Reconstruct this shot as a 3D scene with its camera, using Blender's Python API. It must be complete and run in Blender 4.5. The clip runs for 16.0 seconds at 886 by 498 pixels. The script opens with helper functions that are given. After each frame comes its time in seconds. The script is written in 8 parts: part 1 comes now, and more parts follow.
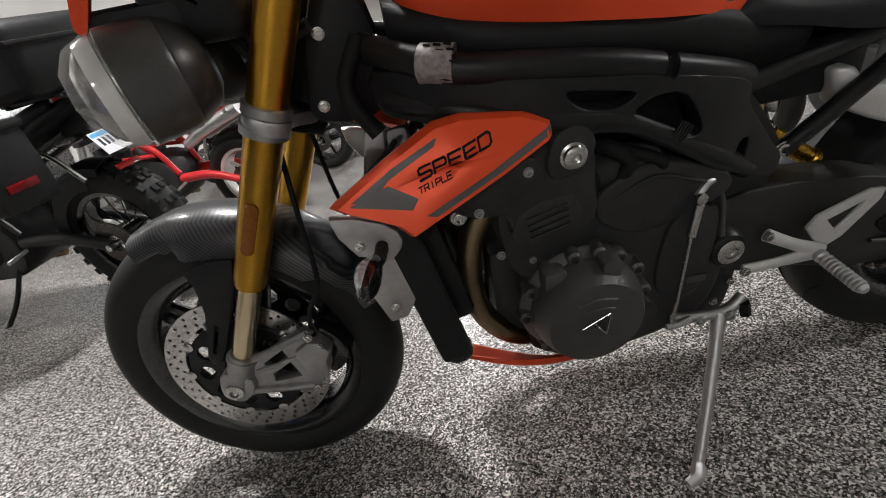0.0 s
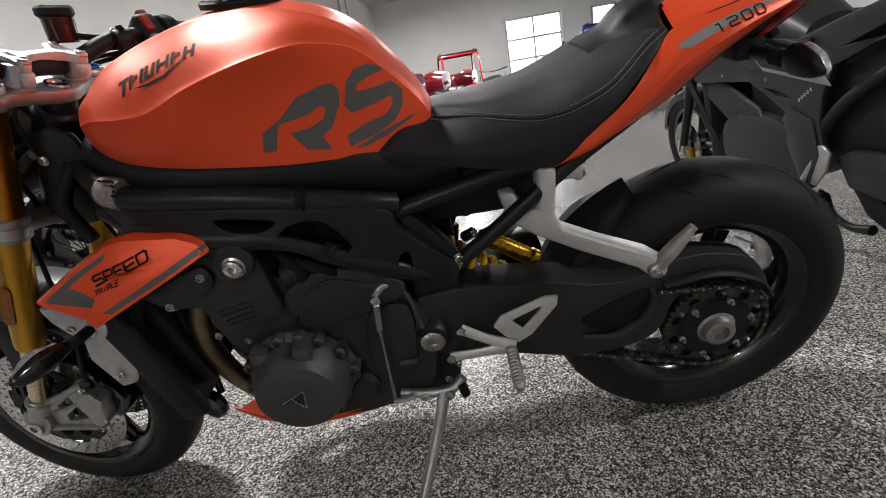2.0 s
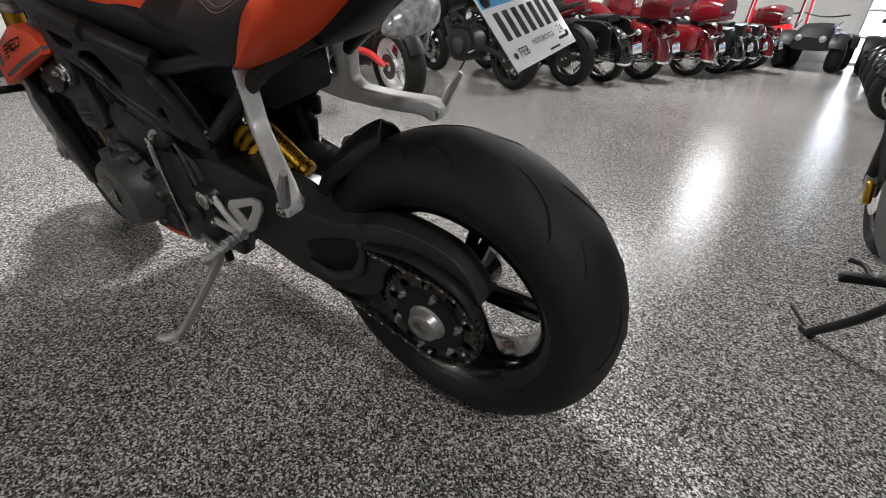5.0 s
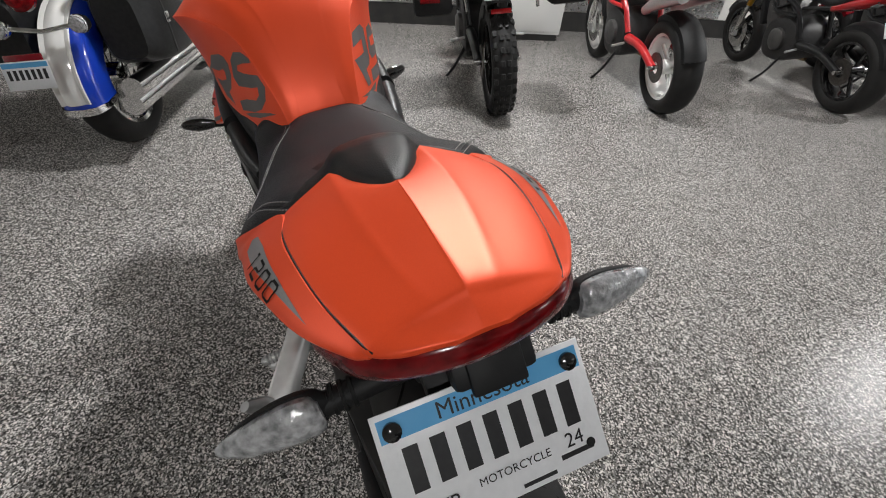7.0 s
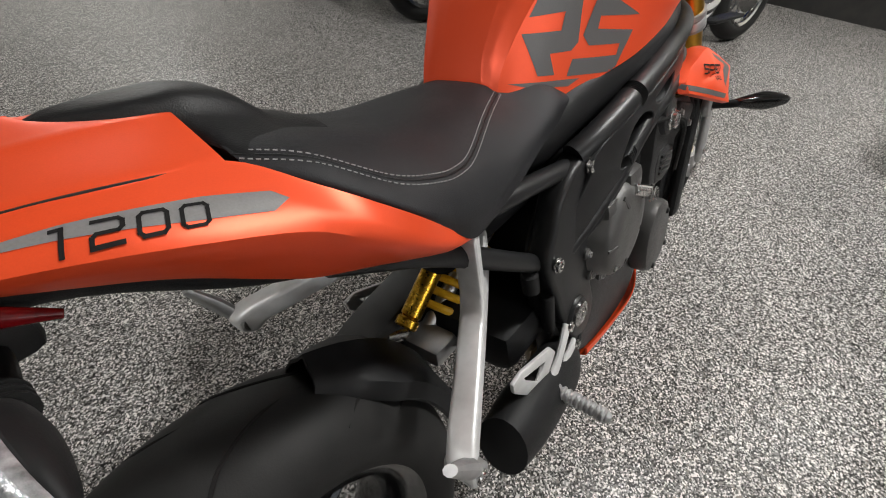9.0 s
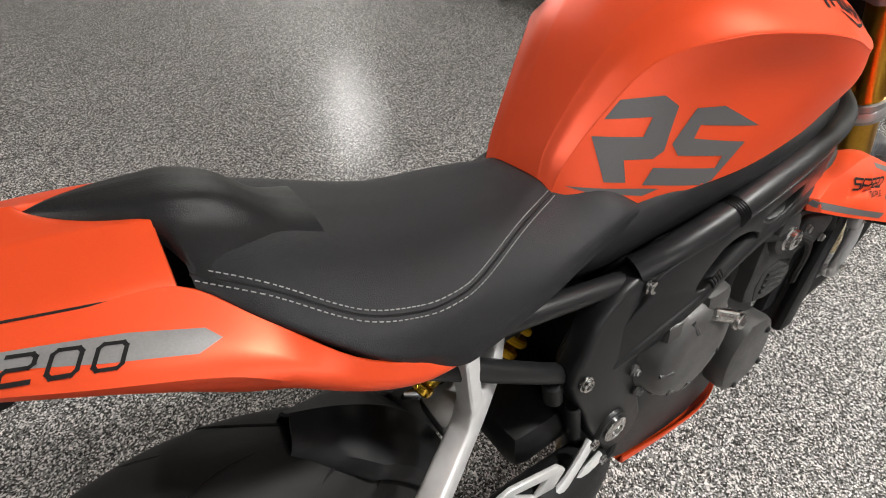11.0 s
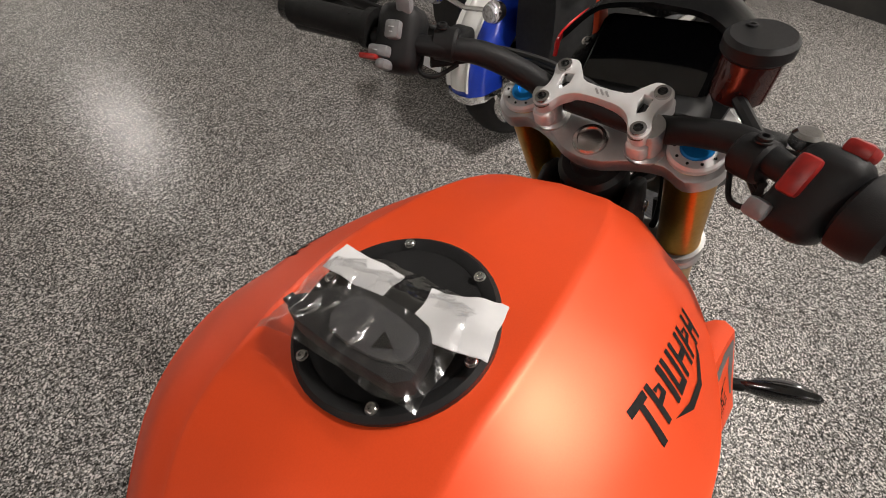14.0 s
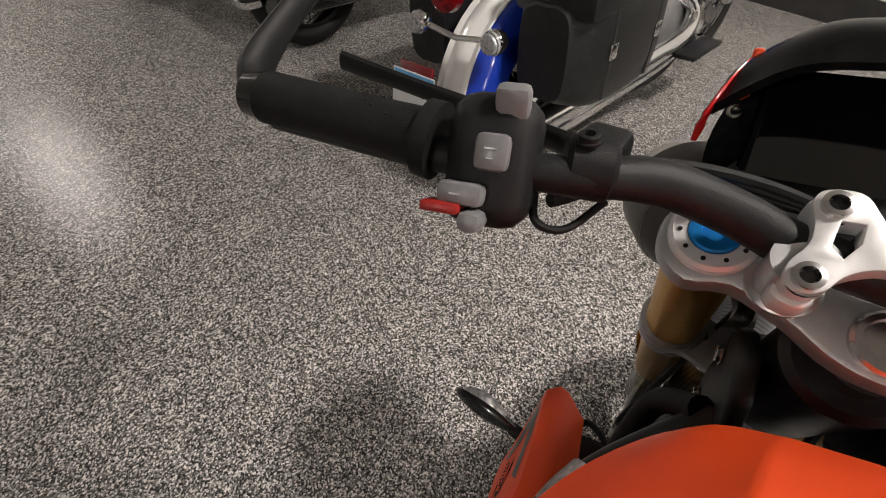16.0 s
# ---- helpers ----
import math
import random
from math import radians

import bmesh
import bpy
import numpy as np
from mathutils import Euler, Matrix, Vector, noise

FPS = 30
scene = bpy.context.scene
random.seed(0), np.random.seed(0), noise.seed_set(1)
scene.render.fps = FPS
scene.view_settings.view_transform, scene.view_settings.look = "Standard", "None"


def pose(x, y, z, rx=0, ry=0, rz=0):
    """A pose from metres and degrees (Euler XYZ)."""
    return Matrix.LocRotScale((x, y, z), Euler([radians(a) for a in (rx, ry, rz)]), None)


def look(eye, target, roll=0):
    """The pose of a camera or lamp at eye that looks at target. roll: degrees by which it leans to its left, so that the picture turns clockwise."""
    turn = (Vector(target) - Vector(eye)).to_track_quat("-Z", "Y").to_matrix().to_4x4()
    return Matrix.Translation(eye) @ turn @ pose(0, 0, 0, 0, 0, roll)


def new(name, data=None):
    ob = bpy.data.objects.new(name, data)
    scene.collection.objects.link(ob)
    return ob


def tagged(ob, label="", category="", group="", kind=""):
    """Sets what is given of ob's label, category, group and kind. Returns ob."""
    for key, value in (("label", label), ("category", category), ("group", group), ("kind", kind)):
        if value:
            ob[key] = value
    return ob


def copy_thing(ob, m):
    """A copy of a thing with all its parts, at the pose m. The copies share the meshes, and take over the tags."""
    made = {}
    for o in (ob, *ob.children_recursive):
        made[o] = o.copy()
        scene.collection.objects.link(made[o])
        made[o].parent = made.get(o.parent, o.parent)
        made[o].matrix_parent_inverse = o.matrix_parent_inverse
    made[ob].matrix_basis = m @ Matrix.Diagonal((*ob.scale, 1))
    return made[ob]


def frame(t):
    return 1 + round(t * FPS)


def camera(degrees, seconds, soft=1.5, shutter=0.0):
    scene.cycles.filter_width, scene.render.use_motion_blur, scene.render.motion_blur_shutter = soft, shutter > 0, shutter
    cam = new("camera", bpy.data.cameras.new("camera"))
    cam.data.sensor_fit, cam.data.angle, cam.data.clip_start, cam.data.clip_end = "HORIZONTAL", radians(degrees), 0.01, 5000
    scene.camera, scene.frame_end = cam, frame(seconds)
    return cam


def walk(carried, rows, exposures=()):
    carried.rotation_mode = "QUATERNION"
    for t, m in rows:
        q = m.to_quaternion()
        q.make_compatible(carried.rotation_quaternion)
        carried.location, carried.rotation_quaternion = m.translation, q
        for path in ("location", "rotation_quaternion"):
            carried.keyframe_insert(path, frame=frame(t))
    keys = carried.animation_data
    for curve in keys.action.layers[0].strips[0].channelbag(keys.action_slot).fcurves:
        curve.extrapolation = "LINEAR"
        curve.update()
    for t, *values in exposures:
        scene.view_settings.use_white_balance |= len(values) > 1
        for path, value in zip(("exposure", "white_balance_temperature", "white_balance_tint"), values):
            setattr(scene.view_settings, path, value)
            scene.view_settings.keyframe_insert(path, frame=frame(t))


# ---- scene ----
from mathutils.bvhtree import BVHTree

# the parked motorcycle leans on its side stand; the path is told in the motorcycle's own axes
LEAN = Matrix.Translation((0, 0, 0.002)) @ Matrix.Rotation(radians(12.0), 4, "X")
cam = camera(87.1, 16.0, soft=1.0)
PATH = [
    (0, (-1.067, -0.76, 0.948), (-1.004, 0.915, -0.142), -11.0),
    (0.5, (-0.941, -0.812, 0.982), (-0.897, 0.874, -0.094), -11.0),
    (1, (-0.797, -0.814, 1.014), (-0.787, 0.884, -0.043), -10.9),
    (1.5, (-0.639, -0.812, 1.031), (-0.673, 0.894, -0.014), -10.9),
    (2, (-0.475, -0.848, 1.046), (-0.556, 0.865, 0.016), -10.6),
    (2.5, (-0.312, -0.898, 1.074), (-0.423, 0.81, 0.04), -9.8),
    (3, (-0.15, -0.906, 1.057), (-0.355, 0.782, 0.004), -7.8),
    (3.5, (0.04, -0.848, 1.005), (-0.357, 0.785, -0.078), -5.7),
    (3.7, (0.094, -0.83, 0.979), (-0.38, 0.773, -0.12), -4.9),
    (5.8, (0.482, -0.366, 0.99), (-0.679, 0.642, -0.289), -6.4),
    (6, (0.483, -0.301, 1.045), (-0.736, 0.633, -0.237), -7.1),
    (6.5, (0.421, -0.205, 1.125), (-0.918, 0.505, -0.18), -7.8),
    (7, (0.29, -0.069, 1.169), (-1.14, 0.375, -0.156), -8.4),
    (7.5, (0.189, 0.048, 1.158), (-1.337, 0.079, -0.134), -9.9),
    (8, (0.142, 0.204, 1.121), (-1.371, -0.253, -0.104), -11.4),
    (8.2, (0.126, 0.272, 1.097), (-1.336, -0.381, -0.101), -12.2),
    (10.3, (-0.137, 0.442, 0.985), (-0.954, -0.991, -0.146), -4.9),
    (10.5, (-0.141, 0.441, 1.031), (-0.912, -1.014, -0.103), -5.5),
    (11, (-0.14, 0.411, 1.101), (-0.953, -1.013, -0.044), -5.7),
    (11.5, (-0.17, 0.355, 1.144), (-1.145, -0.958, -0.006), -6.0),
    (12, (-0.246, 0.287, 1.211), (-1.34, -0.878, 0.008), -6.6),
    (12.5, (-0.364, 0.262, 1.249), (-1.481, -0.79, -0.034), -8.1),
    (13, (-0.487, 0.251, 1.265), (-1.617, -0.764, -0.036), -8.4),
    (13.5, (-0.57, 0.218, 1.263), (-1.691, -0.764, -0.071), -9.0),
    (14, (-0.641, 0.149, 1.265), (-1.766, -0.794, -0.094), -9.2),
    (14.5, (-0.693, 0.079, 1.245), (-1.833, -0.842, -0.116), -9.0),
    (15, (-0.748, 0.027, 1.241), (-1.917, -0.869, -0.112), -8.5),
    (15.5, (-0.794, -0.06, 1.24), (-2.002, -0.931, -0.094), -8.6),
    (16, (-0.858, -0.126, 1.226), (-2.089, -0.961, -0.11), -9.3),
]
walk(cam, [(t, LEAN @ look(e, g, r)) for t, e, g, r in PATH], [(0, .33, 6300, 11), (1.5, .36, 6300, 11), (2.5, .30, 6250, 12), (3.5, .24, 6250, 11), (6, .34, 6250, 10), (7, .18, 6250, 10), (8, .00, 6350, 9), (10.5, .42, 6350, 9), (11.2, .42, 6450, 10), (12.5, .14, 6800, 11), (14, -.02, 6800, 13), (16, .05, 6850, 14)])

# ---- light: white hall with round high-bay lamps, daylight through a far door ----
world = bpy.data.worlds.new("hall")
scene.world = world
world.use_nodes = True
world.node_tree.nodes["Background"].inputs[0].default_value = (0.75, 0.83, 1.0, 1)
world.node_tree.nodes["Background"].inputs[1].default_value = 0.25
scene.view_settings.exposure = 0.0

CEIL = 3.6
# the last two are unseen, added to brighten the plate and tail
LAMPS = [(-2.95, -6.8, 85), (-1.78, .88, 72), (-.7, 6.05, 110), (0, 11.2, 160), (-3.6, 1.6, 20), (3.1, -1.2, 60), (4.2, 5.4, 70)]


# ---- materials ----
def mat(name, col, rough=0.5, metal=0.0, col2=None, scale=40.0, bump=0.0, bscale=200.0, coat=0.0, spec=0.5, rvar=0.0, coord="Object"):
    m = bpy.data.materials.new(name)
    m.use_nodes = True
    nt = m.node_tree
    p = nt.nodes["Principled BSDF"]
    p.inputs["Base Color"].default_value = (*col, 1)
    p.inputs["Roughness"].default_value = rough
    p.inputs["Metallic"].default_value = metal
    p.inputs["Specular IOR Level"].default_value = spec
    p.inputs["Coat Weight"].default_value = coat
    p.inputs["Coat Roughness"].default_value = 0.12
    tc = nt.nodes.new("ShaderNodeTexCoord")
    if col2 or rvar:
        n = nt.nodes.new("ShaderNodeTexNoise")
        n.inputs["Scale"].default_value = scale
        n.inputs["Detail"].default_value = 6
        nt.links.new(tc.outputs[coord], n.inputs["Vector"])
        if col2:
            mx = nt.nodes.new("ShaderNodeMix")
            mx.data_type = "RGBA"
            mx.inputs["A"].default_value = (*col, 1)
            mx.inputs["B"].default_value = (*col2, 1)
            ramp = nt.nodes.new("ShaderNodeMapRange")
            ramp.inputs["From Min"].default_value = 0.35
            ramp.inputs["From Max"].default_value = 0.7
            nt.links.new(n.outputs["Fac"], ramp.inputs["Value"])
            nt.links.new(ramp.outputs["Result"], mx.inputs["Factor"])
            nt.links.new(mx.outputs["Result"], p.inputs["Base Color"])
        if rvar:
            r = nt.nodes.new("ShaderNodeMapRange")
            r.inputs["To Min"].default_value = rough - rvar
            r.inputs["To Max"].default_value = rough + rvar
            nt.links.new(n.outputs["Fac"], r.inputs["Value"])
            nt.links.new(r.outputs["Result"], p.inputs["Roughness"])
    if bump:
        b = nt.nodes.new("ShaderNodeBump")
        b.inputs["Strength"].default_value = bump
        b.inputs["Distance"].default_value = 0.002
        n2 = nt.nodes.new("ShaderNodeTexNoise")
        n2.inputs["Scale"].default_value = bscale
        n2.inputs["Detail"].default_value = 4
        nt.links.new(tc.outputs[coord], n2.inputs["Vector"])
        nt.links.new(n2.outputs["Fac"], b.inputs["Height"])
        nt.links.new(b.outputs["Normal"], p.inputs["Normal"])
    return m


def glow(name, col, strength):
    m = bpy.data.materials.new(name)
    m.use_nodes = True
    p = m.node_tree.nodes["Principled BSDF"]
    p.inputs["Base Color"].default_value = (*col, 1)
    p.inputs["Emission Color"].default_value = (*col, 1)
    p.inputs["Emission Strength"].default_value = strength
    return m


def floor_material():
    """Grey, black and white flakes broadcast into a clear glossy coat."""
    m = mat("flake_floor", (0.3, 0.3, 0.3), 0.3, spec=0.11)
    nt = m.node_tree
    p = nt.nodes["Principled BSDF"]
    tc = nt.nodes.new("ShaderNodeTexCoord")
    warp = nt.nodes.new("ShaderNodeTexNoise")
    warp.inputs["Scale"].default_value = 420
    add = nt.nodes.new("ShaderNodeVectorMath")
    add.operation = "MULTIPLY_ADD"
    add.inputs[1].default_value = (0.0018, 0.0018, 0.0018)
    nt.links.new(tc.outputs["Object"], warp.inputs["Vector"])
    nt.links.new(warp.outputs["Color"], add.inputs[0])
    nt.links.new(tc.outputs["Object"], add.inputs[2])
    v = nt.nodes.new("ShaderNodeTexVoronoi")
    v.inputs["Scale"].default_value = 275
    nt.links.new(add.outputs[0], v.inputs["Vector"])
    sep = nt.nodes.new("ShaderNodeSeparateColor")
    nt.links.new(v.outputs["Color"], sep.inputs[0])
    ramp = nt.nodes.new("ShaderNodeValToRGB")
    ramp.color_ramp.interpolation = "CONSTANT"
    cr = ramp.color_ramp.elements
    cr[0].position, cr[0].color = 0.0, (0.036, 0.035, 0.033, 1)
    cr[1].position, cr[1].color = 0.21, (0.080, 0.077, 0.073, 1)
    for pos, c in ((0.38, (0.18, 0.174, 0.167)), (0.58, (0.32, 0.309, 0.297)), (0.70, (0.64, 0.61, 0.585)), (0.94, (0.2, 0.185, 0.165))):
        e = ramp.color_ramp.elements.new(pos)
        e.color = (*c, 1)
    nt.links.new(sep.outputs[0], ramp.inputs["Fac"])
    big = nt.nodes.new("ShaderNodeTexNoise")
    big.inputs["Scale"].default_value = 1.3
    big.inputs["Detail"].default_value = 5
    nt.links.new(tc.outputs["Object"], big.inputs["Vector"])
    mr = nt.nodes.new("ShaderNodeMapRange")
    mr.inputs["To Min"].default_value = 0.86
    mr.inputs["To Max"].default_value = 1.12
    nt.links.new(big.outputs["Fac"], mr.inputs["Value"])
    mul = nt.nodes.new("ShaderNodeMix")
    mul.data_type, mul.blend_type = "RGBA", "MULTIPLY"
    mul.inputs["Factor"].default_value = 1
    v2 = nt.nodes.new("ShaderNodeTexVoronoi")
    v2.inputs["Scale"].default_value = 120
    nt.links.new(add.outputs[0], v2.inputs["Vector"])
    sep2 = nt.nodes.new("ShaderNodeSeparateColor")
    nt.links.new(v2.outputs["Color"], sep2.inputs[0])
    mr2 = nt.nodes.new("ShaderNodeMapRange")
    mr2.inputs["To Min"].default_value = 0.74
    mr2.inputs["To Max"].default_value = 1.26
    nt.links.new(sep2.outputs[0], mr2.inputs["Value"])
    mul2 = nt.nodes.new("ShaderNodeMix")
    mul2.data_type, mul2.blend_type = "RGBA", "MULTIPLY"
    mul2.inputs["Factor"].default_value = 1
    nt.links.new(ramp.outputs["Color"], mul2.inputs["A"])
    nt.links.new(mr2.outputs["Result"], mul2.inputs["B"])
    nt.links.new(mul2.outputs["Result"], mul.inputs["A"])
    nt.links.new(mr.outputs["Result"], mul.inputs["B"])
    nt.links.new(mul.outputs["Result"], p.inputs["Base Color"])
    r2 = nt.nodes.new("ShaderNodeMapRange")
    r2.inputs["To Min"].default_value = 0.14
    r2.inputs["To Max"].default_value = 0.23
    nt.links.new(big.outputs["Fac"], r2.inputs["Value"])
    nt.links.new(r2.outputs["Result"], p.inputs["Roughness"])
    b = nt.nodes.new("ShaderNodeBump")
    b.inputs["Strength"].default_value = 0.7
    b.inputs["Distance"].default_value = 0.0012
    peel = nt.nodes.new("ShaderNodeTexNoise")
    peel.inputs["Scale"].default_value = 150
    peel.inputs["Detail"].default_value = 3
    nt.links.new(tc.outputs["Object"], peel.inputs["Vector"])
    nt.links.new(peel.outputs["Fac"], b.inputs["Height"])
    nt.links.new(b.outputs["Normal"], p.inputs["Normal"])
    return m


def carbon_material():
    m = mat("carbon_weave", (0.02, 0.02, 0.022), 0.34, coat=0.25, spec=0.35)
    nt = m.node_tree
    p = nt.nodes["Principled BSDF"]
    tc = nt.nodes.new("ShaderNodeTexCoord")
    mp = nt.nodes.new("ShaderNodeMapping")
    mp.inputs["Rotation"].default_value = (0.3, 0.7, 0.5)
    nt.links.new(tc.outputs["Object"], mp.inputs["Vector"])
    ck = nt.nodes.new("ShaderNodeTexWave")
    ck.inputs["Scale"].default_value = 58
    ck.inputs["Distortion"].default_value = 0.0
    nt.links.new(mp.outputs["Vector"], ck.inputs["Vector"])
    mx = nt.nodes.new("ShaderNodeMix")
    mx.data_type = "RGBA"
    mx.inputs["A"].default_value = (0.012, 0.012, 0.013, 1)
    mx.inputs["B"].default_value = (0.055, 0.055, 0.058, 1)
    nt.links.new(ck.outputs["Fac"], mx.inputs["Factor"])
    nt.links.new(mx.outputs["Result"], p.inputs["Base Color"])
    return m


FLOOR = floor_material()
CARBON = carbon_material()
WALLP = mat("white_wall_paint", (0.80, 0.79, 0.76), 0.6, col2=(0.74, 0.73, 0.69), scale=1.2, bump=0.15, bscale=60)
CEILP = mat("ceiling_deck", (0.62, 0.61, 0.58), 0.7, col2=(0.55, 0.54, 0.5), scale=2.0)
BASEB = mat("black_vinyl_base", (0.02, 0.02, 0.02), 0.45, col2=(0.035, 0.033, 0.03), scale=9)
DIAMOND = mat("bright_tread_plate", (0.62, 0.63, 0.64), 0.28, 1.0, rvar=0.08, bump=0.6, bscale=55)
ORANGE = mat("satin_orange_paint", (0.88, 0.082, 0.016), 0.42, 0.33, col2=(0.85, 0.078, 0.015), scale=900, rvar=0.03, spec=0.6)
REDP = mat("red_paint", (0.45, 0.012, 0.015), 0.18, coat=0.8, col2=(0.4, 0.01, 0.012), scale=300)
REDF = mat("red_frame_paint", (0.55, 0.02, 0.025), 0.3, col2=(0.5, 0.018, 0.02), scale=80)
MAROON = mat("dark_red_gloss", (0.17, 0.006, 0.012), 0.12, coat=1.0, col2=(0.15, 0.005, 0.01), scale=300)
BLUEP = mat("blue_gloss", (0.01, 0.045, 0.42), 0.12, coat=1.0, col2=(0.01, 0.04, 0.38), scale=300)
WHITEP = mat("white_gloss", (0.8, 0.8, 0.78), 0.15, coat=1.0, col2=(0.77, 0.77, 0.75), scale=300)
GREYDECAL = mat("grey_decal_film", (0.105, 0.10, 0.10), 0.42, col2=(0.095, 0.09, 0.09), scale=600)
SILVERDECAL = mat("silver_decal_film", (0.26, 0.25, 0.25), 0.38, 0.3, col2=(0.23, 0.22, 0.22), scale=600)
BLACKDECAL = mat("black_decal_film", (0.012, 0.011, 0.011), 0.6, col2=(0.016, 0.015, 0.015), scale=500, spec=0.1)
SEATV = mat("seat_vinyl", (0.017, 0.017, 0.0185), 0.5, col2=(0.021, 0.021, 0.023), scale=120, bump=0.35, bscale=900, spec=0.22)
SEATS = mat("seat_side_vinyl", (0.0085, 0.0085, 0.009), 0.44, col2=(0.012, 0.012, 0.0125), scale=120, bump=0.25, bscale=700, spec=0.28)
THREAD = mat("pale_grey_thread", (0.30, 0.29, 0.29), 0.8, col2=(0.36, 0.35, 0.34), scale=800)
BLACKP = mat("satin_black_frame", (0.0105, 0.0105, 0.011), 0.38, col2=(0.015, 0.015, 0.0156), scale=60, bump=0.06, bscale=1200, rvar=0.06, spec=0.3)
BLACKM = mat("matt_black_plastic", (0.0095, 0.0095, 0.010), 0.50, col2=(0.014, 0.014, 0.0145), scale=45, bump=0.18, bscale=1500, rvar=0.07, spec=0.24)
BLACKG = mat("gloss_black", (0.004, 0.004, 0.0045), 0.16, coat=0.5, col2=(0.012, 0.012, 0.012), scale=90)
HOODB = mat("satin_black_hood", (0.003, 0.003, 0.0035), 0.22, spec=0.05, col2=(0.008, 0.008, 0.008), scale=90)
ENGINE = mat("dark_grey_engine_coat", (0.088, 0.085, 0.083), 0.40, 0.35, col2=(0.072, 0.070, 0.068), scale=30, bump=0.22, bscale=900, rvar=0.06, spec=0.4)
ENGDARK = mat("black_engine_cast", (0.028, 0.0275, 0.0278), 0.46, 0.15, col2=(0.038, 0.037, 0.037), scale=40, bump=0.3, bscale=700, rvar=0.08, spec=0.28)
SWINGM = mat("dark_cast_swingarm_coat", (0.022, 0.0215, 0.021), 0.48, col2=(0.029, 0.028, 0.0275), scale=40, bump=0.12, bscale=1100, rvar=0.06, spec=0.32)
TYRE = mat("tyre_rubber", (0.0145, 0.0142, 0.0138), 0.58, col2=(0.020, 0.0195, 0.019), scale=22, bump=0.15, bscale=600, rvar=0.08, spec=0.2)
RUBBER = mat("black_rubber", (0.008, 0.008, 0.008), 0.62, col2=(0.012, 0.012, 0.012), scale=80, bump=0.3, bscale=900, spec=0.2)
ALU = mat("brushed_aluminium", (0.60, 0.60, 0.60), 0.36, 1.0, col2=(0.52, 0.52, 0.53), scale=90, rvar=0.07, bump=0.05, bscale=900)
ALUCAST = mat("cast_aluminium", (0.52, 0.52, 0.52), 0.46, 0.9, col2=(0.45, 0.45, 0.455), scale=60, rvar=0.07, bump=0.12, bscale=800)
TITAN = mat("grey_caliper_coat", (0.38, 0.375, 0.37), 0.40, 0.7, col2=(0.31, 0.305, 0.30), scale=50, rvar=0.06)
SATALU = mat("satin_silver_casting", (0.62, 0.615, 0.61), 0.40, 0.35, col2=(0.69, 0.685, 0.68), scale=70, rvar=0.06, bump=0.06, bscale=900)
STEEL = mat("bright_steel", (0.62, 0.61, 0.60), 0.24, 1.0, col2=(0.5, 0.49, 0.48), scale=120, rvar=0.08)
DIMREF = mat("smoked_reflector", (0.48, 0.47, 0.46), 0.14, 1.0, col2=(0.16, 0.155, 0.15), scale=45, rvar=0.06)
CHROME = mat("chrome", (0.78, 0.78, 0.78), 0.07, 1.0, rvar=0.03, scale=40)
GOLD = mat("gold_anodised_fork", (0.56, 0.30, 0.035), 0.30, 1.0, col2=(0.50, 0.26, 0.03), scale=200, rvar=0.05)
SLIDER = mat("pale_gold_slider", (0.66, 0.55, 0.36), 0.2, 1.0, col2=(0.6, 0.5, 0.33), scale=200, rvar=0.04)
GOLDS = mat("gold_shock_body", (0.55, 0.32, 0.03), 0.28, 1.0, col2=(0.5, 0.28, 0.028), scale=200, rvar=0.05)
YELLOW = mat("yellow_spring_paint", (0.72, 0.40, 0.015), 0.35, col2=(0.66, 0.36, 0.012), scale=120)
HEADERS = mat("heat_tinted_header", (0.34, 0.26, 0.15), 0.36, 1.0, col2=(0.22, 0.16, 0.10), scale=18, rvar=0.1)
CHAINM = mat("oiled_chain_steel", (0.13, 0.12, 0.11), 0.4, 0.9, col2=(0.06, 0.055, 0.05), scale=120, rvar=0.1)
BLUEA = mat("blue_anodised", (0.01, 0.30, 0.80), 0.28, 0.7, col2=(0.01, 0.26, 0.72), scale=200)
AMBER = mat("amber_reflector", (0.30, 0.10, 0.006), 0.22, coat=0.15, spec=0.3, col2=(0.22, 0.07, 0.005), scale=160)
REDLENS = mat("red_lens", (0.20, 0.004, 0.006), 0.18, spec=0.3, coat=0.1, col2=(0.06, 0.001, 0.002), scale=60)
CLEARL = mat("clear_lens_reflector", (0.62, 0.63, 0.65), 0.14, 0.35, col2=(0.20, 0.205, 0.21), scale=110, rvar=0.08, coat=0.8, bump=0.8, bscale=150)
SMOKEL = mat("smoked_lens", (0.07, 0.07, 0.072), 0.12, coat=1.0, col2=(0.10, 0.10, 0.10), scale=100)
SCREEN = mat("dark_display_glass", (0.004, 0.004, 0.005), 0.06, coat=1.0, rvar=0.02)
PLATEW = mat("plate_white_film", (0.74, 0.75, 0.77), 0.32, col2=(0.70, 0.71, 0.73), scale=150, bump=0.1, bscale=300)
PLATEB = mat("plate_blue_film", (0.10, 0.36, 0.66), 0.32, col2=(0.12, 0.39, 0.68), scale=60)
PLATEK = mat("plate_black_ink", (0.012, 0.012, 0.014), 0.4, col2=(0.018, 0.018, 0.02), scale=200)
REDSW = mat("red_switch_plastic", (0.248, 0.014, 0.012), 0.4, col2=(0.34, 0.018, 0.014), scale=200)
GREYSW = mat("grey_switch_plastic", (0.20, 0.20, 0.205), 0.34, col2=(0.17, 0.17, 0.175), scale=200)
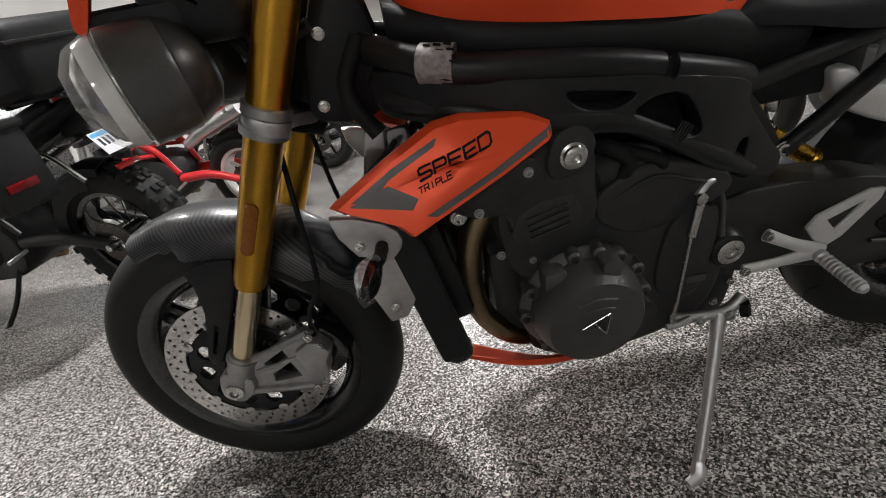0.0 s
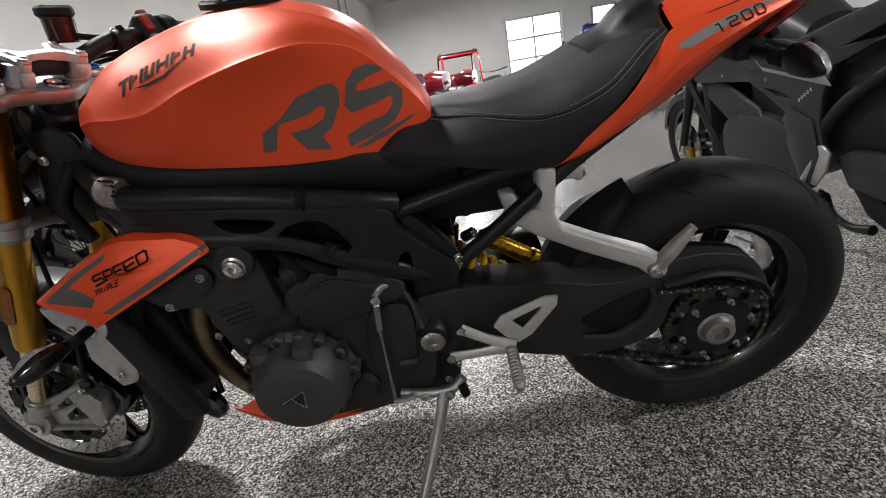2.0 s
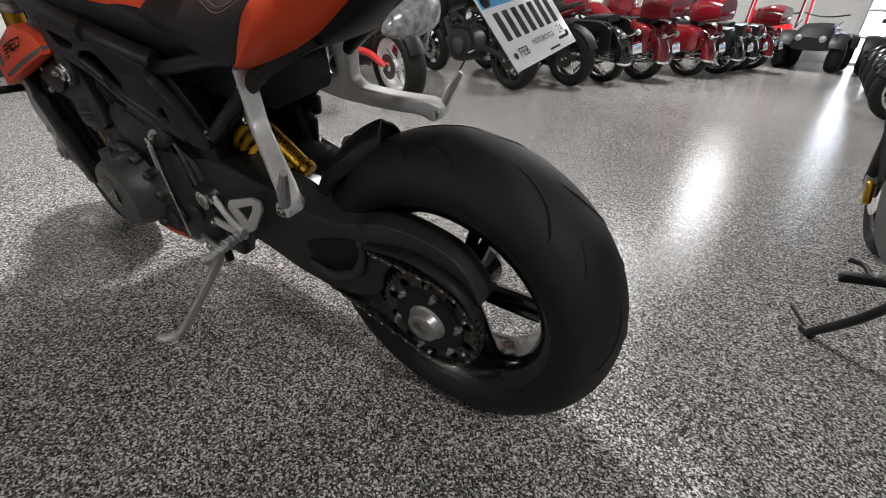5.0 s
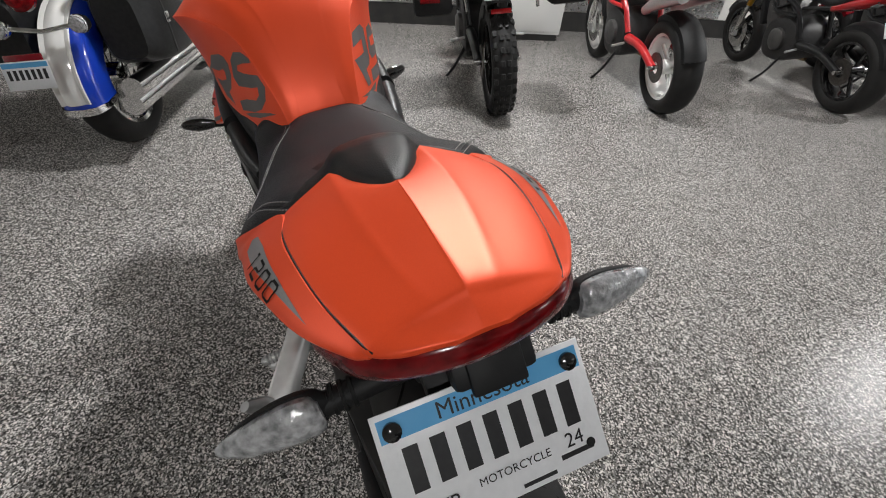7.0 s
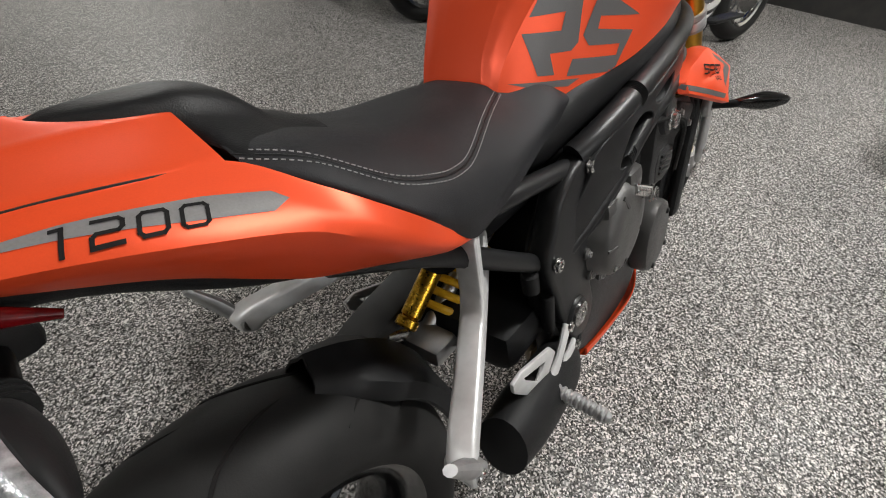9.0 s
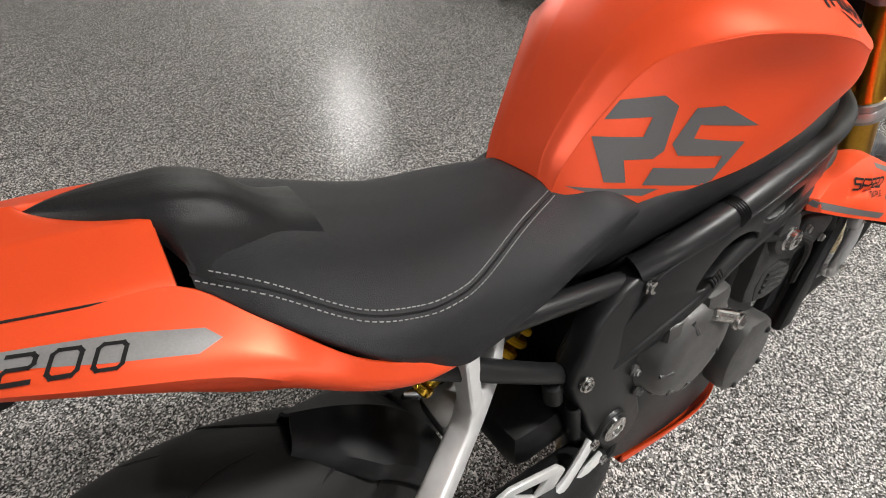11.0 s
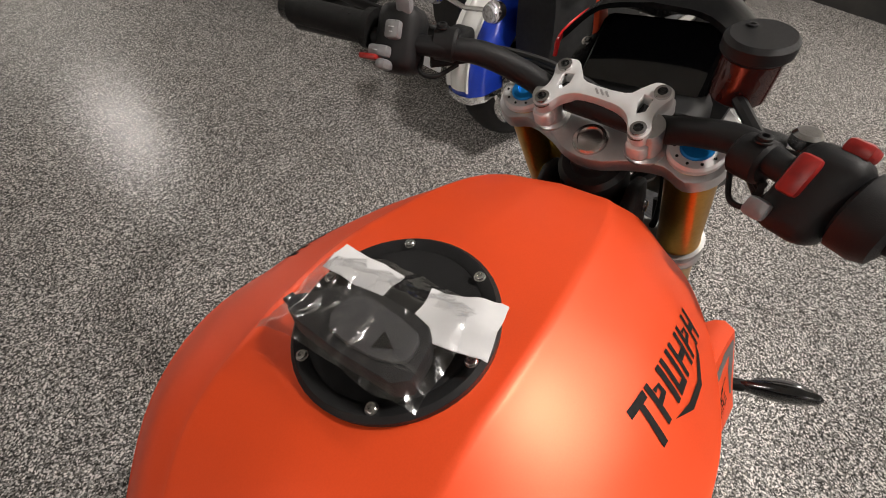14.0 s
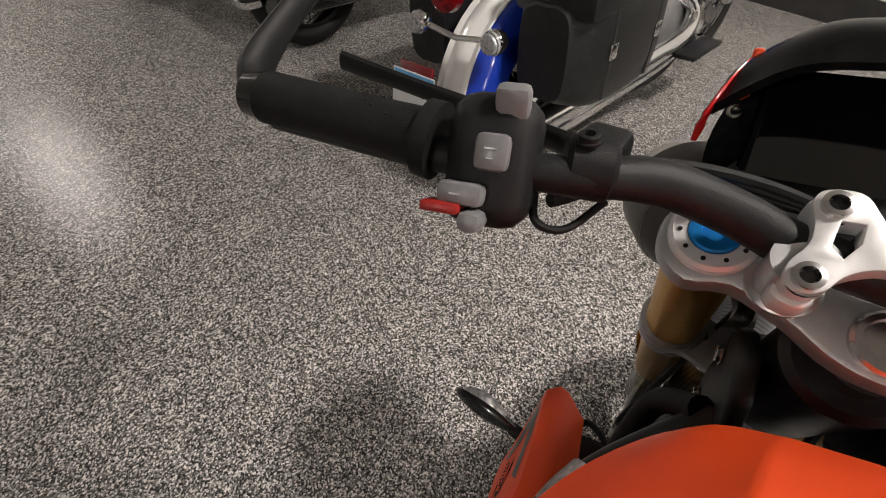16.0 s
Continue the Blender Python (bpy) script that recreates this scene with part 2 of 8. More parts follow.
RESERV = mat("smoked_red_reservoir", (0.045, 0.008, 0.006), 0.15, col2=(0.03, 0.006, 0.005), scale=60)
PODBAND = mat("light_grey_pod_band", (0.105, 0.10, 0.098), 0.34, 0.5, col2=(0.09, 0.088, 0.085), scale=300, rvar=0.05)
STICKG = mat("worn_grey_sticker", (0.36, 0.30, 0.30), 0.5, col2=(0.16, 0.16, 0.16), scale=160)
PAPER = mat("white_paper_label", (0.70, 0.70, 0.70), 0.6, col2=(0.64, 0.64, 0.65), scale=60)
FOBGREY = mat("dark_grey_fob_plastic", (0.060, 0.060, 0.063), 0.5, col2=(0.052, 0.052, 0.055), scale=200, bump=0.1, bscale=900)
LEATHER = mat("black_leather_bag", (0.013, 0.013, 0.013), 0.36, col2=(0.02, 0.02, 0.02), scale=60, bump=0.4, bscale=260, spec=0.25)
GREYBODY = mat("matt_grey_bodywork", (0.025, 0.025, 0.0265), 0.40, 0.2, col2=(0.021, 0.021, 0.0225), scale=500, rvar=0.05)
PODGREY = mat("satin_grey_pod", (0.055, 0.053, 0.052), 0.36, 0.5, col2=(0.048, 0.047, 0.046), scale=300, rvar=0.05)
def film_material(name, low, high, rough, bump, bscale):
    """Thin clear film: lets light straight through, with a glossy glint on its creases."""
    m = mat(name, (0.8, 0.8, 0.8), rough, bump=bump, bscale=bscale)
    nt = m.node_tree
    bump_node = next(n for n in nt.nodes if n.type == "BUMP")
    gl = nt.nodes.new("ShaderNodeBsdfGlossy")
    gl.inputs["Roughness"].default_value = rough
    tr = nt.nodes.new("ShaderNodeBsdfTransparent")
    tr.inputs["Color"].default_value = (0.985, 0.985, 0.985, 1)
    fr = nt.nodes.new("ShaderNodeLayerWeight")
    fr.inputs["Blend"].default_value = 0.25
    gain = nt.nodes.new("ShaderNodeMapRange")
    gain.inputs["To Min"].default_value = low
    gain.inputs["To Max"].default_value = high
    nt.links.new(fr.outputs["Facing"], gain.inputs["Value"])
    mx = nt.nodes.new("ShaderNodeMixShader")
    for n in (gl, fr):
        nt.links.new(bump_node.outputs["Normal"], n.inputs["Normal"])
    nt.links.new(gain.outputs[0], mx.inputs[0])
    nt.links.new(tr.outputs[0], mx.inputs[1])
    nt.links.new(gl.outputs[0], mx.inputs[2])
    nt.links.new(mx.outputs[0], nt.nodes["Material Output"].inputs["Surface"])
    return m


BAG = film_material("clear_plastic_bag", .06, .40, 0.12, 0.25, 70)
LENSGLASS = mat("clear_lens", (0.9, 0.9, 0.9), 0.04)
LENSGLASS.node_tree.nodes["Principled BSDF"].inputs["Alpha"].default_value = 0.18
LAMPGLOW = glow("lamp_glow", (1.0, 0.94, 0.82), 60.0)
DAYGLOW = glow("daylight_pane", (0.88, 0.94, 1.0), 3.0)


# ---- mesh helpers: each gives (vertices, faces) ----
def geo(bm):
    bm.verts.index_update()
    r = [v.co.copy() for v in bm.verts], [[v.index for v in f.verts] for f in bm.faces]
    bm.free()
    return r


def join(*gs):
    V, F = [], []
    for v, f in gs:
        k = len(V)
        V += [Vector(p) for p in v]
        F += [[i + k for i in q] for q in f]
    return V, F


def moved(g, m):
    v, f = g
    if m.determinant() < 0:
        f = [q[::-1] for q in f]
    return [m @ Vector(p) for p in v], f


def mirrored(g):
    return moved(g, Matrix.Diagonal((1, -1, 1, 1)))


def spline(pts, n=6, closed=False):
    """Catmull-Rom points through pts (tuples of any length)."""
    P = [np.array(p, float) for p in pts]
    k = len(P)
    out = []
    for i in range(k if closed else k - 1):
        p1, p2 = P[i], P[(i + 1) % k]
        p0 = P[i - 1] if (i > 0 or closed) else 2 * p1 - p2
        p3 = P[(i + 2) % k] if (i + 2 < k or closed) else 2 * p2 - p1
        for j in range(n):
            t = j / n
            out.append(0.5 * (2 * p1 + (p2 - p0) * t + (2 * p0 - 5 * p1 + 4 * p2 - p3) * t * t + (3 * p1 - p0 - 3 * p2 + p3) * t ** 3))
    if not closed:
        out.append(P[-1])
    return [tuple(float(c) for c in p) for p in out]


def loft(rings, closed=True, caps=True):
    n = len(rings[0])
    V = [Vector(p) for r in rings for p in r]
    F = []
    for i in range(len(rings) - 1):
        for j in range(n if closed else n - 1):
            k = (j + 1) % n
            F.append([i * n + j, i * n + k, (i + 1) * n + k, (i + 1) * n + j])
    if caps and closed:
        F.append(list(range(n))[::-1])
        F.append([(len(rings) - 1) * n + j for j in range(n)])
    return V, F


def basis(d):
    d = Vector(d).normalized()
    return d.to_track_quat("Z", "Y").to_matrix()


def cyl(p0, p1, r0, r1=None, n=20, ch=0.0):
    r1 = r0 if r1 is None else r1
    p0, p1 = Vector(p0), Vector(p1)
    L = (p1 - p0).length
    prof = [(r0, 0), (r1, L)]
    if ch:
        prof = [(r0 - ch, 0), (r0, ch), (r1, L - ch), (r1 - ch, L)]
    return lathe(prof, p0, p1 - p0, n)


def lathe(prof, o, d, n=24, closed=False):
    """prof: (radius, height) pairs round the axis from o along d."""
    B, o = basis(d), Vector(o)
    rings = []
    for r, h in prof:
        rings.append([o + B @ Vector((r * math.cos(2 * math.pi * i / n), r * math.sin(2 * math.pi * i / n), h)) for i in range(n)])
    if closed:
        rings.append(rings[0])
        return loft(rings, True, False)
    return loft(rings)


def tube(pts, r, n=10, k=5, sx=1.0, smooth=True, up=None):
    """A swept tube through pts; r a number or one for each point; sx widens it sideways."""
    rr = r if isinstance(r, (list, tuple)) else [r] * len(pts)
    P = [(*p, q) for p, q in zip(pts, rr)]
    P = spline(P, k) if smooth and len(P) > 2 else P
    C = [Vector(p[:3]) for p in P]
    rings = []
    u = Vector(up) if up else None
    for i, c in enumerate(C):
        d = (C[min(i + 1, len(C) - 1)] - C[max(i - 1, 0)]).normalized()
        if u is None:
            u = d.orthogonal().normalized()
        a = (u - d * u.dot(d))
        a = a.normalized() if a.length > 1e-6 else d.orthogonal().normalized()
        if not up:
            u = a
        b = d.cross(a)
        q = P[i][3]
        rings.append([c + q * (a * math.cos(2 * math.pi * j / n) + b * sx * math.sin(2 * math.pi * j / n)) for j in range(n)])
    return loft(rings)


def box(c, s, bev=0.0, m=None, seg=2):
    bm = bmesh.new()
    bmesh.ops.create_cube(bm, size=1)
    bmesh.ops.scale(bm, vec=s, verts=bm.verts)
    if bev:
        bmesh.ops.bevel(bm, geom=bm.edges[:], offset=bev, segments=seg, profile=0.5, affect="EDGES")
    if m is not None:
        bmesh.ops.transform(bm, matrix=m, verts=bm.verts)
    bmesh.ops.translate(bm, vec=c, verts=bm.verts)
    return geo(bm)


def prism(poly, h0, h1, bev=0.0, m=None, seg=2, holes=()):
    """A plate: poly in the x-z plane, from y=h0 to y=h1, with rounded rims."""
    bm = bmesh.new()
    vs = [bm.verts.new((p[0], h0, p[1])) for p in poly]
    if holes:
        es = [bm.edges.new((vs[i], vs[(i + 1) % len(vs)])) for i in range(len(vs))]
        for h in holes:
            hv = [bm.verts.new((p[0], h0, p[1])) for p in h]
            es += [bm.edges.new((hv[i], hv[(i + 1) % len(hv)])) for i in range(len(hv))]
        bmesh.ops.triangle_fill(bm, use_beauty=True, use_dissolve=False, edges=es)
    else:
        bm.faces.new(vs)
    r = bmesh.ops.extrude_face_region(bm, geom=bm.faces[:])
    bmesh.ops.translate(bm, vec=(0, h1 - h0, 0), verts=[g for g in r["geom"] if isinstance(g, bmesh.types.BMVert)])
    bmesh.ops.recalc_face_normals(bm, faces=bm.faces[:])
    if bev:
        es = [e for e in bm.edges if len(e.link_faces) == 2 and e.calc_face_angle() > 0.5]
        bmesh.ops.bevel(bm, geom=es, offset=bev, segments=seg, profile=0.5, affect="EDGES", clamp_overlap=True)
    if m is not None:
        bmesh.ops.transform(bm, matrix=m, verts=bm.verts)
    return geo(bm)


def rounded(poly, n=4):
    return [(p[0], p[1]) for p in spline(poly, n, True)]


def bolt(p, d, r=0.007, h=0.006):
    """A socket-head bolt seen from its head."""
    return lathe([(r * 1.25, 0), (r * 1.25, h * 0.3), (r, h * 0.35), (r, h * 0.9), (r * 0.88, h), (r * 0.55, h), (r * 0.5, h * 0.4), (0.0004, h * 0.4)], p, d, 14)


def part(name, g, material, parent, label="", smooth=38, sub=0):
    me = bpy.data.meshes.new(name)
    me.from_pydata([tuple(v) for v in g[0]], [], g[1])
    me.validate()
    bm = bmesh.new()
    bm.from_mesh(me)
    bmesh.ops.remove_doubles(bm, verts=bm.verts, dist=1e-6)
    bmesh.ops.recalc_face_normals(bm, faces=bm.faces)
    bm.to_mesh(me)
    bm.free()
    me.materials.append(material)
    me.shade_smooth()
    me.set_sharp_from_angle(angle=radians(smooth))
    ob = new(name, me)
    if parent is not None:
        ob.parent = parent
    if label:
        ob["label"] = label
    return ob


def thing(name, m=None, label="", category="", group="", kind=""):
    e = new(name)
    e.empty_display_size = 0.2
    if m is not None:
        e.matrix_basis = m
    return tagged(e, label, category, group, kind)


def solid(name, g, material, label="", category="", group="", kind="", smooth=38):
    return tagged(part(name, g, material, None, "", smooth), label, category, group, kind)


def text_geo(body, size, shear=0.0, space=1.0, bold=0.0):
    c = bpy.data.curves.new("t", "FONT")
    c.body, c.size, c.shear, c.space_character = body, size, shear, space
    c.align_x, c.align_y = "CENTER", "CENTER"
    c.resolution_u = 3
    c.offset = bold
    o = bpy.data.objects.new("t", c)
    scene.collection.objects.link(o)
    me = o.to_mesh()
    g = [v.co.copy() for v in me.vertices], [list(p.vertices) for p in me.polygons]
    o.to_mesh_clear()
    bpy.data.objects.remove(o)
    bpy.data.curves.remove(c)
    return g


GLYPHS = {
    "0": [[(.15, 0), (0, .15), (0, .85), (.15, 1), (.85, 1), (1, .85), (1, .15), (.85, 0), (.15, 0)]],
    "1": [[(.30, .98), (.62, 1), (.62, 0)]],
    "2": [[(.02, 1), (.85, 1), (1, .87), (1, .62), (.86, .5), (.14, .5), (0, .37), (0, 0), (1, 0)]],
    "S": [[(1, 1), (.12, 1), (0, .88), (0, .62), (.12, .52), (.88, .52), (1, .40), (1, .12), (.88, 0), (0, 0)]],
    "P": [[(0, 0), (0, 1), (.88, 1), (1, .88), (1, .55), (.88, .43), (.12, .43)]],
    "E": [[(1, 1), (0, 1), (0, 0), (1, 0)], [(.1, .5), (.88, .5)]],
    "D": [[(0, 0), (0, 1), (.80, 1), (1, .82), (1, .18), (.80, 0), (.06, 0)]],
    "T": [[(0, 1), (1, 1)], [(.5, .95), (.5, 0)]],
    "R": [[(0, 0), (0, 1), (.88, 1), (1, .88), (1, .58), (.88, .46), (.12, .46)], [(.62, .44), (1, 0)]],
    "I": [[(.5, 1), (.5, 0)]],
    "L": [[(0, 1), (0, 0), (.95, 0)]],
}


def strokes(body, w, h, thick, shear=0.2, gap=.32):
    """Square-cut lettering of even strokes, w by h round its middle."""
    n = len(body)
    cw = w / (n + gap * (n - 1))
    polys = []
    for i, ch in enumerate(body):
        x0 = -w / 2 + i * cw * (1 + gap)
        for line in GLYPHS[ch]:
            P = [Vector((x0 + a * cw, (b - .5) * (h - thick))) for a, b in line]
            for p, q in zip(P, P[1:]):
                d = (q - p).normalized()
                o = Vector((-d.y, d.x)) * thick / 2
                e = d * thick * .42
                polys.append([(v.x + shear * v.y, v.y) for v in (p - e - o, q + e - o, q + e + o, p - e + o)])
    return flat(polys)


def flat(polys):
    V, F = [], []
    for p in polys:
        F.append(list(range(len(V), len(V) + len(p))))
        V += [Vector((a, b, 0)) for a, b in p]
    return V, F


def drape(g, m, way, target, lift=0.0005, step=0.008, steep=0.12):
    """Lays a flat drawing (x, y) placed by m onto a surface along way."""
    tree = BVHTree.FromPolygons([Vector(v) for v in target[0]], target[1])
    me = bpy.data.meshes.new("d")
    me.from_pydata([tuple(v) for v in g[0]], [], g[1])
    bm = bmesh.new()
    bm.from_mesh(me)
    bpy.data.meshes.remove(me)
    bmesh.ops.triangulate(bm, faces=bm.faces)
    for _ in range(5):
        es = [e for e in bm.edges if e.calc_length() > step]
        if not es:
            break
        bmesh.ops.subdivide_edges(bm, edges=es, cuts=1)
        bmesh.ops.triangulate(bm, faces=bm.faces)
    way = Vector(way).normalized()
    bad = []
    for v in bm.verts:
        p = m @ v.co
        hit, nor, _, _ = tree.ray_cast(p - way * 0.3, way)
        if hit is None or abs(nor.dot(way)) < steep:
            bad.append(v)
        else:
            if nor.dot(way) > 0:
                nor = -nor
            v.co = hit + nor * lift
    bmesh.ops.delete(bm, geom=bad, context="VERTS")
    return geo(bm)


# ---- the hall: its long west wall runs aslant to the parked row ----
def wall_run(name, p0, p1, h, thick, material, label, z0=0.0, category="wall"):
    """A wall from p0 to p1, its thickness to the left of that way."""
    a, b = Vector((*p0, 0)), Vector((*p1, 0))
    d = (b - a).normalized()
    n = Vector((-d.y, d.x, 0)) * thick
    V = [p + Vector((0, 0, z)) for z in (z0, h) for p in (a, b, b + n, a + n)]
    F = [[0, 1, 2, 3], [4, 5, 6, 7], [0, 1, 5, 4], [1, 2, 6, 5], [2, 3, 7, 6], [3, 0, 4, 7]]
    return solid(name, (V, F), material, label, category, kind="structure")


SW, NW, NE, SE = (-6.8, -8.0), (-2.1, 15.5), (7.6, 15.5), (7.6, -8.0)
solid("floor", box((.4, 3.75, -.075), (15.6, 24.4, .15)), FLOOR, "glossy grey, black and white flake epoxy floor", "floor", kind="structure")
solid("ceiling", box((.4, 3.75, CEIL + .1), (15.6, 24.4, .2)), CEILP, "pale painted deck ceiling of the hall", "ceiling", kind="structure")
wall_run("wall_west", SW, NW, CEIL, .2, WALLP, "white painted wall behind the parked motorcycles")
wall_run("wall_south", SE, SW, CEIL, .2, WALLP, "plain white painted wall of the hall")
wall_run("wall_east", NE, SE, CEIL, .2, WALLP, "plain white painted side wall of the hall")
WDIR = (Vector((*NW, 0)) - Vector((*SW, 0))).normalized()
WNOR = Vector((WDIR.y, -WDIR.x, 0))


def on_wall(y, off=0.0):
    """A point of the west wall at that y, off metres into the hall."""
    t = (y - SW[1]) / (NW[1] - SW[1])
    return Vector((SW[0] + t * (NW[0] - SW[0]), y, 0)) + WNOR * off


a, b = on_wall(-7.9, .013), on_wall(15.4, .013)
wall_run("baseboard", (a.x, a.y), (b.x, b.y), .20, .012, BASEB, "black vinyl baseboard along the white wall", category="baseboard")

# ================= the orange motorcycle, x to its rear, y to its right, z up =================
bike = thing("motorcycle", LEAN, "orange and black naked sport motorcycle leaning on its side stand", "motorcycle")


def body(sections, k=5, j=5):
    """Half sections from the crown down, in order along x, mirrored to a whole shell."""
    cols = [spline([(x, *p) for p in pts], j) for x, pts in sections]
    n = len(cols[0])
    lines = [spline([c[i] for c in cols], k) for i in range(n)]
    rings = []
    for q in range(len(lines[0])):
        half = [lines[i][q] for i in range(n)]
        rings.append(half[::-1] + [(p[0], -p[1], p[2]) for p in half[1:]])
    return loft(rings)


def panel(sections, k=5, j=4, thick=0.004):
    """An open skin through sections of points (x, y, z), given an inward thickness."""
    cols = [spline(pts, j) for pts in sections]
    n = len(cols[0])
    lines = [spline([c[i] for c in cols], k) for i in range(n)]
    out = [[lines[i][q] for i in range(n)] for q in range(len(lines[0]))]
    s = 1 if out[len(out) // 2][n // 2][1] > 0 else -1
    rings = [r + [(p[0], p[1] - s * thick, p[2] - thick * 0.4) for p in r[::-1]] for r in out]
    return loft(rings)


TANK_S = [
    (-1.052, [(0, .936), (.026, .934), (.048, .929), (.062, .919), (.058, .905), (.046, .892)]),
    (-1.034, [(0, .962), (.046, .958), (.080, .945), (.098, .922), (.097, .898), (.088, .878)]),
    (-0.985, [(0, .994), (.064, .988), (.112, .955), (.140, .932), (.140, .895), (.130, .868)]),
    (-0.930, [(0, 1.015), (.075, 1.008), (.132, .972), (.170, .933), (.170, .893), (.152, .857)]),
    (-0.870, [(0, 1.031), (.080, 1.024), (.146, .985), (.189, .938), (.184, .895), (.163, .847)]),
    (-0.800, [(0, 1.042), (.084, 1.036), (.150, 1.000), (.194, .962), (.180, .910), (.166, .837)]),
    (-0.720, [(0, 1.042), (.080, 1.036), (.140, 1.007), (.184, .980), (.164, .925), (.160, .825)]),
    (-0.650, [(0, 1.026), (.074, 1.020), (.115, 1.008), (.150, .985), (.138, .920), (.142, .815)]),
    (-0.590, [(0, .987), (.050, .985), (.080, .979), (.104, .965), (.110, .893), (.117, .805)]),
    (-0.545, [(0, .936), (.040, .934), (.062, .930), (.082, .919), (.093, .861), (.100, .805)]),
    (-0.505, [(0, .878), (.035, .877), (.052, .874), (.067, .866), (.074, .836), (.080, .805)]),
    (-0.488, [(0, .844), (.040, .841), (.055, .834), (.062, .826), (.062, .816), (.060, .804)]),
]


def creased(sections, i=3, k=.13):
    """Tightens the shoulder line at point i of each section."""
    out = []
    for x, p in sections:
        def mix(a, b, t):
            return (a[0] + (b[0] - a[0]) * t, a[1] + (b[1] - a[1]) * t)
        out.append((x, p[:i] + [mix(p[i], p[i - 1], k), p[i], mix(p[i], p[i + 1], k)] + p[i + 1:]))
    return out


TANK = body(creased(creased(TANK_S), 1, .2))
part("fuel_tank", TANK, ORANGE, bike, "satin orange fuel tank with grey side graphics")

SEAT_S = [
    (-0.592, [(0.000, 0.785), (0.060, 0.789), (0.104, 0.803), (0.119, 0.799), (0.117, 0.788)]),
    (-0.545, [(0.000, 0.807), (0.060, 0.819), (0.095, 0.831), (0.124, 0.807), (0.123, 0.780)]),
    (-0.490, [(0.000, 0.845), (0.040, 0.843), (0.064, 0.833), (0.124, 0.800), (0.129, 0.771)]),
    (-0.420, [(0.000, 0.846), (0.058, 0.844), (0.094, 0.832), (0.136, 0.790), (0.138, 0.756)]),
    (-0.340, [(0.000, 0.855), (0.074, 0.850), (0.128, 0.823), (0.150, 0.780), (0.146, 0.746)]),
    (-0.300, [(0.000, 0.864), (0.084, 0.857), (0.140, 0.826), (0.157, 0.786), (0.150, 0.748)]),
    (-0.262, [(0.000, 0.876), (0.090, 0.869), (0.146, 0.837), (0.161, 0.805), (0.155, 0.780)]),
    (-0.214, [(0.000, 0.894), (0.090, 0.888), (0.142, 0.858), (0.163, 0.836), (0.163, 0.824)]),
    (-0.160, [(0.000, 0.912), (0.082, 0.909), (0.118, 0.897), (0.137, 0.881), (0.138, 0.872)]),
    (-0.118, [(0.000, 0.922), (0.066, 0.920), (0.088, 0.913), (0.098, 0.908), (0.100, 0.902)]),
]
SEAT = body(SEAT_S)
part("seat", SEAT, SEATV, bike, "black grained vinyl rider seat with pale double stitching")
COWL_S = [
    (-0.108, [(0.000, 0.950), (0.004, 0.9488), (0.034, 0.9445), (0.044, 0.9430), (0.056, 0.9375), (0.0970, 0.9150)]),
    (-0.060, [(0.000, 0.960), (0.004, 0.9588), (0.035, 0.9525), (0.045, 0.9505), (0.057, 0.9450), (0.1005, 0.9275)]),
    (0.000, [(0.000, 0.9675), (0.004, 0.9662), (0.032, 0.9595), (0.042, 0.9575), (0.053, 0.9535), (0.0955, 0.9395)]),
    (0.060, [(0.000, 0.971), (0.004, 0.9697), (0.026, 0.9648), (0.034, 0.9632), (0.044, 0.9600), (0.0845, 0.9485)]),
    (0.105, [(0.000, 0.9735), (0.004, 0.9721), (0.018, 0.9688), (0.024, 0.9676), (0.034, 0.9648), (0.0705, 0.9545)]),
    (0.118, [(0.000, 0.9690), (0.004, 0.9682), (0.016, 0.9655), (0.021, 0.9645), (0.030, 0.9625), (0.0660, 0.9548)]),
    (0.129, [(0.000, 0.9640), (0.004, 0.9636), (0.012, 0.9624), (0.016, 0.9618), (0.022, 0.9606), (0.0480, 0.9562)]),
    (0.137, [(0.000, 0.9598), (0.003, 0.9596), (0.006, 0.9593), (0.008, 0.9591), (0.011, 0.9588), (0.0180, 0.9580)]),
]


def shell(sections, thick=0.006):
    s2 = [(x, pts + [(p[0] * 0.97, p[1] - thick) for p in pts[::-1]]) for x, pts in sections]
    return body(s2)


def droop(x):
    """How far the tail end sinks towards its tip, 0 to 1."""
    return max(0.0, (x + .03) / .16)


COWL_S = [(x - .010 * droop(x), [(a, b - .014 * droop(x)) for a, b in p]) for x, p in COWL_S]
COWL = shell(COWL_S)
COWL = [Vector((v[0] + .075 * max(0, 1 - abs(v[1]) / .046) * min(1, max(0, (-.030 - v[0]) / .080)), v[1], v[2])) for v in COWL[0]], COWL[1]
# thin black tubes stand in for the shade in the cowl seams
for s in (-1, 1):
    part("seam_shade_line", tube([(x - .010 * droop(x), s * b, c - .014 * droop(x)) for x, b, c in ((-.106, .0990, .9130), (-.055, .1025, .9265), (0, .0970, .9382), (.06, .0856, .9472), (.105, .0724, .9532), (.119, .0662, .9535))], .0010, 6, 6), BLACKM, bike)
part("seat_cowl", COWL, ORANGE, bike, "satin orange single-seat cowl with a central crease")
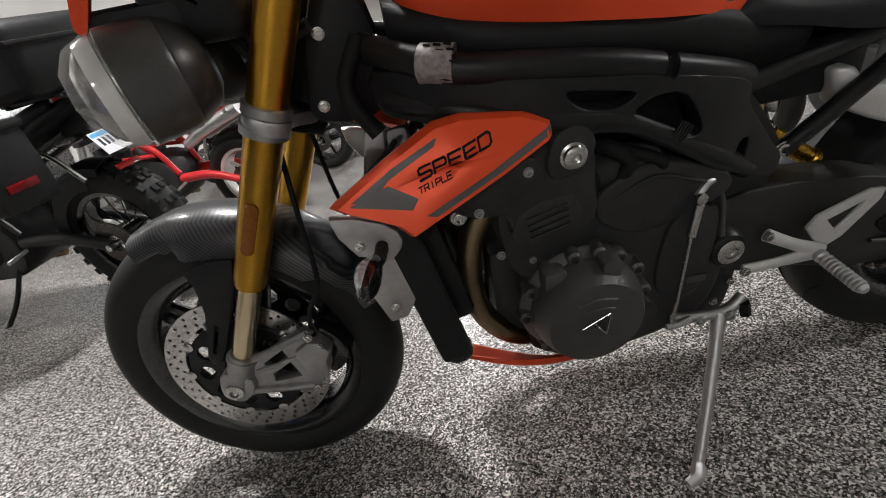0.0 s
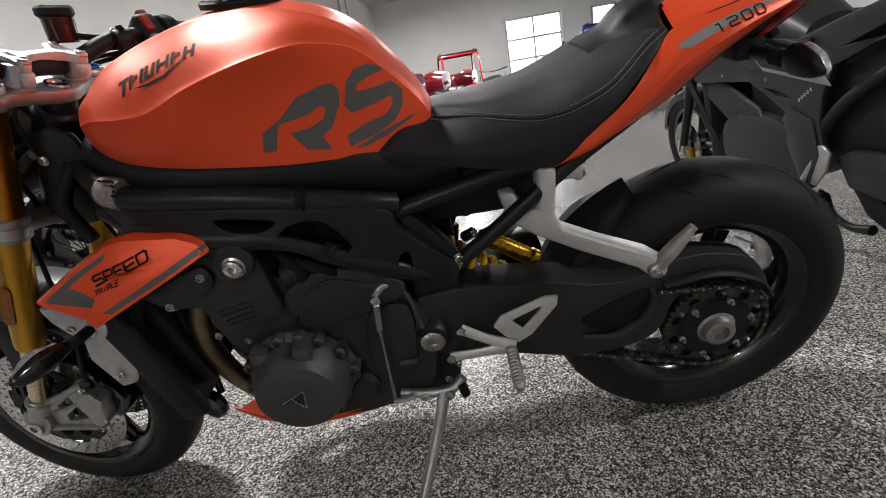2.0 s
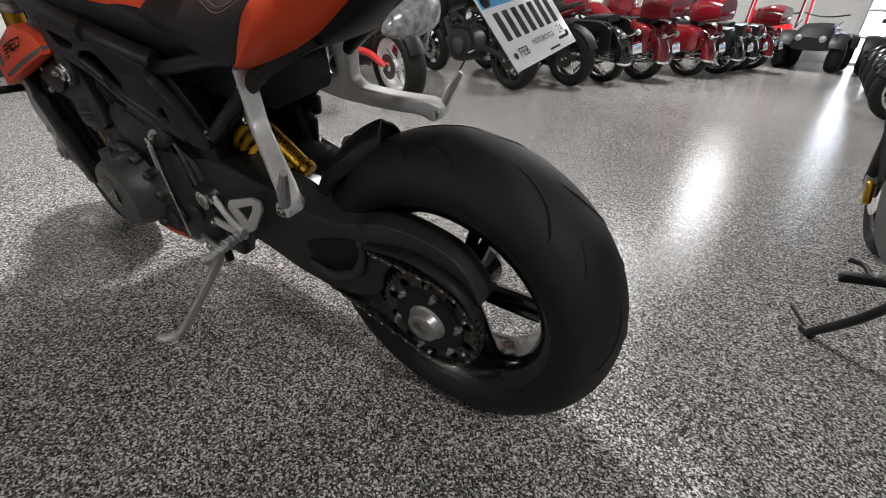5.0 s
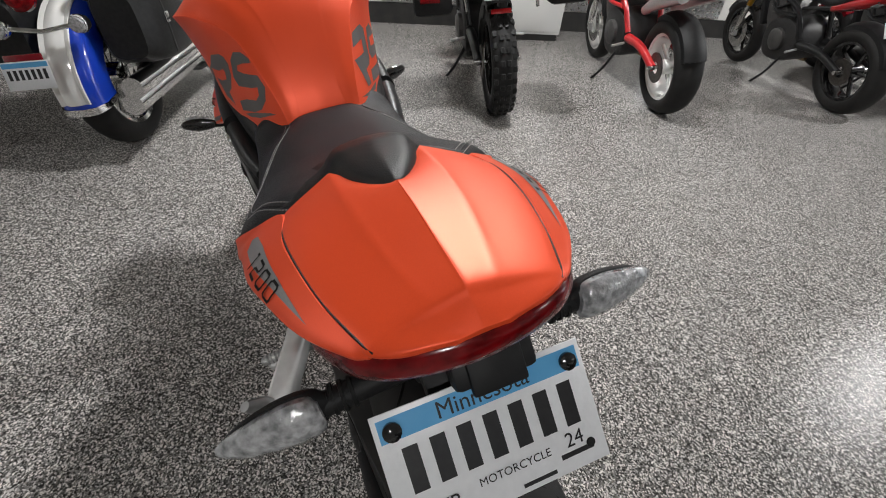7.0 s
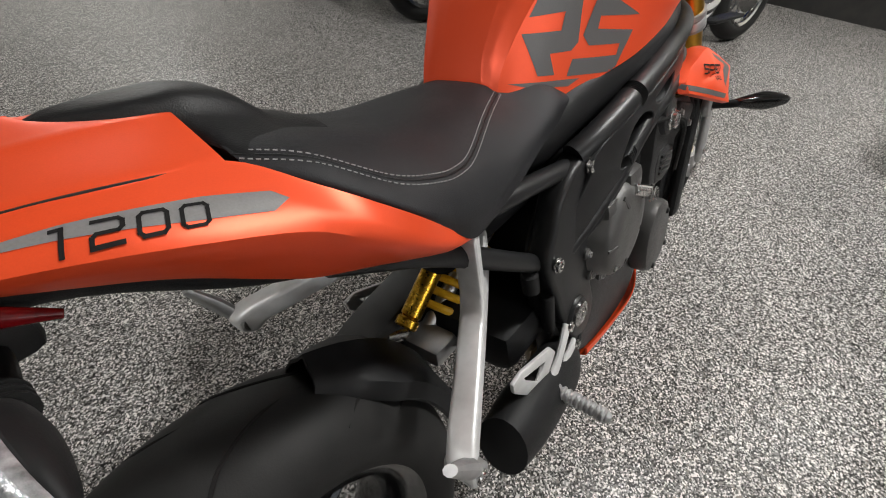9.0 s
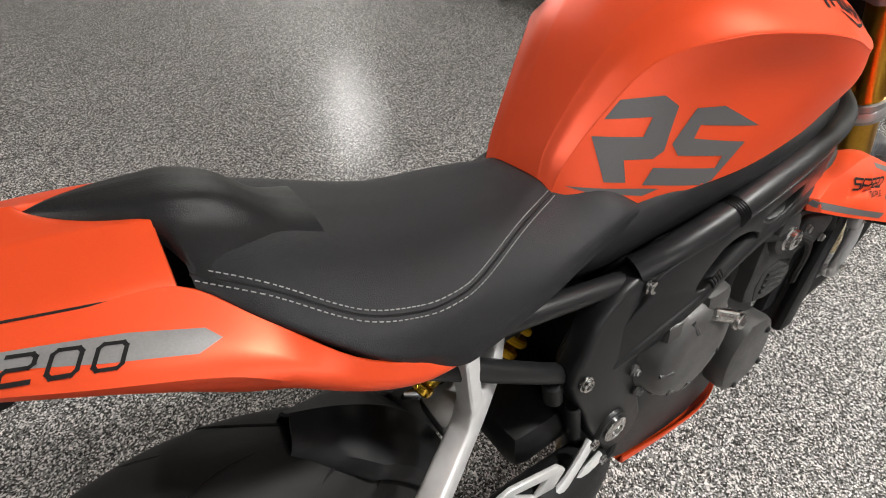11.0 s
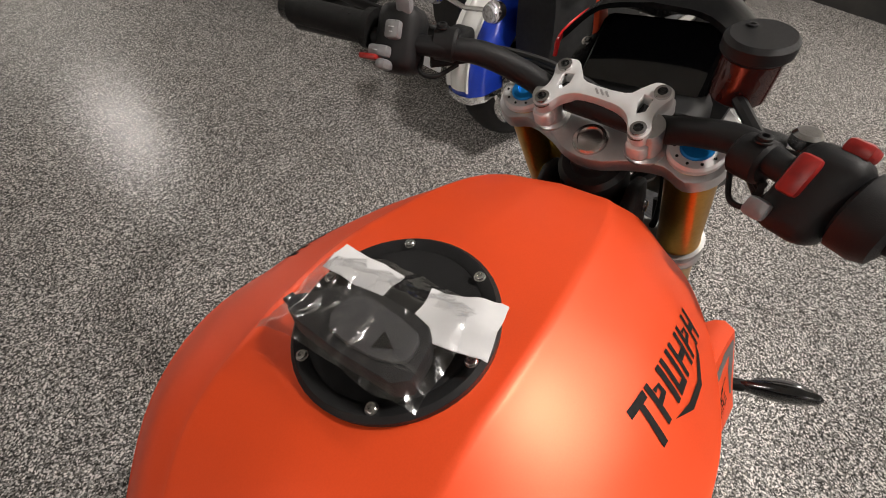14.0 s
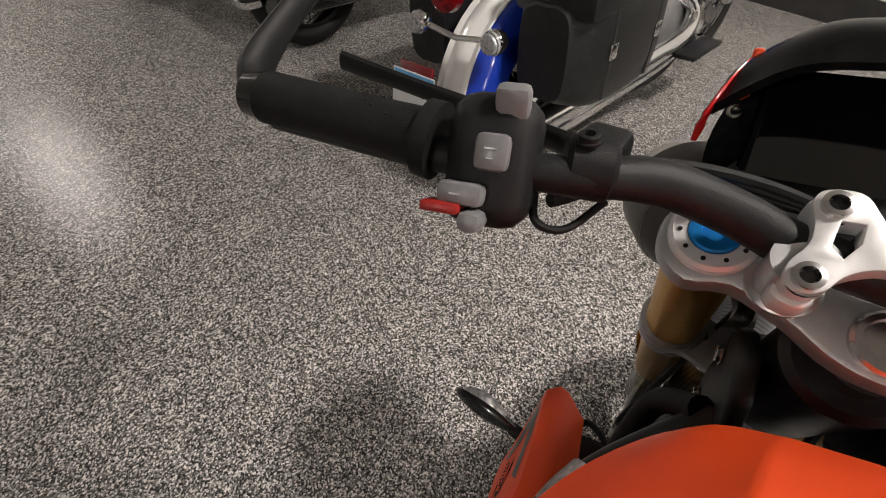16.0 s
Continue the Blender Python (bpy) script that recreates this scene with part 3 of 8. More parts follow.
SIDE_S = [
    [(-0.306, 0.1400, 0.7480), (-0.305, 0.1430, 0.7420), (-0.303, 0.1280, 0.7350)],
    [(-0.252, 0.1580, 0.7930), (-0.250, 0.1600, 0.7690), (-0.246, 0.1190, 0.7480)],
    [(-0.198, 0.1670, 0.8420), (-0.194, 0.1680, 0.8080), (-0.190, 0.1160, 0.7740)],
    [(-0.150, 0.1320, 0.8830), (-0.142, 0.1600, 0.8520), (-0.136, 0.1150, 0.8000)],
    [(-0.108, 0.1010, 0.9150), (-0.110, 0.1540, 0.8720), (-0.106, 0.1140, 0.8190)],
    [(-0.050, 0.1045, 0.9270), (-0.050, 0.1450, 0.8960), (-0.046, 0.1090, 0.8610)],
    [(0.000, 0.0990, 0.9385), (0.000, 0.1310, 0.9130), (0.004, 0.1000, 0.8880)],
    [(0.060, 0.0875, 0.9470), (0.060, 0.1100, 0.9310), (0.062, 0.0930, 0.9190)],
    [(0.105, 0.0735, 0.9530), (0.105, 0.0830, 0.9450), (0.106, 0.0780, 0.9370)],
    [(0.117, 0.0680, 0.9530), (0.118, 0.0705, 0.9495), (0.117, 0.0670, 0.9450)],
]
SIDE_S = [[(x - .010 * droop(x), b, c - .014 * droop(x)) for x, b, c in p] for p in SIDE_S]
SIDE_R = panel(SIDE_S)
SIDE_L = mirrored(SIDE_R)
part("tail_panel", SIDE_R, ORANGE, bike)
part("tail_panel", SIDE_L, ORANGE, bike)


# ---- wheels ----
def tyre_geo(R, rho, width, n=72):
    """Outer radius R, half crown width rho."""
    bead = R - width
    prof = []
    for a in range(-100, 101, 10):
        t = radians(a)
        prof.append((R - width * 0.62 + width * 0.62 * math.cos(t), rho * math.sin(t) * (1.0 if abs(a) < 95 else 0.99)))
    prof = [(bead, -rho * .80), (bead + .012, -rho * .93)] + prof[1:-1] + [(bead + .012, rho * .93), (bead, rho * .80)]
    return prof


def wheel(c, R, rho, width, spokes, rim_mat, steer=None, hub=0.055, hubw=0.06, parent=None):
    ax = Vector((0, 1, 0))
    T = steer or Matrix.Identity(4)
    tg = lathe(tyre_geo(R, rho, width), c, ax, 80, closed=True)
    t = part("tyre", moved(tg, T), TYRE, parent, "black sport tyre with shallow grooves")
    b = R - width
    rp = [(b + .004, -rho * .84), (b + .012, -rho * .80), (b - .002, -rho * .74), (b - .016, -rho * .5), (b - .02, 0), (b - .016, rho * .5), (b - .002, rho * .74), (b + .012, rho * .80), (b + .004, rho * .84),
          (b - .012, rho * .78), (b - .030, rho * .5), (b - .034, 0), (b - .030, -rho * .5), (b - .012, -rho * .78)]
    r = part("rim", moved(lathe(rp, c, ax, 72, closed=True), T), rim_mat, parent)
    gs = [lathe([(hub * .6, -hubw), (hub, -hubw + .006), (hub, hubw - .006), (hub * .6, hubw)], c, ax, 32)]
    for i in range(spokes):
        a = 2 * math.pi * i / spokes
        for da in (-.13, .13):
            d0 = Vector((math.cos(a + da * 1.2), 0, math.sin(a + da * 1.2)))
            d1 = Vector((math.cos(a + da * .55), 0, math.sin(a + da * .55)))
            gs.append(tube([Vector(c) + d0 * hub * .8, Vector(c) + (d0 + d1) * .5 * (b * .55), Vector(c) + d1 * (b - .02)], [.016, .0125, .012], 8, 3, up=(0, 1, 0)))
    for i, g in enumerate(gs[:1]):
        part("hub", moved(g, T), rim_mat, parent)
    for g0, g1 in zip(gs[1::2], gs[2::2]):
        part("spoke", moved(join(g0, g1), T), rim_mat, parent)
    return t


RA = Vector((0.020, 0, .319))
wheel(RA, .319, .092, .104, 5, BLACKG, parent=bike, hubw=.07)

# ---- graphics on the tank and tail ----
# letter outlines, in the plane beside the tank (x to the rear, z up)
LEFT_R = [(-.694, .851), (-.674, .849), (-.663, .877), (-.658, .886), (-.612, .890), (-.587, .898), (-.581, .893), (-.588, .879), (-.615, .871), (-.646, .870), (-.627, .840), (-.588, .831), (-.599, .853), (-.579, .864), (-.559, .891), (-.553, .912), (-.560, .923), (-.575, .926), (-.622, .917), (-.653, .894), (-.685, .879)]
LEFT_S = [(-.538, .921), (-.520, .936), (-.496, .938), (-.477, .931), (-.473, .924), (-.500, .920), (-.521, .914), (-.526, .904), (-.505, .903), (-.462, .906), (-.446, .889), (-.452, .866), (-.471, .848), (-.507, .835), (-.559, .827), (-.559, .845), (-.528, .854), (-.484, .861), (-.469, .873), (-.469, .886), (-.492, .881), (-.541, .875), (-.551, .889)]
LEFT_T = [(-.552, .822), (-.533, .820), (-.488, .829), (-.451, .841), (-.428, .847), (-.445, .847), (-.499, .836), (-.538, .826)]
RIGHT_R = [(-.463, .912), (-.480, .931), (-.531, .931), (-.549, .918), (-.540, .868), (-.527, .860), (-.489, .864), (-.494, .836), (-.465, .841), (-.449, .895), (-.511, .888), (-.520, .909)]
RIGHT_S = [(-.667, .879), (-.608, .911), (-.572, .913), (-.549, .875), (-.559, .860), (-.622, .850), (-.615, .836), (-.529, .849), (-.517, .829), (-.610, .815), (-.652, .862), (-.576, .878), (-.581, .893)]
RIGHT_T = [(-.418, .841), (-.541, .821), (-.519, .815), (-.445, .831)]


def side_m(cx, cz, s, roll=0.0):
    """Places a drawing on the left (s=-1) or right (s=1) side, reading from left to right there."""
    r = Matrix(((-s, 0, 0), (0, 0, -s), (0, 1, 0))).to_4x4()
    return Matrix.Translation((cx, s * .3, cz)) @ r @ Matrix.Rotation(radians(roll), 4, "Z")


for s, outlines in ((-1, (LEFT_R, LEFT_S, LEFT_T)), (1, (RIGHT_R, RIGHT_S, RIGHT_T))):
    m = Matrix(((1, 0, 0, 0), (0, 0, -1, s * .3), (0, 1, 0, 0), (0, 0, 0, 1)))
    for p in outlines:
        part("graphic", drape(flat([p]), m, (-.349, -s * .937, 0), TANK, .0005, .006, .3), GREYDECAL, bike, "large grey letter graphic on the tank side")

for s, t0, t1 in ((-1, (-.924, -.139, .962), (-.790, -.146, 1.000)), (1, (-.785, .139, .990), (-.905, .149, .955))):
    t0, t1 = Vector(t0), Vector(t1)
    ex = (t1 - t0).normalized()
    n = Vector((0, s * .62, .78))
    n = (n - ex * n.dot(ex)).normalized()
    ey = n.cross(ex)
    m = Matrix.Translation((t0 + t1) * .5 + n * .12) @ Matrix((ex, ey, n)).transposed().to_4x4()
    blocks = []
    x = -.064
    for i, wd in enumerate((.017, .017, .006, .018, .022, .017, .018)):
        y0 = -.012 if i else -.016
        if i in (1, 5):  # a stem with an open bowl
            blocks += [[(x, -.012), (x + .005, -.012), (x + .008, .012), (x + .003, .012)], [(x + .008, .007), (x + wd, .006), (x + wd, -.001), (x + .006, -.003), (x + .006, .001), (x + .013, .002), (x + .013, .005), (x + .008, .004)]]
        elif i in (0,):
            blocks += [[(x + .005, y0), (x + .011, y0), (x + .014, .008), (x + .009, .008)], [(x - .001, .007), (x + wd + .003, .007), (x + wd + .004, .012), (x, .012)]]
        elif i in (3, 6, 4):
            blocks += [[(x, -.012), (x + .005, -.012), (x + .008, .012), (x + .003, .012)], [(x + wd - .006, -.012), (x + wd - .001, -.012), (x + wd + .002, .012), (x + wd - .003, .012)], [(x + .004, -.012 if i == 3 else -.003), (x + wd - .004, -.012 if i == 3 else -.003), (x + wd - .004, -.007 if i == 3 else .002), (x + .004, -.007 if i == 3 else .002)]]
        else:
            blocks.append([(x, y0), (x + wd, y0), (x + wd + .003, .012), (x + .003, .012)])
        x += wd + .003
    blocks.append([(-.036, -.014), (-.012, -.024), (.02, -.026), (.046, -.016), (.054, -.008), (.044, -.013), (.018, -.021), (-.012, -.019)])
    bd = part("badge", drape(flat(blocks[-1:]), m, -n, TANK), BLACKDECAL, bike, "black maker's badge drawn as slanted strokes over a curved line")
    for bl in blocks[:-1]:
        part("badge_stroke", drape(flat([bl]), m, -n, TANK), BLACKDECAL, bd)

for s, side, t0, t1 in ((-1, SIDE_L, (-.066, -.129, .899), (.004, -.112, .911)), (1, SIDE_R, (.004, .112, .911), (-.070, .129, .897))):
    t0, t1 = Vector(t0), Vector(t1)
    ex = (t1 - t0).normalized()
    n = Vector((0, s * .66, .75))
    n = (n - ex * n.dot(ex)).normalized()
    ey = n.cross(ex)
    m = Matrix.Translation((t0 + t1) * .5 + n * .08) @ Matrix((ex, ey, n)).transposed().to_4x4()
    f = 1 if s < 0 else -1
    part("graphic", drape(flat([[(f * -.092, .003), (f * -.082, .011), (f * -.04, .0135), (f * .03, .011), (f * .094, .005), (f * .03, .002), (f * -.03, -.004), (f * -.078, -.006)]]), m, -n, side), SILVERDECAL, bike, "silver arrow-shaped film on the tail panel")
    part("numeral", drape(strokes("1200", .078, .0178, .0024, .2, .55), m, -n, side, .0011, .004), BLACKDECAL, bike, "black 1200 lettering")

# ---- seat trim ----
hump_s = [  # crown heights of the pad, which runs out along the cowl's front edge
    (-.225, [(0, .896), (.03, .895), (.055, .889), (.085, .872)]),
    (-.190, [(0, .914), (.03, .910), (.055, .900), (.095, .884)]),
    (-.160, [(0, .942), (.032, .937), (.055, .917), (.103, .897)]),
    (-.128, [(0, .955), (.034, .950), (.052, .932), (.101, .908)]),
    (-.106, [(0, .958), (.030, .953), (.042, .941), (.050, .925)]),
    (-.075, [(0, .960), (.022, .956), (.031, .948), (.036, .935)]),
    (-.050, [(0, .960), (.012, .957), (.018, .951), (.021, .940)]),
    (-.034, [(0, .957), (.003, .956), (.006, .953), (.007, .944)]),
]
part("hump_pad", body(hump_s), SEATS, bike, "black padded bump stop set into the cowl")


def stitched(points, surf, off):
    """A row of short thread stitches along a seam."""
    tree = BVHTree.FromPolygons([Vector(v) for v in surf[0]], surf[1])
    pts = [Vector(p) for p in spline(points, 24)]
    gs, run = [], []
    for a, b in zip(pts, pts[1:]):
        k = max(1, int((b - a).length / .0009))
        run += [a.lerp(b, i / k) for i in range(k)]
    step = 5
    for i in range(0, len(run) - step, step):
        c = []
        for q in (run[i], run[i + 2], run[i + 3]):
            d = (run[min(i + 4, len(run) - 1)] - run[max(i - 1, 0)]).normalized()
            loc, nor, _, _ = tree.find_nearest(q)
            if loc is None:
                continue
            loc2, nor2, _, _ = tree.find_nearest(loc + nor.cross(d).normalized() * off)
            c.append(loc2 + nor2 * .0004)
        if len(c) == 3:
            gs.append(tube(c, .00055, 5, 1, smooth=False))
    return join(*gs)


SEAM = [(x, p[2][0], p[2][1]) for x, p in SEAT_S[2:]]
for s in (-1, 1):
    sm = [(a, s * b, c) for a, b, c in SEAM]
    for off in (-.0048, .0048):
        tagged(part("stitching", stitched(sm, SEAT, off), THREAD, bike, "pale grey stitches along the seat seam"), kind="stuff")
    g = tube([(a, b * .999, c - .0004) for a, b, c in sm], .0013, 6)
    part("seam_piping", g, SEATS, bike)

# ---- tail: light, tray, plate, indicators ----
tl = [(.016, -.110, .884), (.066, -.094, .913), (.106, -.072, .933), (.125, -.042, .9405), (.132, 0, .9425), (.125, .042, .9405), (.106, .072, .933), (.066, .094, .913), (.016, .110, .884)]
tl = [(x - .010 * droop(x), b, c - .014 * droop(x)) for x, b, c in tl]
part("tail_light", tube(tl, [.003, .0100, .0140, .0140, .0140, .0140, .0140, .0100, .003], 12, 8, sx=.75, up=(0, 0, 1)), REDLENS, bike, "slim wrap-round red tail light")
tray = [
    (-.30, [(0, 0.812), (.06, 0.812), (.108, 0.802), (.116, 0.764), (.08, 0.737), (0, 0.732)]),
    (-.20, [(0, 0.852), (.06, 0.852), (.104, 0.842), (.106, 0.784), (.08, 0.762), (0, 0.757)]),
    (-.10, [(0, 0.882), (.06, 0.882), (.103, 0.872), (.104, 0.824), (.07, 0.800), (0, 0.794)]),
    (0.00, [(0, 0.922), (.05, 0.922), (.088, 0.912), (.090, 0.884), (.06, 0.860), (0, 0.854)]),
    (0.08, [(0, 0.918), (.04, 0.918), (.065, 0.910), (.066, 0.896), (.04, 0.882), (0, 0.878)]),
    (0.112, [(0, 0.926), (.02, 0.926), (.035, 0.922), (.034, 0.916), (.02, 0.911), (0, 0.910)]),
]
part("tail_tray", body(tray), BLACKM, bike)
part("plate_bracket", join(box((.050, 0, .848), (.05, .085, .04), .010), box((.072, 0, .846), (.05, .075, .014), .004, Matrix.Rotation(radians(30), 4, "Y"))), BLACKM, bike)
part("indicator_bar", tube([(.062, -.116, .844), (.056, -.04, .842), (.056, .04, .842), (.062, .116, .844)], [.0105, .012, .012, .0105], 12), BLACKM, bike)
PM = Matrix.Translation((.131, .001, .813)) @ Matrix(((.015, -.645, .764), (.999, .043, .016), (-.044, .763, .645))).to_4x4()


def license_plate(m, parent, state=True):
    pl = part("license_plate", moved(box((0, 0, 0), (.178, .102, .0016), .0006), m), PLATEW, parent, "white plate with a blue top band and black characters")
    def put(nm, g, mt, z=.0014):
        part(nm, moved(g, m @ Matrix.Translation((0, 0, z))), mt, pl)
    put("band", box((0, .0375, 0), (.170, .018, .0006)), PLATEB, .0009)
    for i in range(7):
        x = -.066 + i * .022
        put("plate_bar", box((x, .003, 0), (.0125, .036, .0006)), PLATEK, .0009)
    if state:
        put("lettering", moved(text_geo("Minnesota", .019), Matrix.Translation((0, .037, 0))), PLATEK)
        put("lettering", moved(text_geo("MOTORCYCLE", .0095), Matrix.Translation((.008, -.028, 0))), PLATEK)
        put("lettering", moved(text_geo("FEB", .016), Matrix.Translation((-.052, -.033, 0))), PLATEK)
        put("lettering", moved(text_geo("24", .017), Matrix.Translation((.062, -.026, 0))), PLATEK)
        put("plate_bar", box((.062, -.037, 0), (.03, .004, .0006)), PLATEK, .0009)
        put("plate_bar", box((.025, -.045, 0), (.03, .003, .0006)), PLATEK, .0009)
        for a in (-.075, .075):
            put("bolt", lathe([(.0075, 0), (.0075, .003), (.004, .005), (.0005, .005)], (a, .036, 0), (0, 0, 1), 14), BLACKG)
            put("bolt", lathe([(.004, 0), (.004, .0006), (.0005, .0006)], (a, -.034, 0), (0, 0, 1), 12), BLACKM)
    return pl


license_plate(PM, bike)
part("plate_holder", moved(box((0, .01, -.006), (.12, .07, .008), .003), PM), BLACKM, bike)
part("plate_lamp", moved(join(box((.012, .062, .008), (.070, .030, .018), .006), box((.012, .058, .016), (.046, .034, .008), .003)), PM), BLACKM, bike)


def indicator(base, tip, up, lens_mat, body_mat, big=1.0, face=(-1, 0, 0)):
    base, tip = Vector(base), Vector(tip)
    d = tip - base
    g = tube([base, base + d * .2, base + d * .55, base + d * .9, tip], [.010 * big, .017 * big, .023 * big, .014 * big, .003], 12, 6, sx=.62, up=up)
    o = part("indicator", g, body_mat, bike, "slim indicator on a short stalk")
    w = Vector(face)
    g2 = tube([base + d * .16 + w * .006, base + d * .55 + w * .009, base + d * .88 + w * .005], [.014 * big, .0215 * big, .010 * big], 12, 6, sx=.55, up=up)
    part("lens", g2, lens_mat, o)
    return o


for s in (-1, 1):
    b0, b1 = Vector((.062, s * .114, .846)), Vector((.058, s * .196, .838))
    d = b1 - b0
    ind = part("indicator", tube([b0 - d * .06, b0 + d * .08, b0 + d * .35, b0 + d * .75, b0 + d * 1.02], [.010, .020, .0225, .0155, .004], 14, 6, sx=.62, up=(0, 0, 1)), BLACKM, bike, "slim indicator on a ribbed rubber stalk")
    w = Vector((.0075, 0, .002))
    part("lens", tube([b0 + d * .02 + w, b0 + d * .10 + w, b0 + d * .35 + w, b0 + d * .75 + w * .9, b0 + d * .98 + w * .6, b0 + d * 1.05 + w * .4], [.012, .0205, .0225, .0165, .0085, .003], 14, 6, sx=.60, up=(0, 0, 1)), CLEARL, ind, "clear faceted wedge-shaped lens")
    part("stalk_ribs", join(*[lathe([(.010, 0), (.0135, .001), (.0135, .004), (.010, .005)], (.059, s * (.088 + i * .008), .842), (0, s, 0), 14) for i in range(3)]), RUBBER, bike)
    # front indicators on the shroud brackets
    part("indicator_stalk", tube([(-1.128, s * .200, .612), (-1.131, s * .235, .616), (-1.134, s * .25, .618)], .009, 10), RUBBER, bike)
    indicator((-1.133, s * .245, .618), (-1.150, s * .340, .630), (0, 0, 1), CLEARL if s < 0 else SMOKEL, BLACKG, .84, (-.9, -.2, .7) if s < 0 else (-1, 0, 0))

# ---- rear wheel drive, brake, hugger ----
def crown(y):
    return .319 - .0645 * (1 - math.sqrt(max(0, 1 - (y / .092) ** 2)))


# raised black beads paint the shade of the tread grooves
for i in range(14):
    for sg in (-1, 1):
        a0 = i * .4488 + (.22 if sg > 0 else 0)
        run = [(a0, .010), (a0 + .20, .020), (a0 + .36, .040), (a0 + .46, .062), (a0 + .50, .072)] if i % 2 else [(a0 + .1, .030), (a0 + .26, .050), (a0 + .38, .076)]
        g = tube([RA + Vector(((crown(y) - .0010) * math.cos(-a), sg * y, (crown(y) - .0010) * math.sin(-a))) for a, y in run], [.0010] + [.0027] * (len(run) - 2) + [.0010], 6, 6)
        part("tyre_groove_shade", g, BLACKDECAL, bike)


def ring_plate(c, r_out, r_in, y0, y1, holes=(), n=64, teeth=0):
    bm = bmesh.new()
    def loop(r, k, tz=0.0):
        vs = []
        for i in range(k):
            a = 2 * math.pi * i / k
            rr = r + (tz * (1 if i % 2 else -1) if tz else 0)
            vs.append(bm.verts.new((c[0] + rr * math.cos(a), y0, c[2] + rr * math.sin(a))))
        return [bm.edges.new((vs[i], vs[(i + 1) % k])) for i in range(k)]
    es = loop(r_out, teeth * 2 if teeth else n, .004 if teeth else 0) + loop(r_in, n)
    for hr, ha, hs in holes:
        vs = [bm.verts.new((c[0] + hr * math.cos(ha) + hs * math.cos(j * math.pi / 4), y0, c[2] + hr * math.sin(ha) + hs * math.sin(j * math.pi / 4))) for j in range(8)]
        es += [bm.edges.new((vs[i], vs[(i + 1) % 8])) for i in range(8)]
    bmesh.ops.triangle_fill(bm, use_beauty=True, edges=es)
    r = bmesh.ops.extrude_face_region(bm, geom=bm.faces[:])
    bmesh.ops.translate(bm, vec=(0, y1 - y0, 0), verts=[g for g in r["geom"] if isinstance(g, bmesh.types.BMVert)])
    return geo(bm)


SP = Vector((RA.x, -.118, RA.z))
spr = part("sprocket", ring_plate(RA, .104, .062, -.121, -.115, [(.084, i * math.pi / 5 + .3, .012) for i in range(10)], teeth=44), CHAINM, bike)
part("drive_flange", lathe([(.035, -.02), (.098, -.016), (.100, .004), (.060, .020), (.035, .02)], RA + Vector((0, -.092, 0)), (0, 1, 0), 44), BLACKM, bike)
part("sprocket_carrier", lathe([(.030, -.012), (.070, -.010), (.078, .0), (.070, .008), (.030, .010)], SP, (0, 1, 0), 40), BLACKM, bike)
for i in range(6):
    a = i * math.pi / 3 + .25
    part("nut", lathe([(.0075, 0), (.0075, .007), (.0042, .009), (.0042, .016), (.0005, .016)], SP + Vector((.070 * math.cos(a), -.006, .070 * math.sin(a))), (0, -1, 0), 6), TITAN, spr)
    part("stud", lathe([(.0045, 0), (.0045, .007), (.0035, .009), (.0005, .009)], SP + Vector((.089 * math.cos(a + .22), -.003, .089 * math.sin(a + .22))), (0, -1, 0), 10), TITAN, spr)
part("axle_nut", join(lathe([(.040, 0), (.040, .006), (.034, .010), (.030, .024), (.026, .026), (.018, .026), (.017, .012), (.0005, .012)], (RA.x, -.123, RA.z), (0, -1, 0), 32), lathe([(.021, 0), (.019, .020), (.014, .021), (.013, .016), (.0005, .016)], (RA.x, -.123, RA.z), (0, -1, 0), 6)), TITAN, bike, "large ring-shaped axle nut")
part("rear_hub_nut", lathe([(.045, 0), (.045, .01), (.036, .022), (.026, .024), (.02, .012), (.0005, .012)], (RA.x, .075, RA.z), (0, 1, 0), 8), STEEL, bike)
# chain
CF = Vector((-.545, -.122, .435))
chain = part("chain", tube([(CF.x, -.118, CF.z + .040), (RA.x, -.118, RA.z + .103)], .0025, 6, smooth=False), CHAINM, bike, "oiled roller chain")


def chain_run():
    p = []
    R1, R2 = .040, .104
    for i in range(13):
        a = math.pi / 2 - .2 - math.pi * i / 12
        p.append((RA.x + R2 * math.cos(a), RA.z + R2 * math.sin(a)))
    for i in range(13):
        a = -math.pi / 2 - .2 - math.pi * i / 12
        p.append((CF.x + R1 * math.cos(a), CF.z + R1 * math.sin(a)))
    return p + p[:1]


cr = chain_run()
acc = []
for a, b in zip(cr, cr[1:]):
    a, b = Vector(a), Vector(b)
    k = max(1, round((b - a).length / .0159))
    acc += [(a.lerp(b, i / k), (b - a)) for i in range(k)]
link_a = box((0, 0, 0), (.0205, .0022, .0125), .0045, seg=1)
la = None
for i, (p, d) in enumerate(acc):
    o = None
    g = join(moved(link_a, Matrix.Translation((0, -.006 if i % 2 else -.0035, 0))), moved(link_a, Matrix.Translation((0, .006 if i % 2 else .0035, 0))), cyl((0, -.008, 0), (0, .008, 0), .0032, n=8)) if i < 2 else None
    if g:
        o = part("chain_link", g, CHAINM, chain)
        la = [o] if la is None else la + [o]
    else:
        o = new("chain_link", la[i % 2].data)
        o.parent = chain
    o.matrix_basis = Matrix.Translation((p.x, -.118, p.y)) @ Matrix.Rotation(math.atan2(d.y, d.x) * -1, 4, "Y")

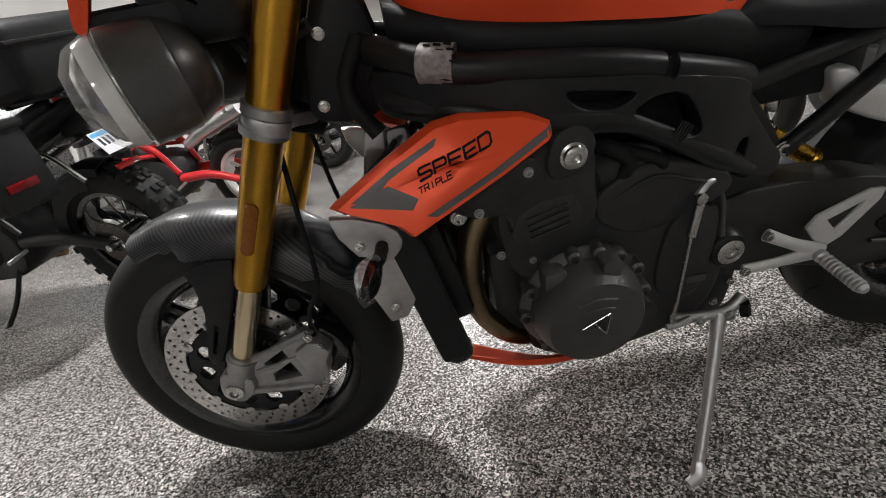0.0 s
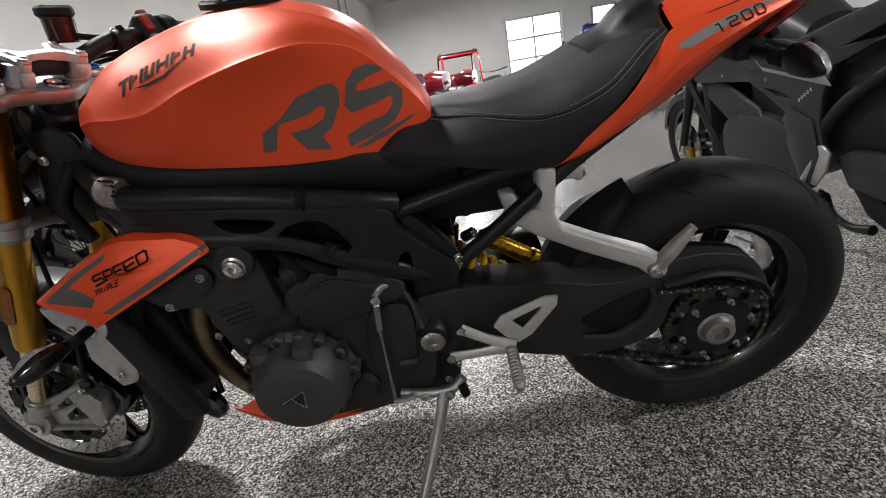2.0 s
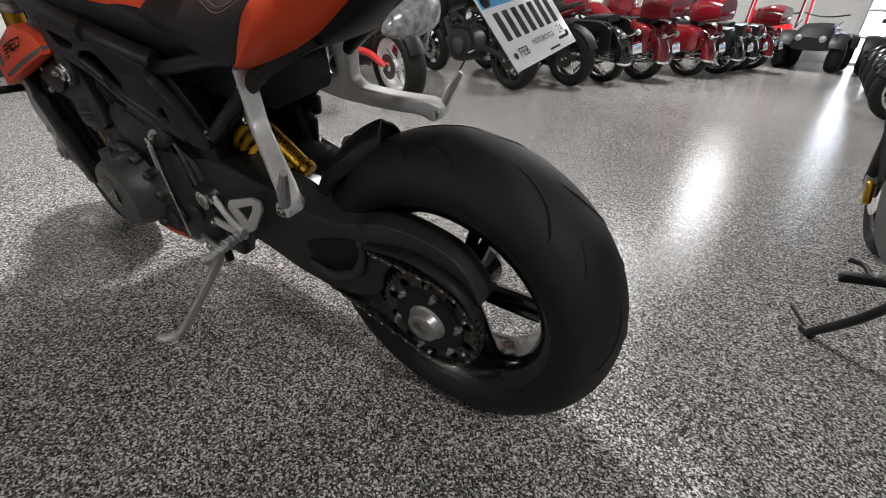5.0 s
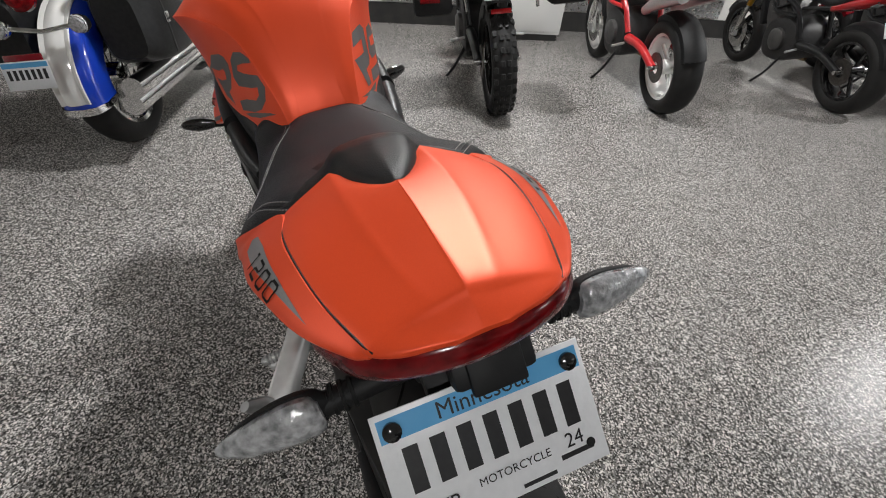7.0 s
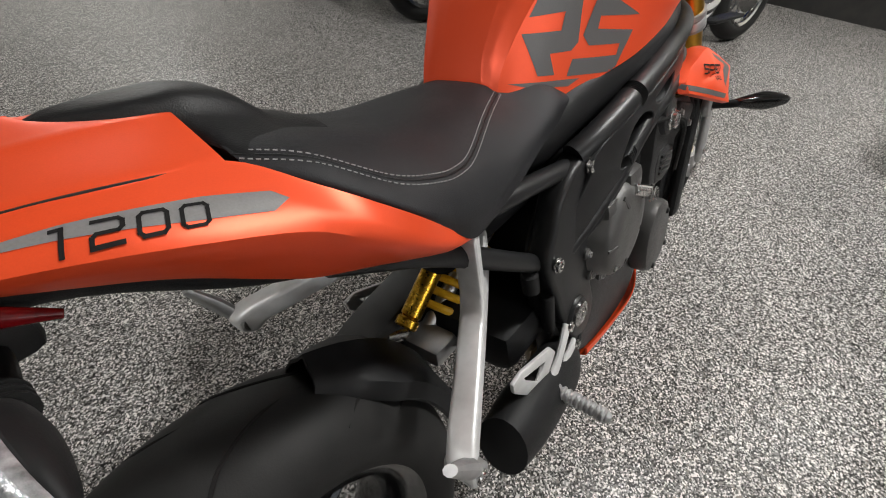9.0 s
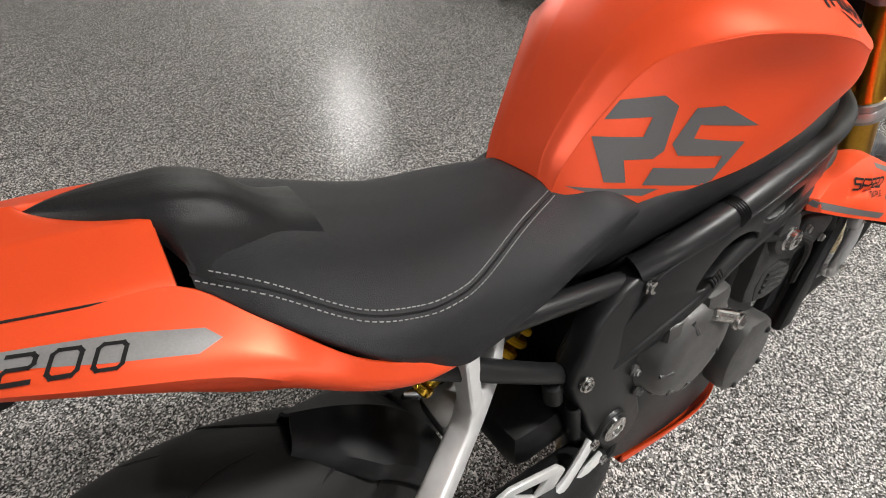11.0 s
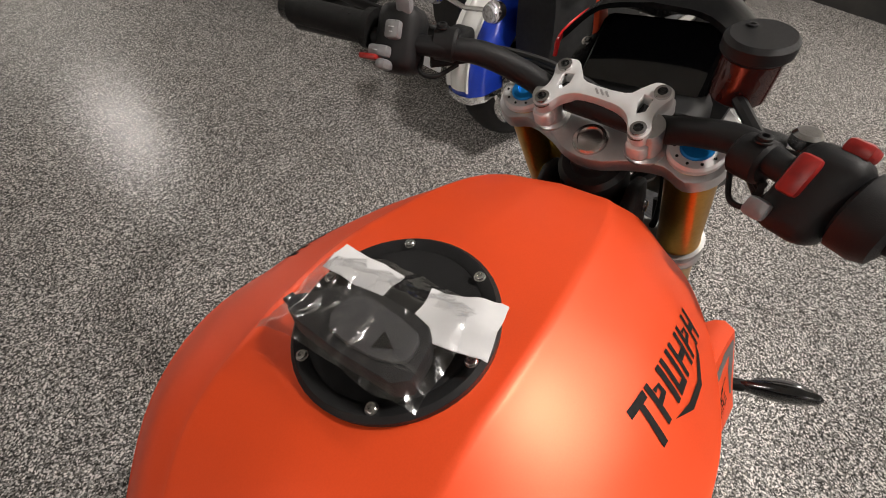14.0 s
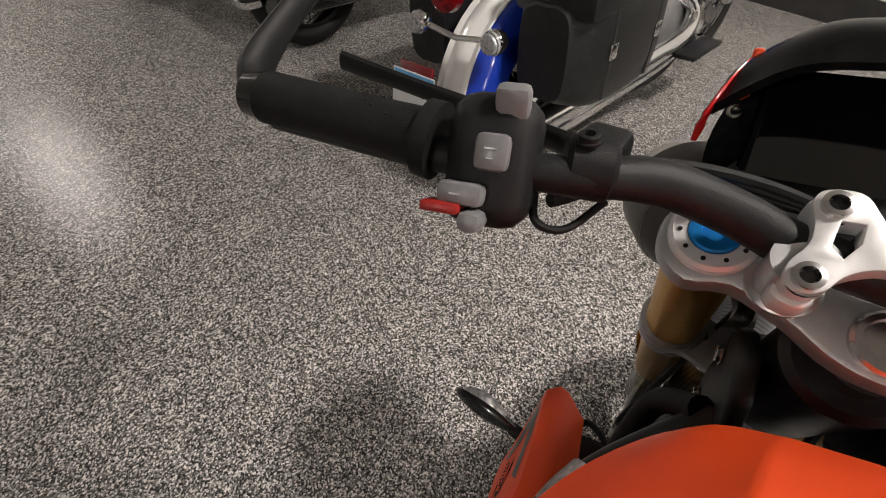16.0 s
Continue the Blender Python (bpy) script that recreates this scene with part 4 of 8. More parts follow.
SWING = rounded([(-.60, .50), (-.485, .524), (-.322, .506), (-.241, .486), (-.159, .480), (-.077, .500), (.003, .495), (.080, .468), (.122, .404), (.108, .392), (.060, .430), (-.01, .438), (-.052, .418), (-.076, .388), (-.088, .345), (-.125, .314), (-.200, .305), (-.30, .312), (-.42, .345), (-.56, .375)], 3)
def flared(g):
    """The arm stands further out towards its pivot."""
    return [Vector((v.x, v.y - (.026 * min(1, max(0, -v.x / .2)) if v.y < -.085 else 0), v.z)) for v in g[0]], g[1]


part("swingarm", flared(prism(SWING, -.110, -.060, .014, seg=3)), SWINGM, bike, "smooth dark cast single-sided swingarm")
# flat black plate on the arm in place of a shaded hollow
part("recess_shade_plate", flared(prism(rounded([(-.262, .404), (-.209, .432), (-.128, .450), (-.122, .424), (-.140, .388), (-.200, .362), (-.240, .376)], 3), -.1125, -.106, .001)), BLACKDECAL, bike)
part("swingarm_rim", flared(tube([(-.124, -.111, .452), (-.116, -.112, .424), (-.134, -.113, .380), (-.170, -.114, .358), (-.201, -.114, .349), (-.262, -.112, .362)], [.004, .008, .011, .012, .010, .004], 10)), SWINGM, bike)
part("swingarm_cross", box((-.47, .02, .44), (.16, .20, .09), .03), BLACKM, bike)
part("chain_guard", tube([(-.10, -.126, .452), (0, -.126, .462), (.085, -.124, .430), (.12, -.122, .385)], .006, 8, sx=2.2, up=(0, 0, 1)), BLACKM, bike)
part("chain_slider", tube([(-.50, -.118, .485), (-.36, -.118, .472), (-.22, -.118, .455)], .010, 8, sx=1.2), RUBBER, bike)
hug = []
for i in range(12):
    a = radians(117 + i * 4.6)
    r = .342 + .010 * min(1, i / 5)
    w = .030 + .048 * min(1, i / 4)
    ring = [(RA.x + (r + dr) * math.cos(a), y * w, RA.z + (r + dr) * math.sin(a)) for y, dr in ((-1, -.040), (-.97, -.018), (-.72, -.005), (-.30, .003), (0, .012), (.30, .003), (.72, -.005), (.97, -.018), (1, -.040))]
    hug.append(ring + [(RA.x + (p[0] - RA.x) * .985, p[1] * .96, RA.z + (p[2] - RA.z) * .985) for p in ring[::-1]])
part("hugger", loft(hug), BLACKM, bike, "black rear tyre hugger")
# shock absorber
S0, S1 = Vector((-.575, -.02, .585)), Vector((-.375, -.045, .440))
sd = (S1 - S0).normalized()
part("shock_body", join(cyl(S0, S0 + sd * .10, .022, n=20, ch=.003), cyl(S0 + sd * .08, S1, .014, n=16)), ALU, bike)
coil = []
B = basis(sd)
for i in range(6 * 16):
    a = i * 2 * math.pi / 16
    coil.append(S0 + sd * (.070 + i * .150 / 96) + B @ Vector((.035 * math.cos(a), .035 * math.sin(a), 0)))
part("shock_spring", tube(coil, .0074, 8, 1, smooth=False), YELLOW, bike, "yellow coil spring")
part("shock_reservoir", join(cyl((-.435, -.035, .575), (-.340, -.035, .508), .0175, n=24, ch=.004), cyl((-.340, -.035, .508), (-.325, -.035, .498), .0195, n=24, ch=.003)), GOLDS, bike, "gold anodised shock reservoir")
part("shock_adjuster", cyl((-.345, -.06, .455), (-.305, -.07, .475), .013, n=16, ch=.003), STEEL, bike)
part("shock_preload", join(cyl((-.600, -.02, .600), (-.560, -.02, .575), .027, n=20, ch=.004)), STEEL, bike)
part("shock_knob", cyl((-.47, -.05, .585), (-.445, -.06, .60), .011, n=14, ch=.003), STEEL, bike)
part("shock_linkage", box((-.36, -.02, .44), (.06, .08, .035), .01), ALUCAST, bike)

# ---- frame, subframe, pegs ----
for s in (-1, 1):
    def q(x, y, z):
        return (x, s * y, z)
    part("frame_tube", tube([q(-1.10, .055, .845), q(-1.03, .125, .825), q(-.98, .152, .811), q(-.88, .164, .799), q(-.78, .166, .781), q(-.70, .161, .760), q(-.621, .148, .736), q(-.575, .132, .718)], .0205, 18), BLACKP, bike)
    beam = prism(rounded([(-1.09, .815), (-.98, .800), (-.88, .788), (-.78, .772), (-.70, .756), (-.625, .738), (-.582, .718), (-.578, .690), (-.550, .655), (-.512, .610), (-.486, .580), (-.500, .548), (-.560, .575), (-.609, .593), (-.664, .629), (-.707, .660), (-.751, .686), (-.804, .701), (-.864, .702), (-.910, .712), (-.955, .732), (-1.045, .748), (-1.09, .760)], 3), -.020, .020, .011, seg=3, holes=[
        rounded([(-.853, .764), (-.800, .756), (-.760, .745), (-.790, .731), (-.834, .740)], 3), rounded([(-.762, .716), (-.734, .735), (-.687, .727), (-.656, .676), (-.672, .665), (-.723, .684)], 3), rounded([(-.584, .630), (-.567, .634), (-.568, .598), (-.588, .597)], 3)][:3 if s < 0 else 2])
    low_run = [(-1.075, .775), (-.985, .757), (-.905, .735), (-.834, .722), (-.785, .714), (-.745, .694), (-.700, .668), (-.655, .641), (-.600, .608), (-.545, .572)]
    BY = ((-1.12, .045), (-1.10, .060), (-1.014, .134), (-.917, .160), (-.838, .166), (-.76, .166), (-.679, .160), (-.595, .145), (-.51, .122), (-.47, .112))
    def beam_y(x):
        for (x0, y0), (x1, y1) in zip(BY, BY[1:]):
            if x <= x1:
                return y0 + (y1 - y0) * (x - x0) / (x1 - x0)
        return BY[-1][1]
    part("frame_tube", tube([(x, s * (beam_y(x) + .006), z) for x, z in low_run], [.019, .019, .0185, .0185, .0165, .0150, .0155, .017, .017, .016], 16), BLACKP, bike)
    part("frame_beam", ([Vector((v.x, s * (beam_y(v.x) + v.y), v.z)) for v in beam[0]], beam[1]), BLACKP, bike, "black cast frame beam with open windows")
    part("frame_plate", prism(rounded([(-.60, .722), (-.553, .692), (-.487, .603), (-.490, .555), (-.488, .440), (-.513, .425), (-.513, .357), (-.533, .258), (-.605, .268), (-.598, .36), (-.584, .459), (-.581, .537), (-.60, .575), (-.645, .645)], 3), s * .096, s * .128, .008), BLACKP, bike)
    if s < 0:
        part("plate_recess", lathe([(.016, -.001), (.015, .0015), (.010, .001), (.009, -.004), (.0005, -.004)], q(-.535, .129, .585), (0, s, 0), 20), BLACKM, bike)
    for x, z in ((-.575, .315), (-.548, .288), (-.520, .330)):
        part("plate_bolt", bolt(q(x, .128, z), (0, s, 0), .0065, .006), STEEL, bike)
    part("frame_weld", join(*[lathe([(.0195, -.0012), (.0222, 0), (.0195, .0012)], q(-.722 + i * .0035, .163, .7665 - i * .0012), q(.95, -.06, -.30), 20) for i in range(5)]), BLACKP, bike)
    part("frame_weld", join(*[tube([q(-.706 + i * .004, .1815, .672 - i * .0025), q(-.698 + i * .004, .1830, .684 - i * .0025), q(-.690 + i * .004, .1815, .694 - i * .0025)], .0016, 6) for i in range(5)]), BLACKP, bike)
    part("subframe_tube", tube([q(-.585, .128, .700), q(-.42, .127, .735), q(-.30, .120, .752)], .0145, 12), BLACKP, bike)
    part("subframe_tube", tube([q(-.478, .124, .583), q(-.40, .124, .640), q(-.27, .116, .735), q(-.16, .09, .79)], .0145, 12), BLACKP, bike)
    for p, r in (((-.585, .128, .704), .011), ((-.482, .128, .588), .010)):
        part("frame_bolt", bolt(q(p[0], p[1] + (.026 if s > 0 else .0), p[2]), (0, s, 0), r, .008), STEEL, bike)
    part("engine_mount_bolt", lathe([(.0195, 0), (.0195, .004), (.016, .006), (.0155, .012), (.012, .014), (.0075, .014), (.007, .006), (.0005, .006)], q(-.849, .190, .681), (0, s, 0), 24), STEEL, bike)
    part("engine_mount", prism(rounded([(-.885, .668), (-.872, .712), (-.835, .722), (-.815, .69), (-.835, .655), (-.87, .648)], 3), s * .150, s * .191, .006), ENGDARK, bike)
    part("pivot_bolt", lathe([(.024, 0), (.024, .005), (.018, .008), (.012, .008), (.011, .003), (.0005, .003)], q(-.560, .158, .428), (0, s, 0), 24), STEEL, bike)
    part("pivot_boss", lathe([(.040, 0), (.036, .022), (.032, .034), (.030, .036), (.0005, .036)], q(-.560, .122, .428), (0, s, 0), 28), BLACKP, bike)
    # rider peg: forked bracket, heel guard, hinged peg
    pb = part("peg_bracket", join(tube([q(-.502, .162, .449), q(-.455, .172, .425), q(-.405, .178, .402)], [.007, .0065, .009], 10, sx=1.7, up=(0, 1, 0)),
                                  tube([q(-.530, .162, .382), q(-.47, .172, .392), q(-.405, .178, .402)], [.007, .0065, .009], 10, sx=1.7, up=(0, 1, 0))), SATALU, bike, "silver rider footrest bracket")
    part("heel_guard", prism([(-.440, .452), (-.425, .474), (-.340, .505), (-.316, .502), (-.318, .482), (-.368, .420), (-.395, .404), (-.42, .425)], s * .167, s * .174, .002, holes=[[(-.405, .461), (-.346, .486), (-.352, .473), (-.384, .437)]]), SATALU, pb)
    part("peg", lathe([(.003, -.012), (.011, -.010), (.012, .012), (.008, .016)] + [pr for i in range(9) for pr in ((.0095, .018 + i * .008), (.0118, .020 + i * .008), (.0118, .023 + i * .008), (.0095, .025 + i * .008))] + [(.010, .092), (.006, .098), (.0005, .099)], q(-.412, .180, .400), (0, s, -.09), 16), ALUCAST, pb)
    for p in ((-.502, .168, .449), (-.530, .168, .382)):
        part("bolt", bolt(q(*p), (0, s, 0), .0075, .006), STEEL, pb)
    # passenger peg hanger
    arm = prism([(-.334, .740), (-.304, .740), (-.306, .690), (-.309, .648), (-.296, .629), (-.241, .612), (-.173, .597), (-.148, .582), (-.150, .555), (-.168, .548), (-.187, .564), (-.275, .586), (-.336, .606), (-.382, .630), (-.398, .688), (-.372, .692), (-.352, .660), (-.334, .662)], -.032, .006, .0075, seg=3)
    arm = [Vector((v.x, s * (v.y + .139 + .563 * (v.x + .31)), v.z)) for v in arm[0]], arm[1]
    ph = part("passenger_peg_hanger", arm, SATALU, bike, "bare silver passenger footrest hanger")
    part("peg", join(cyl(q(-.165, .192, .568), q(-.163, .232, .566), .0145, n=18, ch=.003), tube([q(-.162, .222, .570), q(-.146, .230, .604), q(-.120, .238, .648)], [.009, .010, .0055], 10, sx=1.3)), ALUCAST, ph)
    part("bolt", bolt(q(-.163, .232, .566), (0, s, 0), .007, .005), STEEL, ph)

part("frame_plate", prism(rounded([(-.590, .722), (-.542, .715), (-.497, .685), (-.480, .639), (-.459, .591), (-.492, .509), (-.525, .419), (-.565, .350), (-.620, .342), (-.642, .400), (-.612, .500), (-.640, .575), (-.695, .635), (-.690, .690), (-.640, .715)], 2), .112, .152, .010, seg=3), BLACKP, bike, "broad flat black frame plate")
part("airbox_cover", body([(-1.06, [(0, .90), (.06, .90), (.09, .882), (.085, .85), (.05, .83), (0, .83)]), (-.95, [(0, .88), (.10, .88), (.150, .856), (.148, .82), (.10, .78), (0, .78)]), (-.80, [(0, .86), (.10, .86), (.162, .836), (.158, .792), (.10, .74), (0, .74)]),
                           (-.65, [(0, .84), (.09, .84), (.142, .814), (.136, .762), (.09, .72), (0, .72)]), (-.55, [(0, .80), (.08, .80), (.118, .785), (.116, .742), (.08, .70), (0, .70)]), (-.46, [(0, .78), (.07, .78), (.105, .765), (.10, .735), (.07, .70), (0, .70)])]), BLACKM, bike)
# black box added behind the frame windows to keep them dark
part("frame_window_backing", box((-.755, 0, .702), (.27, .24, .11), .02), BLACKM, bike)
part("battery_tray", box((-.44, 0, .69), (.24, .16, .10), .02), BLACKM, bike)

# ---- engine ----
part("crankcase", prism(rounded([(-.92, .47), (-.83, .56), (-.70, .60), (-.62, .58), (-.565, .48), (-.56, .35), (-.62, .27), (-.80, .235), (-.90, .29)], 3), -.150, .150, .015), ENGDARK, bike)
part("cylinder_block", prism(rounded([(-.955, .605), (-.90, .640), (-.81, .635), (-.79, .56), (-.83, .47), (-.93, .47)], 3), -.158, .158, .010), ENGDARK, bike)
part("cylinder_head", prism(rounded([(-1.035, .655), (-.97, .682), (-.892, .703), (-.86, .71), (-.815, .688), (-.810, .62), (-.812, .560), (-.895, .535), (-.938, .566), (-.945, .600), (-.99, .606), (-1.025, .628)], 2), -.180, .180, .010), ENGDARK, bike)
part("cam_cover", prism(rounded([(-1.03, .668), (-.97, .70), (-.89, .724), (-.84, .722), (-.815, .70), (-.86, .70), (-.97, .672)], 2), -.150, .150, .008), BLACKM, bike)
for s in (-1, 1):
    for i in range(4):
        part("fin", prism([(-.918 + i * .002, .592 - i * .011), (-.855 + i * .002, .606 - i * .011), (-.854 + i * .002, .600 - i * .011), (-.917 + i * .002, .586 - i * .011)], s * .178, s * .186, .0015), ENGDARK, bike)
    part("head_plug", lathe([(.013, 0), (.013, .003), (.008, .005), (.0005, .005)], (-.95, s * .179, .655), (0, s, 0), 20), ENGDARK, bike)
part("gearbox_cover", prism(rounded([(-.795, .600), (-.712, .634), (-.60, .592), (-.592, .556), (-.653, .530), (-.726, .512), (-.785, .536), (-.805, .570)], 3), -.168, -.12, .018, seg=3), ENGDARK, bike)
part("sprocket_cover", prism(rounded([(-.655, .524), (-.590, .522), (-.592, .413), (-.616, .343), (-.685, .370), (-.682, .476)], 3), -.158, -.12, .008), ENGDARK, bike)
part("cover_slot", prism([(-.635, .392), (-.598, .392), (-.598, .378), (-.635, .378)], -.162, -.157, .001), ENGINE, bike)
ALT = Vector((-.825, -.150, .398))
part("alternator_cover", join(lathe([(.108, 0), (.110, .012), (.104, .020), (.096, .026), (.092, .052), (.084, .070), (.079, .078), (.060, .0805), (.030, .0815), (.0005, .082)], ALT, (0, -1, 0), 56),
                              box(ALT + Vector((.03, -.040, .082)), (.034, .05, .05), .010), box(ALT + Vector((-.055, -.030, .075)), (.04, .04, .04), .010)), ENGINE, bike, "round dark grey alternator cover")
part("cover_arc", tube([ALT + Vector((-.030, -.081, .047)), ALT + Vector((.0, -.0815, .053)), ALT + Vector((.030, -.081, .046))], .0022, 8), ENGINE, bike)
part("cover_arc", tube([ALT + Vector((-.022, -.081, .030)), ALT + Vector((.004, -.0815, .034)), ALT + Vector((.028, -.081, .028))], .0018, 8), ENGINE, bike)
for a in (.05, .55, 1.0, 1.35, 1.75, 2.2, 2.65, 3.15, 4.0, 5.2):
    part("cover_lug", lathe([(.0125, 0), (.0125, .030), (.009, .034), (.0005, .034)], ALT + Vector((.103 * math.cos(a), 0, .103 * math.sin(a))), (0, -1, 0), 12), ENGINE, bike)
    part("cover_bolt", bolt(ALT + Vector((.103 * math.cos(a), -.033, .103 * math.sin(a))), (0, -1, 0), .0050, .004), ENGDARK, bike)
part("badge", prism([(-.850, .400), (-.809, .420), (-.814, .382), (-.822, .395)], -.2350, -.2318, .001), BLACKG, bike, "small triangular maker's badge")
part("badge_rim", join(*[tube([(a[0], -.2355, a[1]), (b[0], -.2355, b[1])], .0010, 6) for a, b in (((-.853, .399), (-.806, .423)), ((-.806, .423), (-.812, .379)), ((-.812, .379), (-.823, .393)), ((-.833, .408), (-.823, .393)))]), STEEL, bike)
part("water_pump", lathe([(.029, 0), (.029, .020), (.025, .026), (.010, .028), (.0005, .026)], (-.716, -.150, .338), (0, -1, 0), 28), ENGDARK, bike)
CL = Vector((-.690, .126, .538))
part("clutch_cover", join(lathe([(.104, 0), (.106, .012), (.100, .024), (.094, .032), (.088, .052), (.076, .062), (.05, .066), (.0005, .067)], CL, (0, 1, 0), 48),
                          box(CL + Vector((-.03, .035, .080)), (.06, .05, .05), .015), box(CL + Vector((.045, .03, .055)), (.06, .05, .06), .018)), ENGINE, bike, "round dark grey clutch cover")
part("clutch_arm", join(cyl((-.700, .185, .612), (-.742, .198, .590), .0105, n=14, ch=.002), bolt((-.746, .202, .585), (0, 1, .2), .0125, .010)), STEEL, bike)
part("oil_cover", prism(rounded([(-.940, .465), (-.870, .485), (-.825, .430), (-.835, .345), (-.885, .310), (-.945, .330), (-.965, .395)], 3), .14, .192, .014), ENGINE, bike)
for x, z in ((-.925, .447), (-.945, .350), (-.872, .332)):
    part("cover_bolt", bolt((x, .191, z), (0, 1, 0), .006, .005), ENGDARK, bike)
part("badge", prism([(-.665, .500), (-.635, .500), (-.635, .478), (-.657, .472)], .1860, .1890, .001), BLACKG, bike)
part("sump", prism(rounded([(-.90, .30), (-.62, .285), (-.62, .215), (-.86, .205)], 3), -.10, .10, .02), ENGDARK, bike)
for s in (-1, 1):
    b = .012 if s > 0 else 0
    part("belly_pan", panel([[(-1.05, s * .095, .262), (-1.045, s * .090, .248), (-1.02, s * .05, .238)], [(-.96, s * .132, .257), (-.955, s * .127, .234), (-.94, s * .08, .218)], [(-.86, s * (.150 + b), .252), (-.86, s * (.140 + b), .225), (-.86, s * .10, .205)],
                             [(-.74, s * (.150 + b), .262), (-.74, s * (.142 + b), .238), (-.74, s * .10, .21)], [(-.635 + b, s * (.140 + b), .285 - b), (-.635 + b, s * (.135 + b), .262 - b), (-.64, s * .09, .232)]]), ORANGE, bike, "orange belly pan half under the engine")
for i, y in enumerate((-.122, -.035, .055)):
    part("header_pipe", tube([(-.960, y, .600), (-.988, y, .560), (-1.006, y * 1.0, .48), (-.996, y * .9, .38), (-.955, y * .8, .305), (-.90, y * .6, .255), (-.82, y * .3, .235)], .0215, 14), HEADERS, bike, "heat-tinted exhaust header pipe")
part("exhaust_collector", tube([(-.86, 0, .235), (-.72, .02, .22), (-.62, .06, .235), (-.56, .10, .27)], [.05, .055, .05, .04], 16), HEADERS, bike)
part("silencer", tube([(-.56, .125, .30), (-.48, .150, .345), (-.36, .165, .385), (-.28, .172, .405)], [.045, .055, .058, .050], 18, sx=.8, up=(0, 0, 1)), BLACKM, bike, "short black silencer")
# castings, plugs, hoses and bolts on the engine's two sides
for s in (-1, 1):
    part("head_side_cover", prism(rounded([(-1.015, .650), (-.965, .672), (-.905, .690), (-.895, .655), (-.94, .622), (-.99, .618)], 3), s * .176, s * .190, .006), ENGDARK, bike)
    part("fin_window", prism(rounded([(-.930, .600), (-.845, .618), (-.840, .552), (-.930, .542)], 2), s * .150, s * .182, .004), ENGDARK, bike)
    for x, z in ((-.986, .623), (-.912, .670), (-.955, .520), (-.905, .500), (-.828, .585)):
        part("engine_bolt", bolt((x, s * (.1905 if z > .6 else .156), z), (0, s, 0), .006, .006), TITAN, bike)
    part("water_hose", tube([(-.99, s * .10, .70), (-1.04, s * .16, .66), (-1.07, s * .17, .60)], .014, 12, 8), RUBBER, bike)
    part("hose_clip", lathe([(.0142, -.004), (.0158, -.004), (.0158, .004), (.0142, .004)], (-1.04, s * .16, .66), (-.4, s * .1, -.6), 16, closed=True), STEEL, bike)
    part("spark_lead", tube([(-.93, s * .12, .735), (-.89, s * .17, .748), (-.84, s * .165, .735)], .006, 8, 8), RUBBER, bike)
part("case_seam", tube([(-.90, -.152, .50), (-.80, -.152, .565), (-.70, -.152, .605), (-.60, -.152, .56), (-.575, -.152, .46)], .005, 8, 8), ENGINE, bike)
part("breather_elbow", tube([(-.80, -.125, .665), (-.775, -.160, .662), (-.755, -.165, .640), (-.765, -.150, .605)], .012, 12, 8), RUBBER, bike)
part("cover_ridge", tube([(-.775, -.166, .585), (-.71, -.169, .610), (-.63, -.168, .580)], .0035, 8, 8), ENGDARK, bike)
part("breather_hose", tube([(-.79, -.12, .66), (-.75, -.165, .655), (-.71, -.17, .635), (-.69, -.14, .60)], .009, 10, 8), RUBBER, bike)
part("starter_motor", cyl((-.80, -.135, .615), (-.70, -.135, .64), .026, n=20, ch=.005), ENGDARK, bike)
for i in range(5):
    part("cover_rib", tube([CL + Vector((.060 * math.cos(i * 1.2), .064, .060 * math.sin(i * 1.2))), CL + Vector((.082 * math.cos(i * 1.2), .057, .082 * math.sin(i * 1.2)))], .004, 6, smooth=False), ENGINE, bike)
for i in range(10):
    a = i * math.pi / 5
    part("cover_lug", lathe([(.011, 0), (.011, .030), (.008, .033), (.0005, .033)], CL + Vector((.100 * math.cos(a), 0, .100 * math.sin(a))), (0, 1, 0), 12), ENGINE, bike)
    part("cover_bolt", bolt(CL + Vector((.100 * math.cos(a), .032, .100 * math.sin(a))), (0, 1, 0), .0055, .005), TITAN, bike)
part("oil_filler", lathe([(.018, 0), (.018, .010), (.014, .014), (.0005, .014)], (-.635, .16, .545), (0, 1, 0), 18), BLACKM, bike)
# radiator, shrouds and brackets
RM = Matrix.Translation((-1.090, 0, .515)) @ Matrix.Rotation(radians(-11), 4, "Y")
rad = part("radiator", moved(box((0, 0, 0), (.040, .33, .32), .008), RM), ENGDARK, bike)
part("radiator_fins", moved(join(*[box((-.022, 0, -.15 + i * .012), (.004, .33, .003)) for i in range(26)]), RM), BLACKM, rad)
part("radiator_tank", moved(box((.005, -.185, 0), (.055, .03, .33), .010), RM), BLACKM, rad)
part("radiator_tank", moved(box((.005, .172, -.02), (.050, .024, .28), .010), RM), BLACKM, rad)
part("radiator_fan", moved(join(box((.035, 0, .01), (.05, .30, .27), .012), cyl((.058, -.075, 0), (.068, -.075, 0), .055, n=20, ch=.003), cyl((.058, .075, 0), (.068, .075, 0), .055, n=20, ch=.003)), RM), BLACKM, rad)
part("engine_front_cover", box((-.925, 0, .385), (.09, .20, .20), .02), ENGDARK, bike)
part("horn", join(lathe([(.022, 0), (.034, .008), (.036, .018), (.030, .026), (.012, .030), (.0005, .030)], (-1.052, -.120, .322), (-.35, -.93, .1), 28), cyl((-1.05, -.105, .325), (-1.06, -.08, .38), .008)), BLACKG, bike, "round black horn")
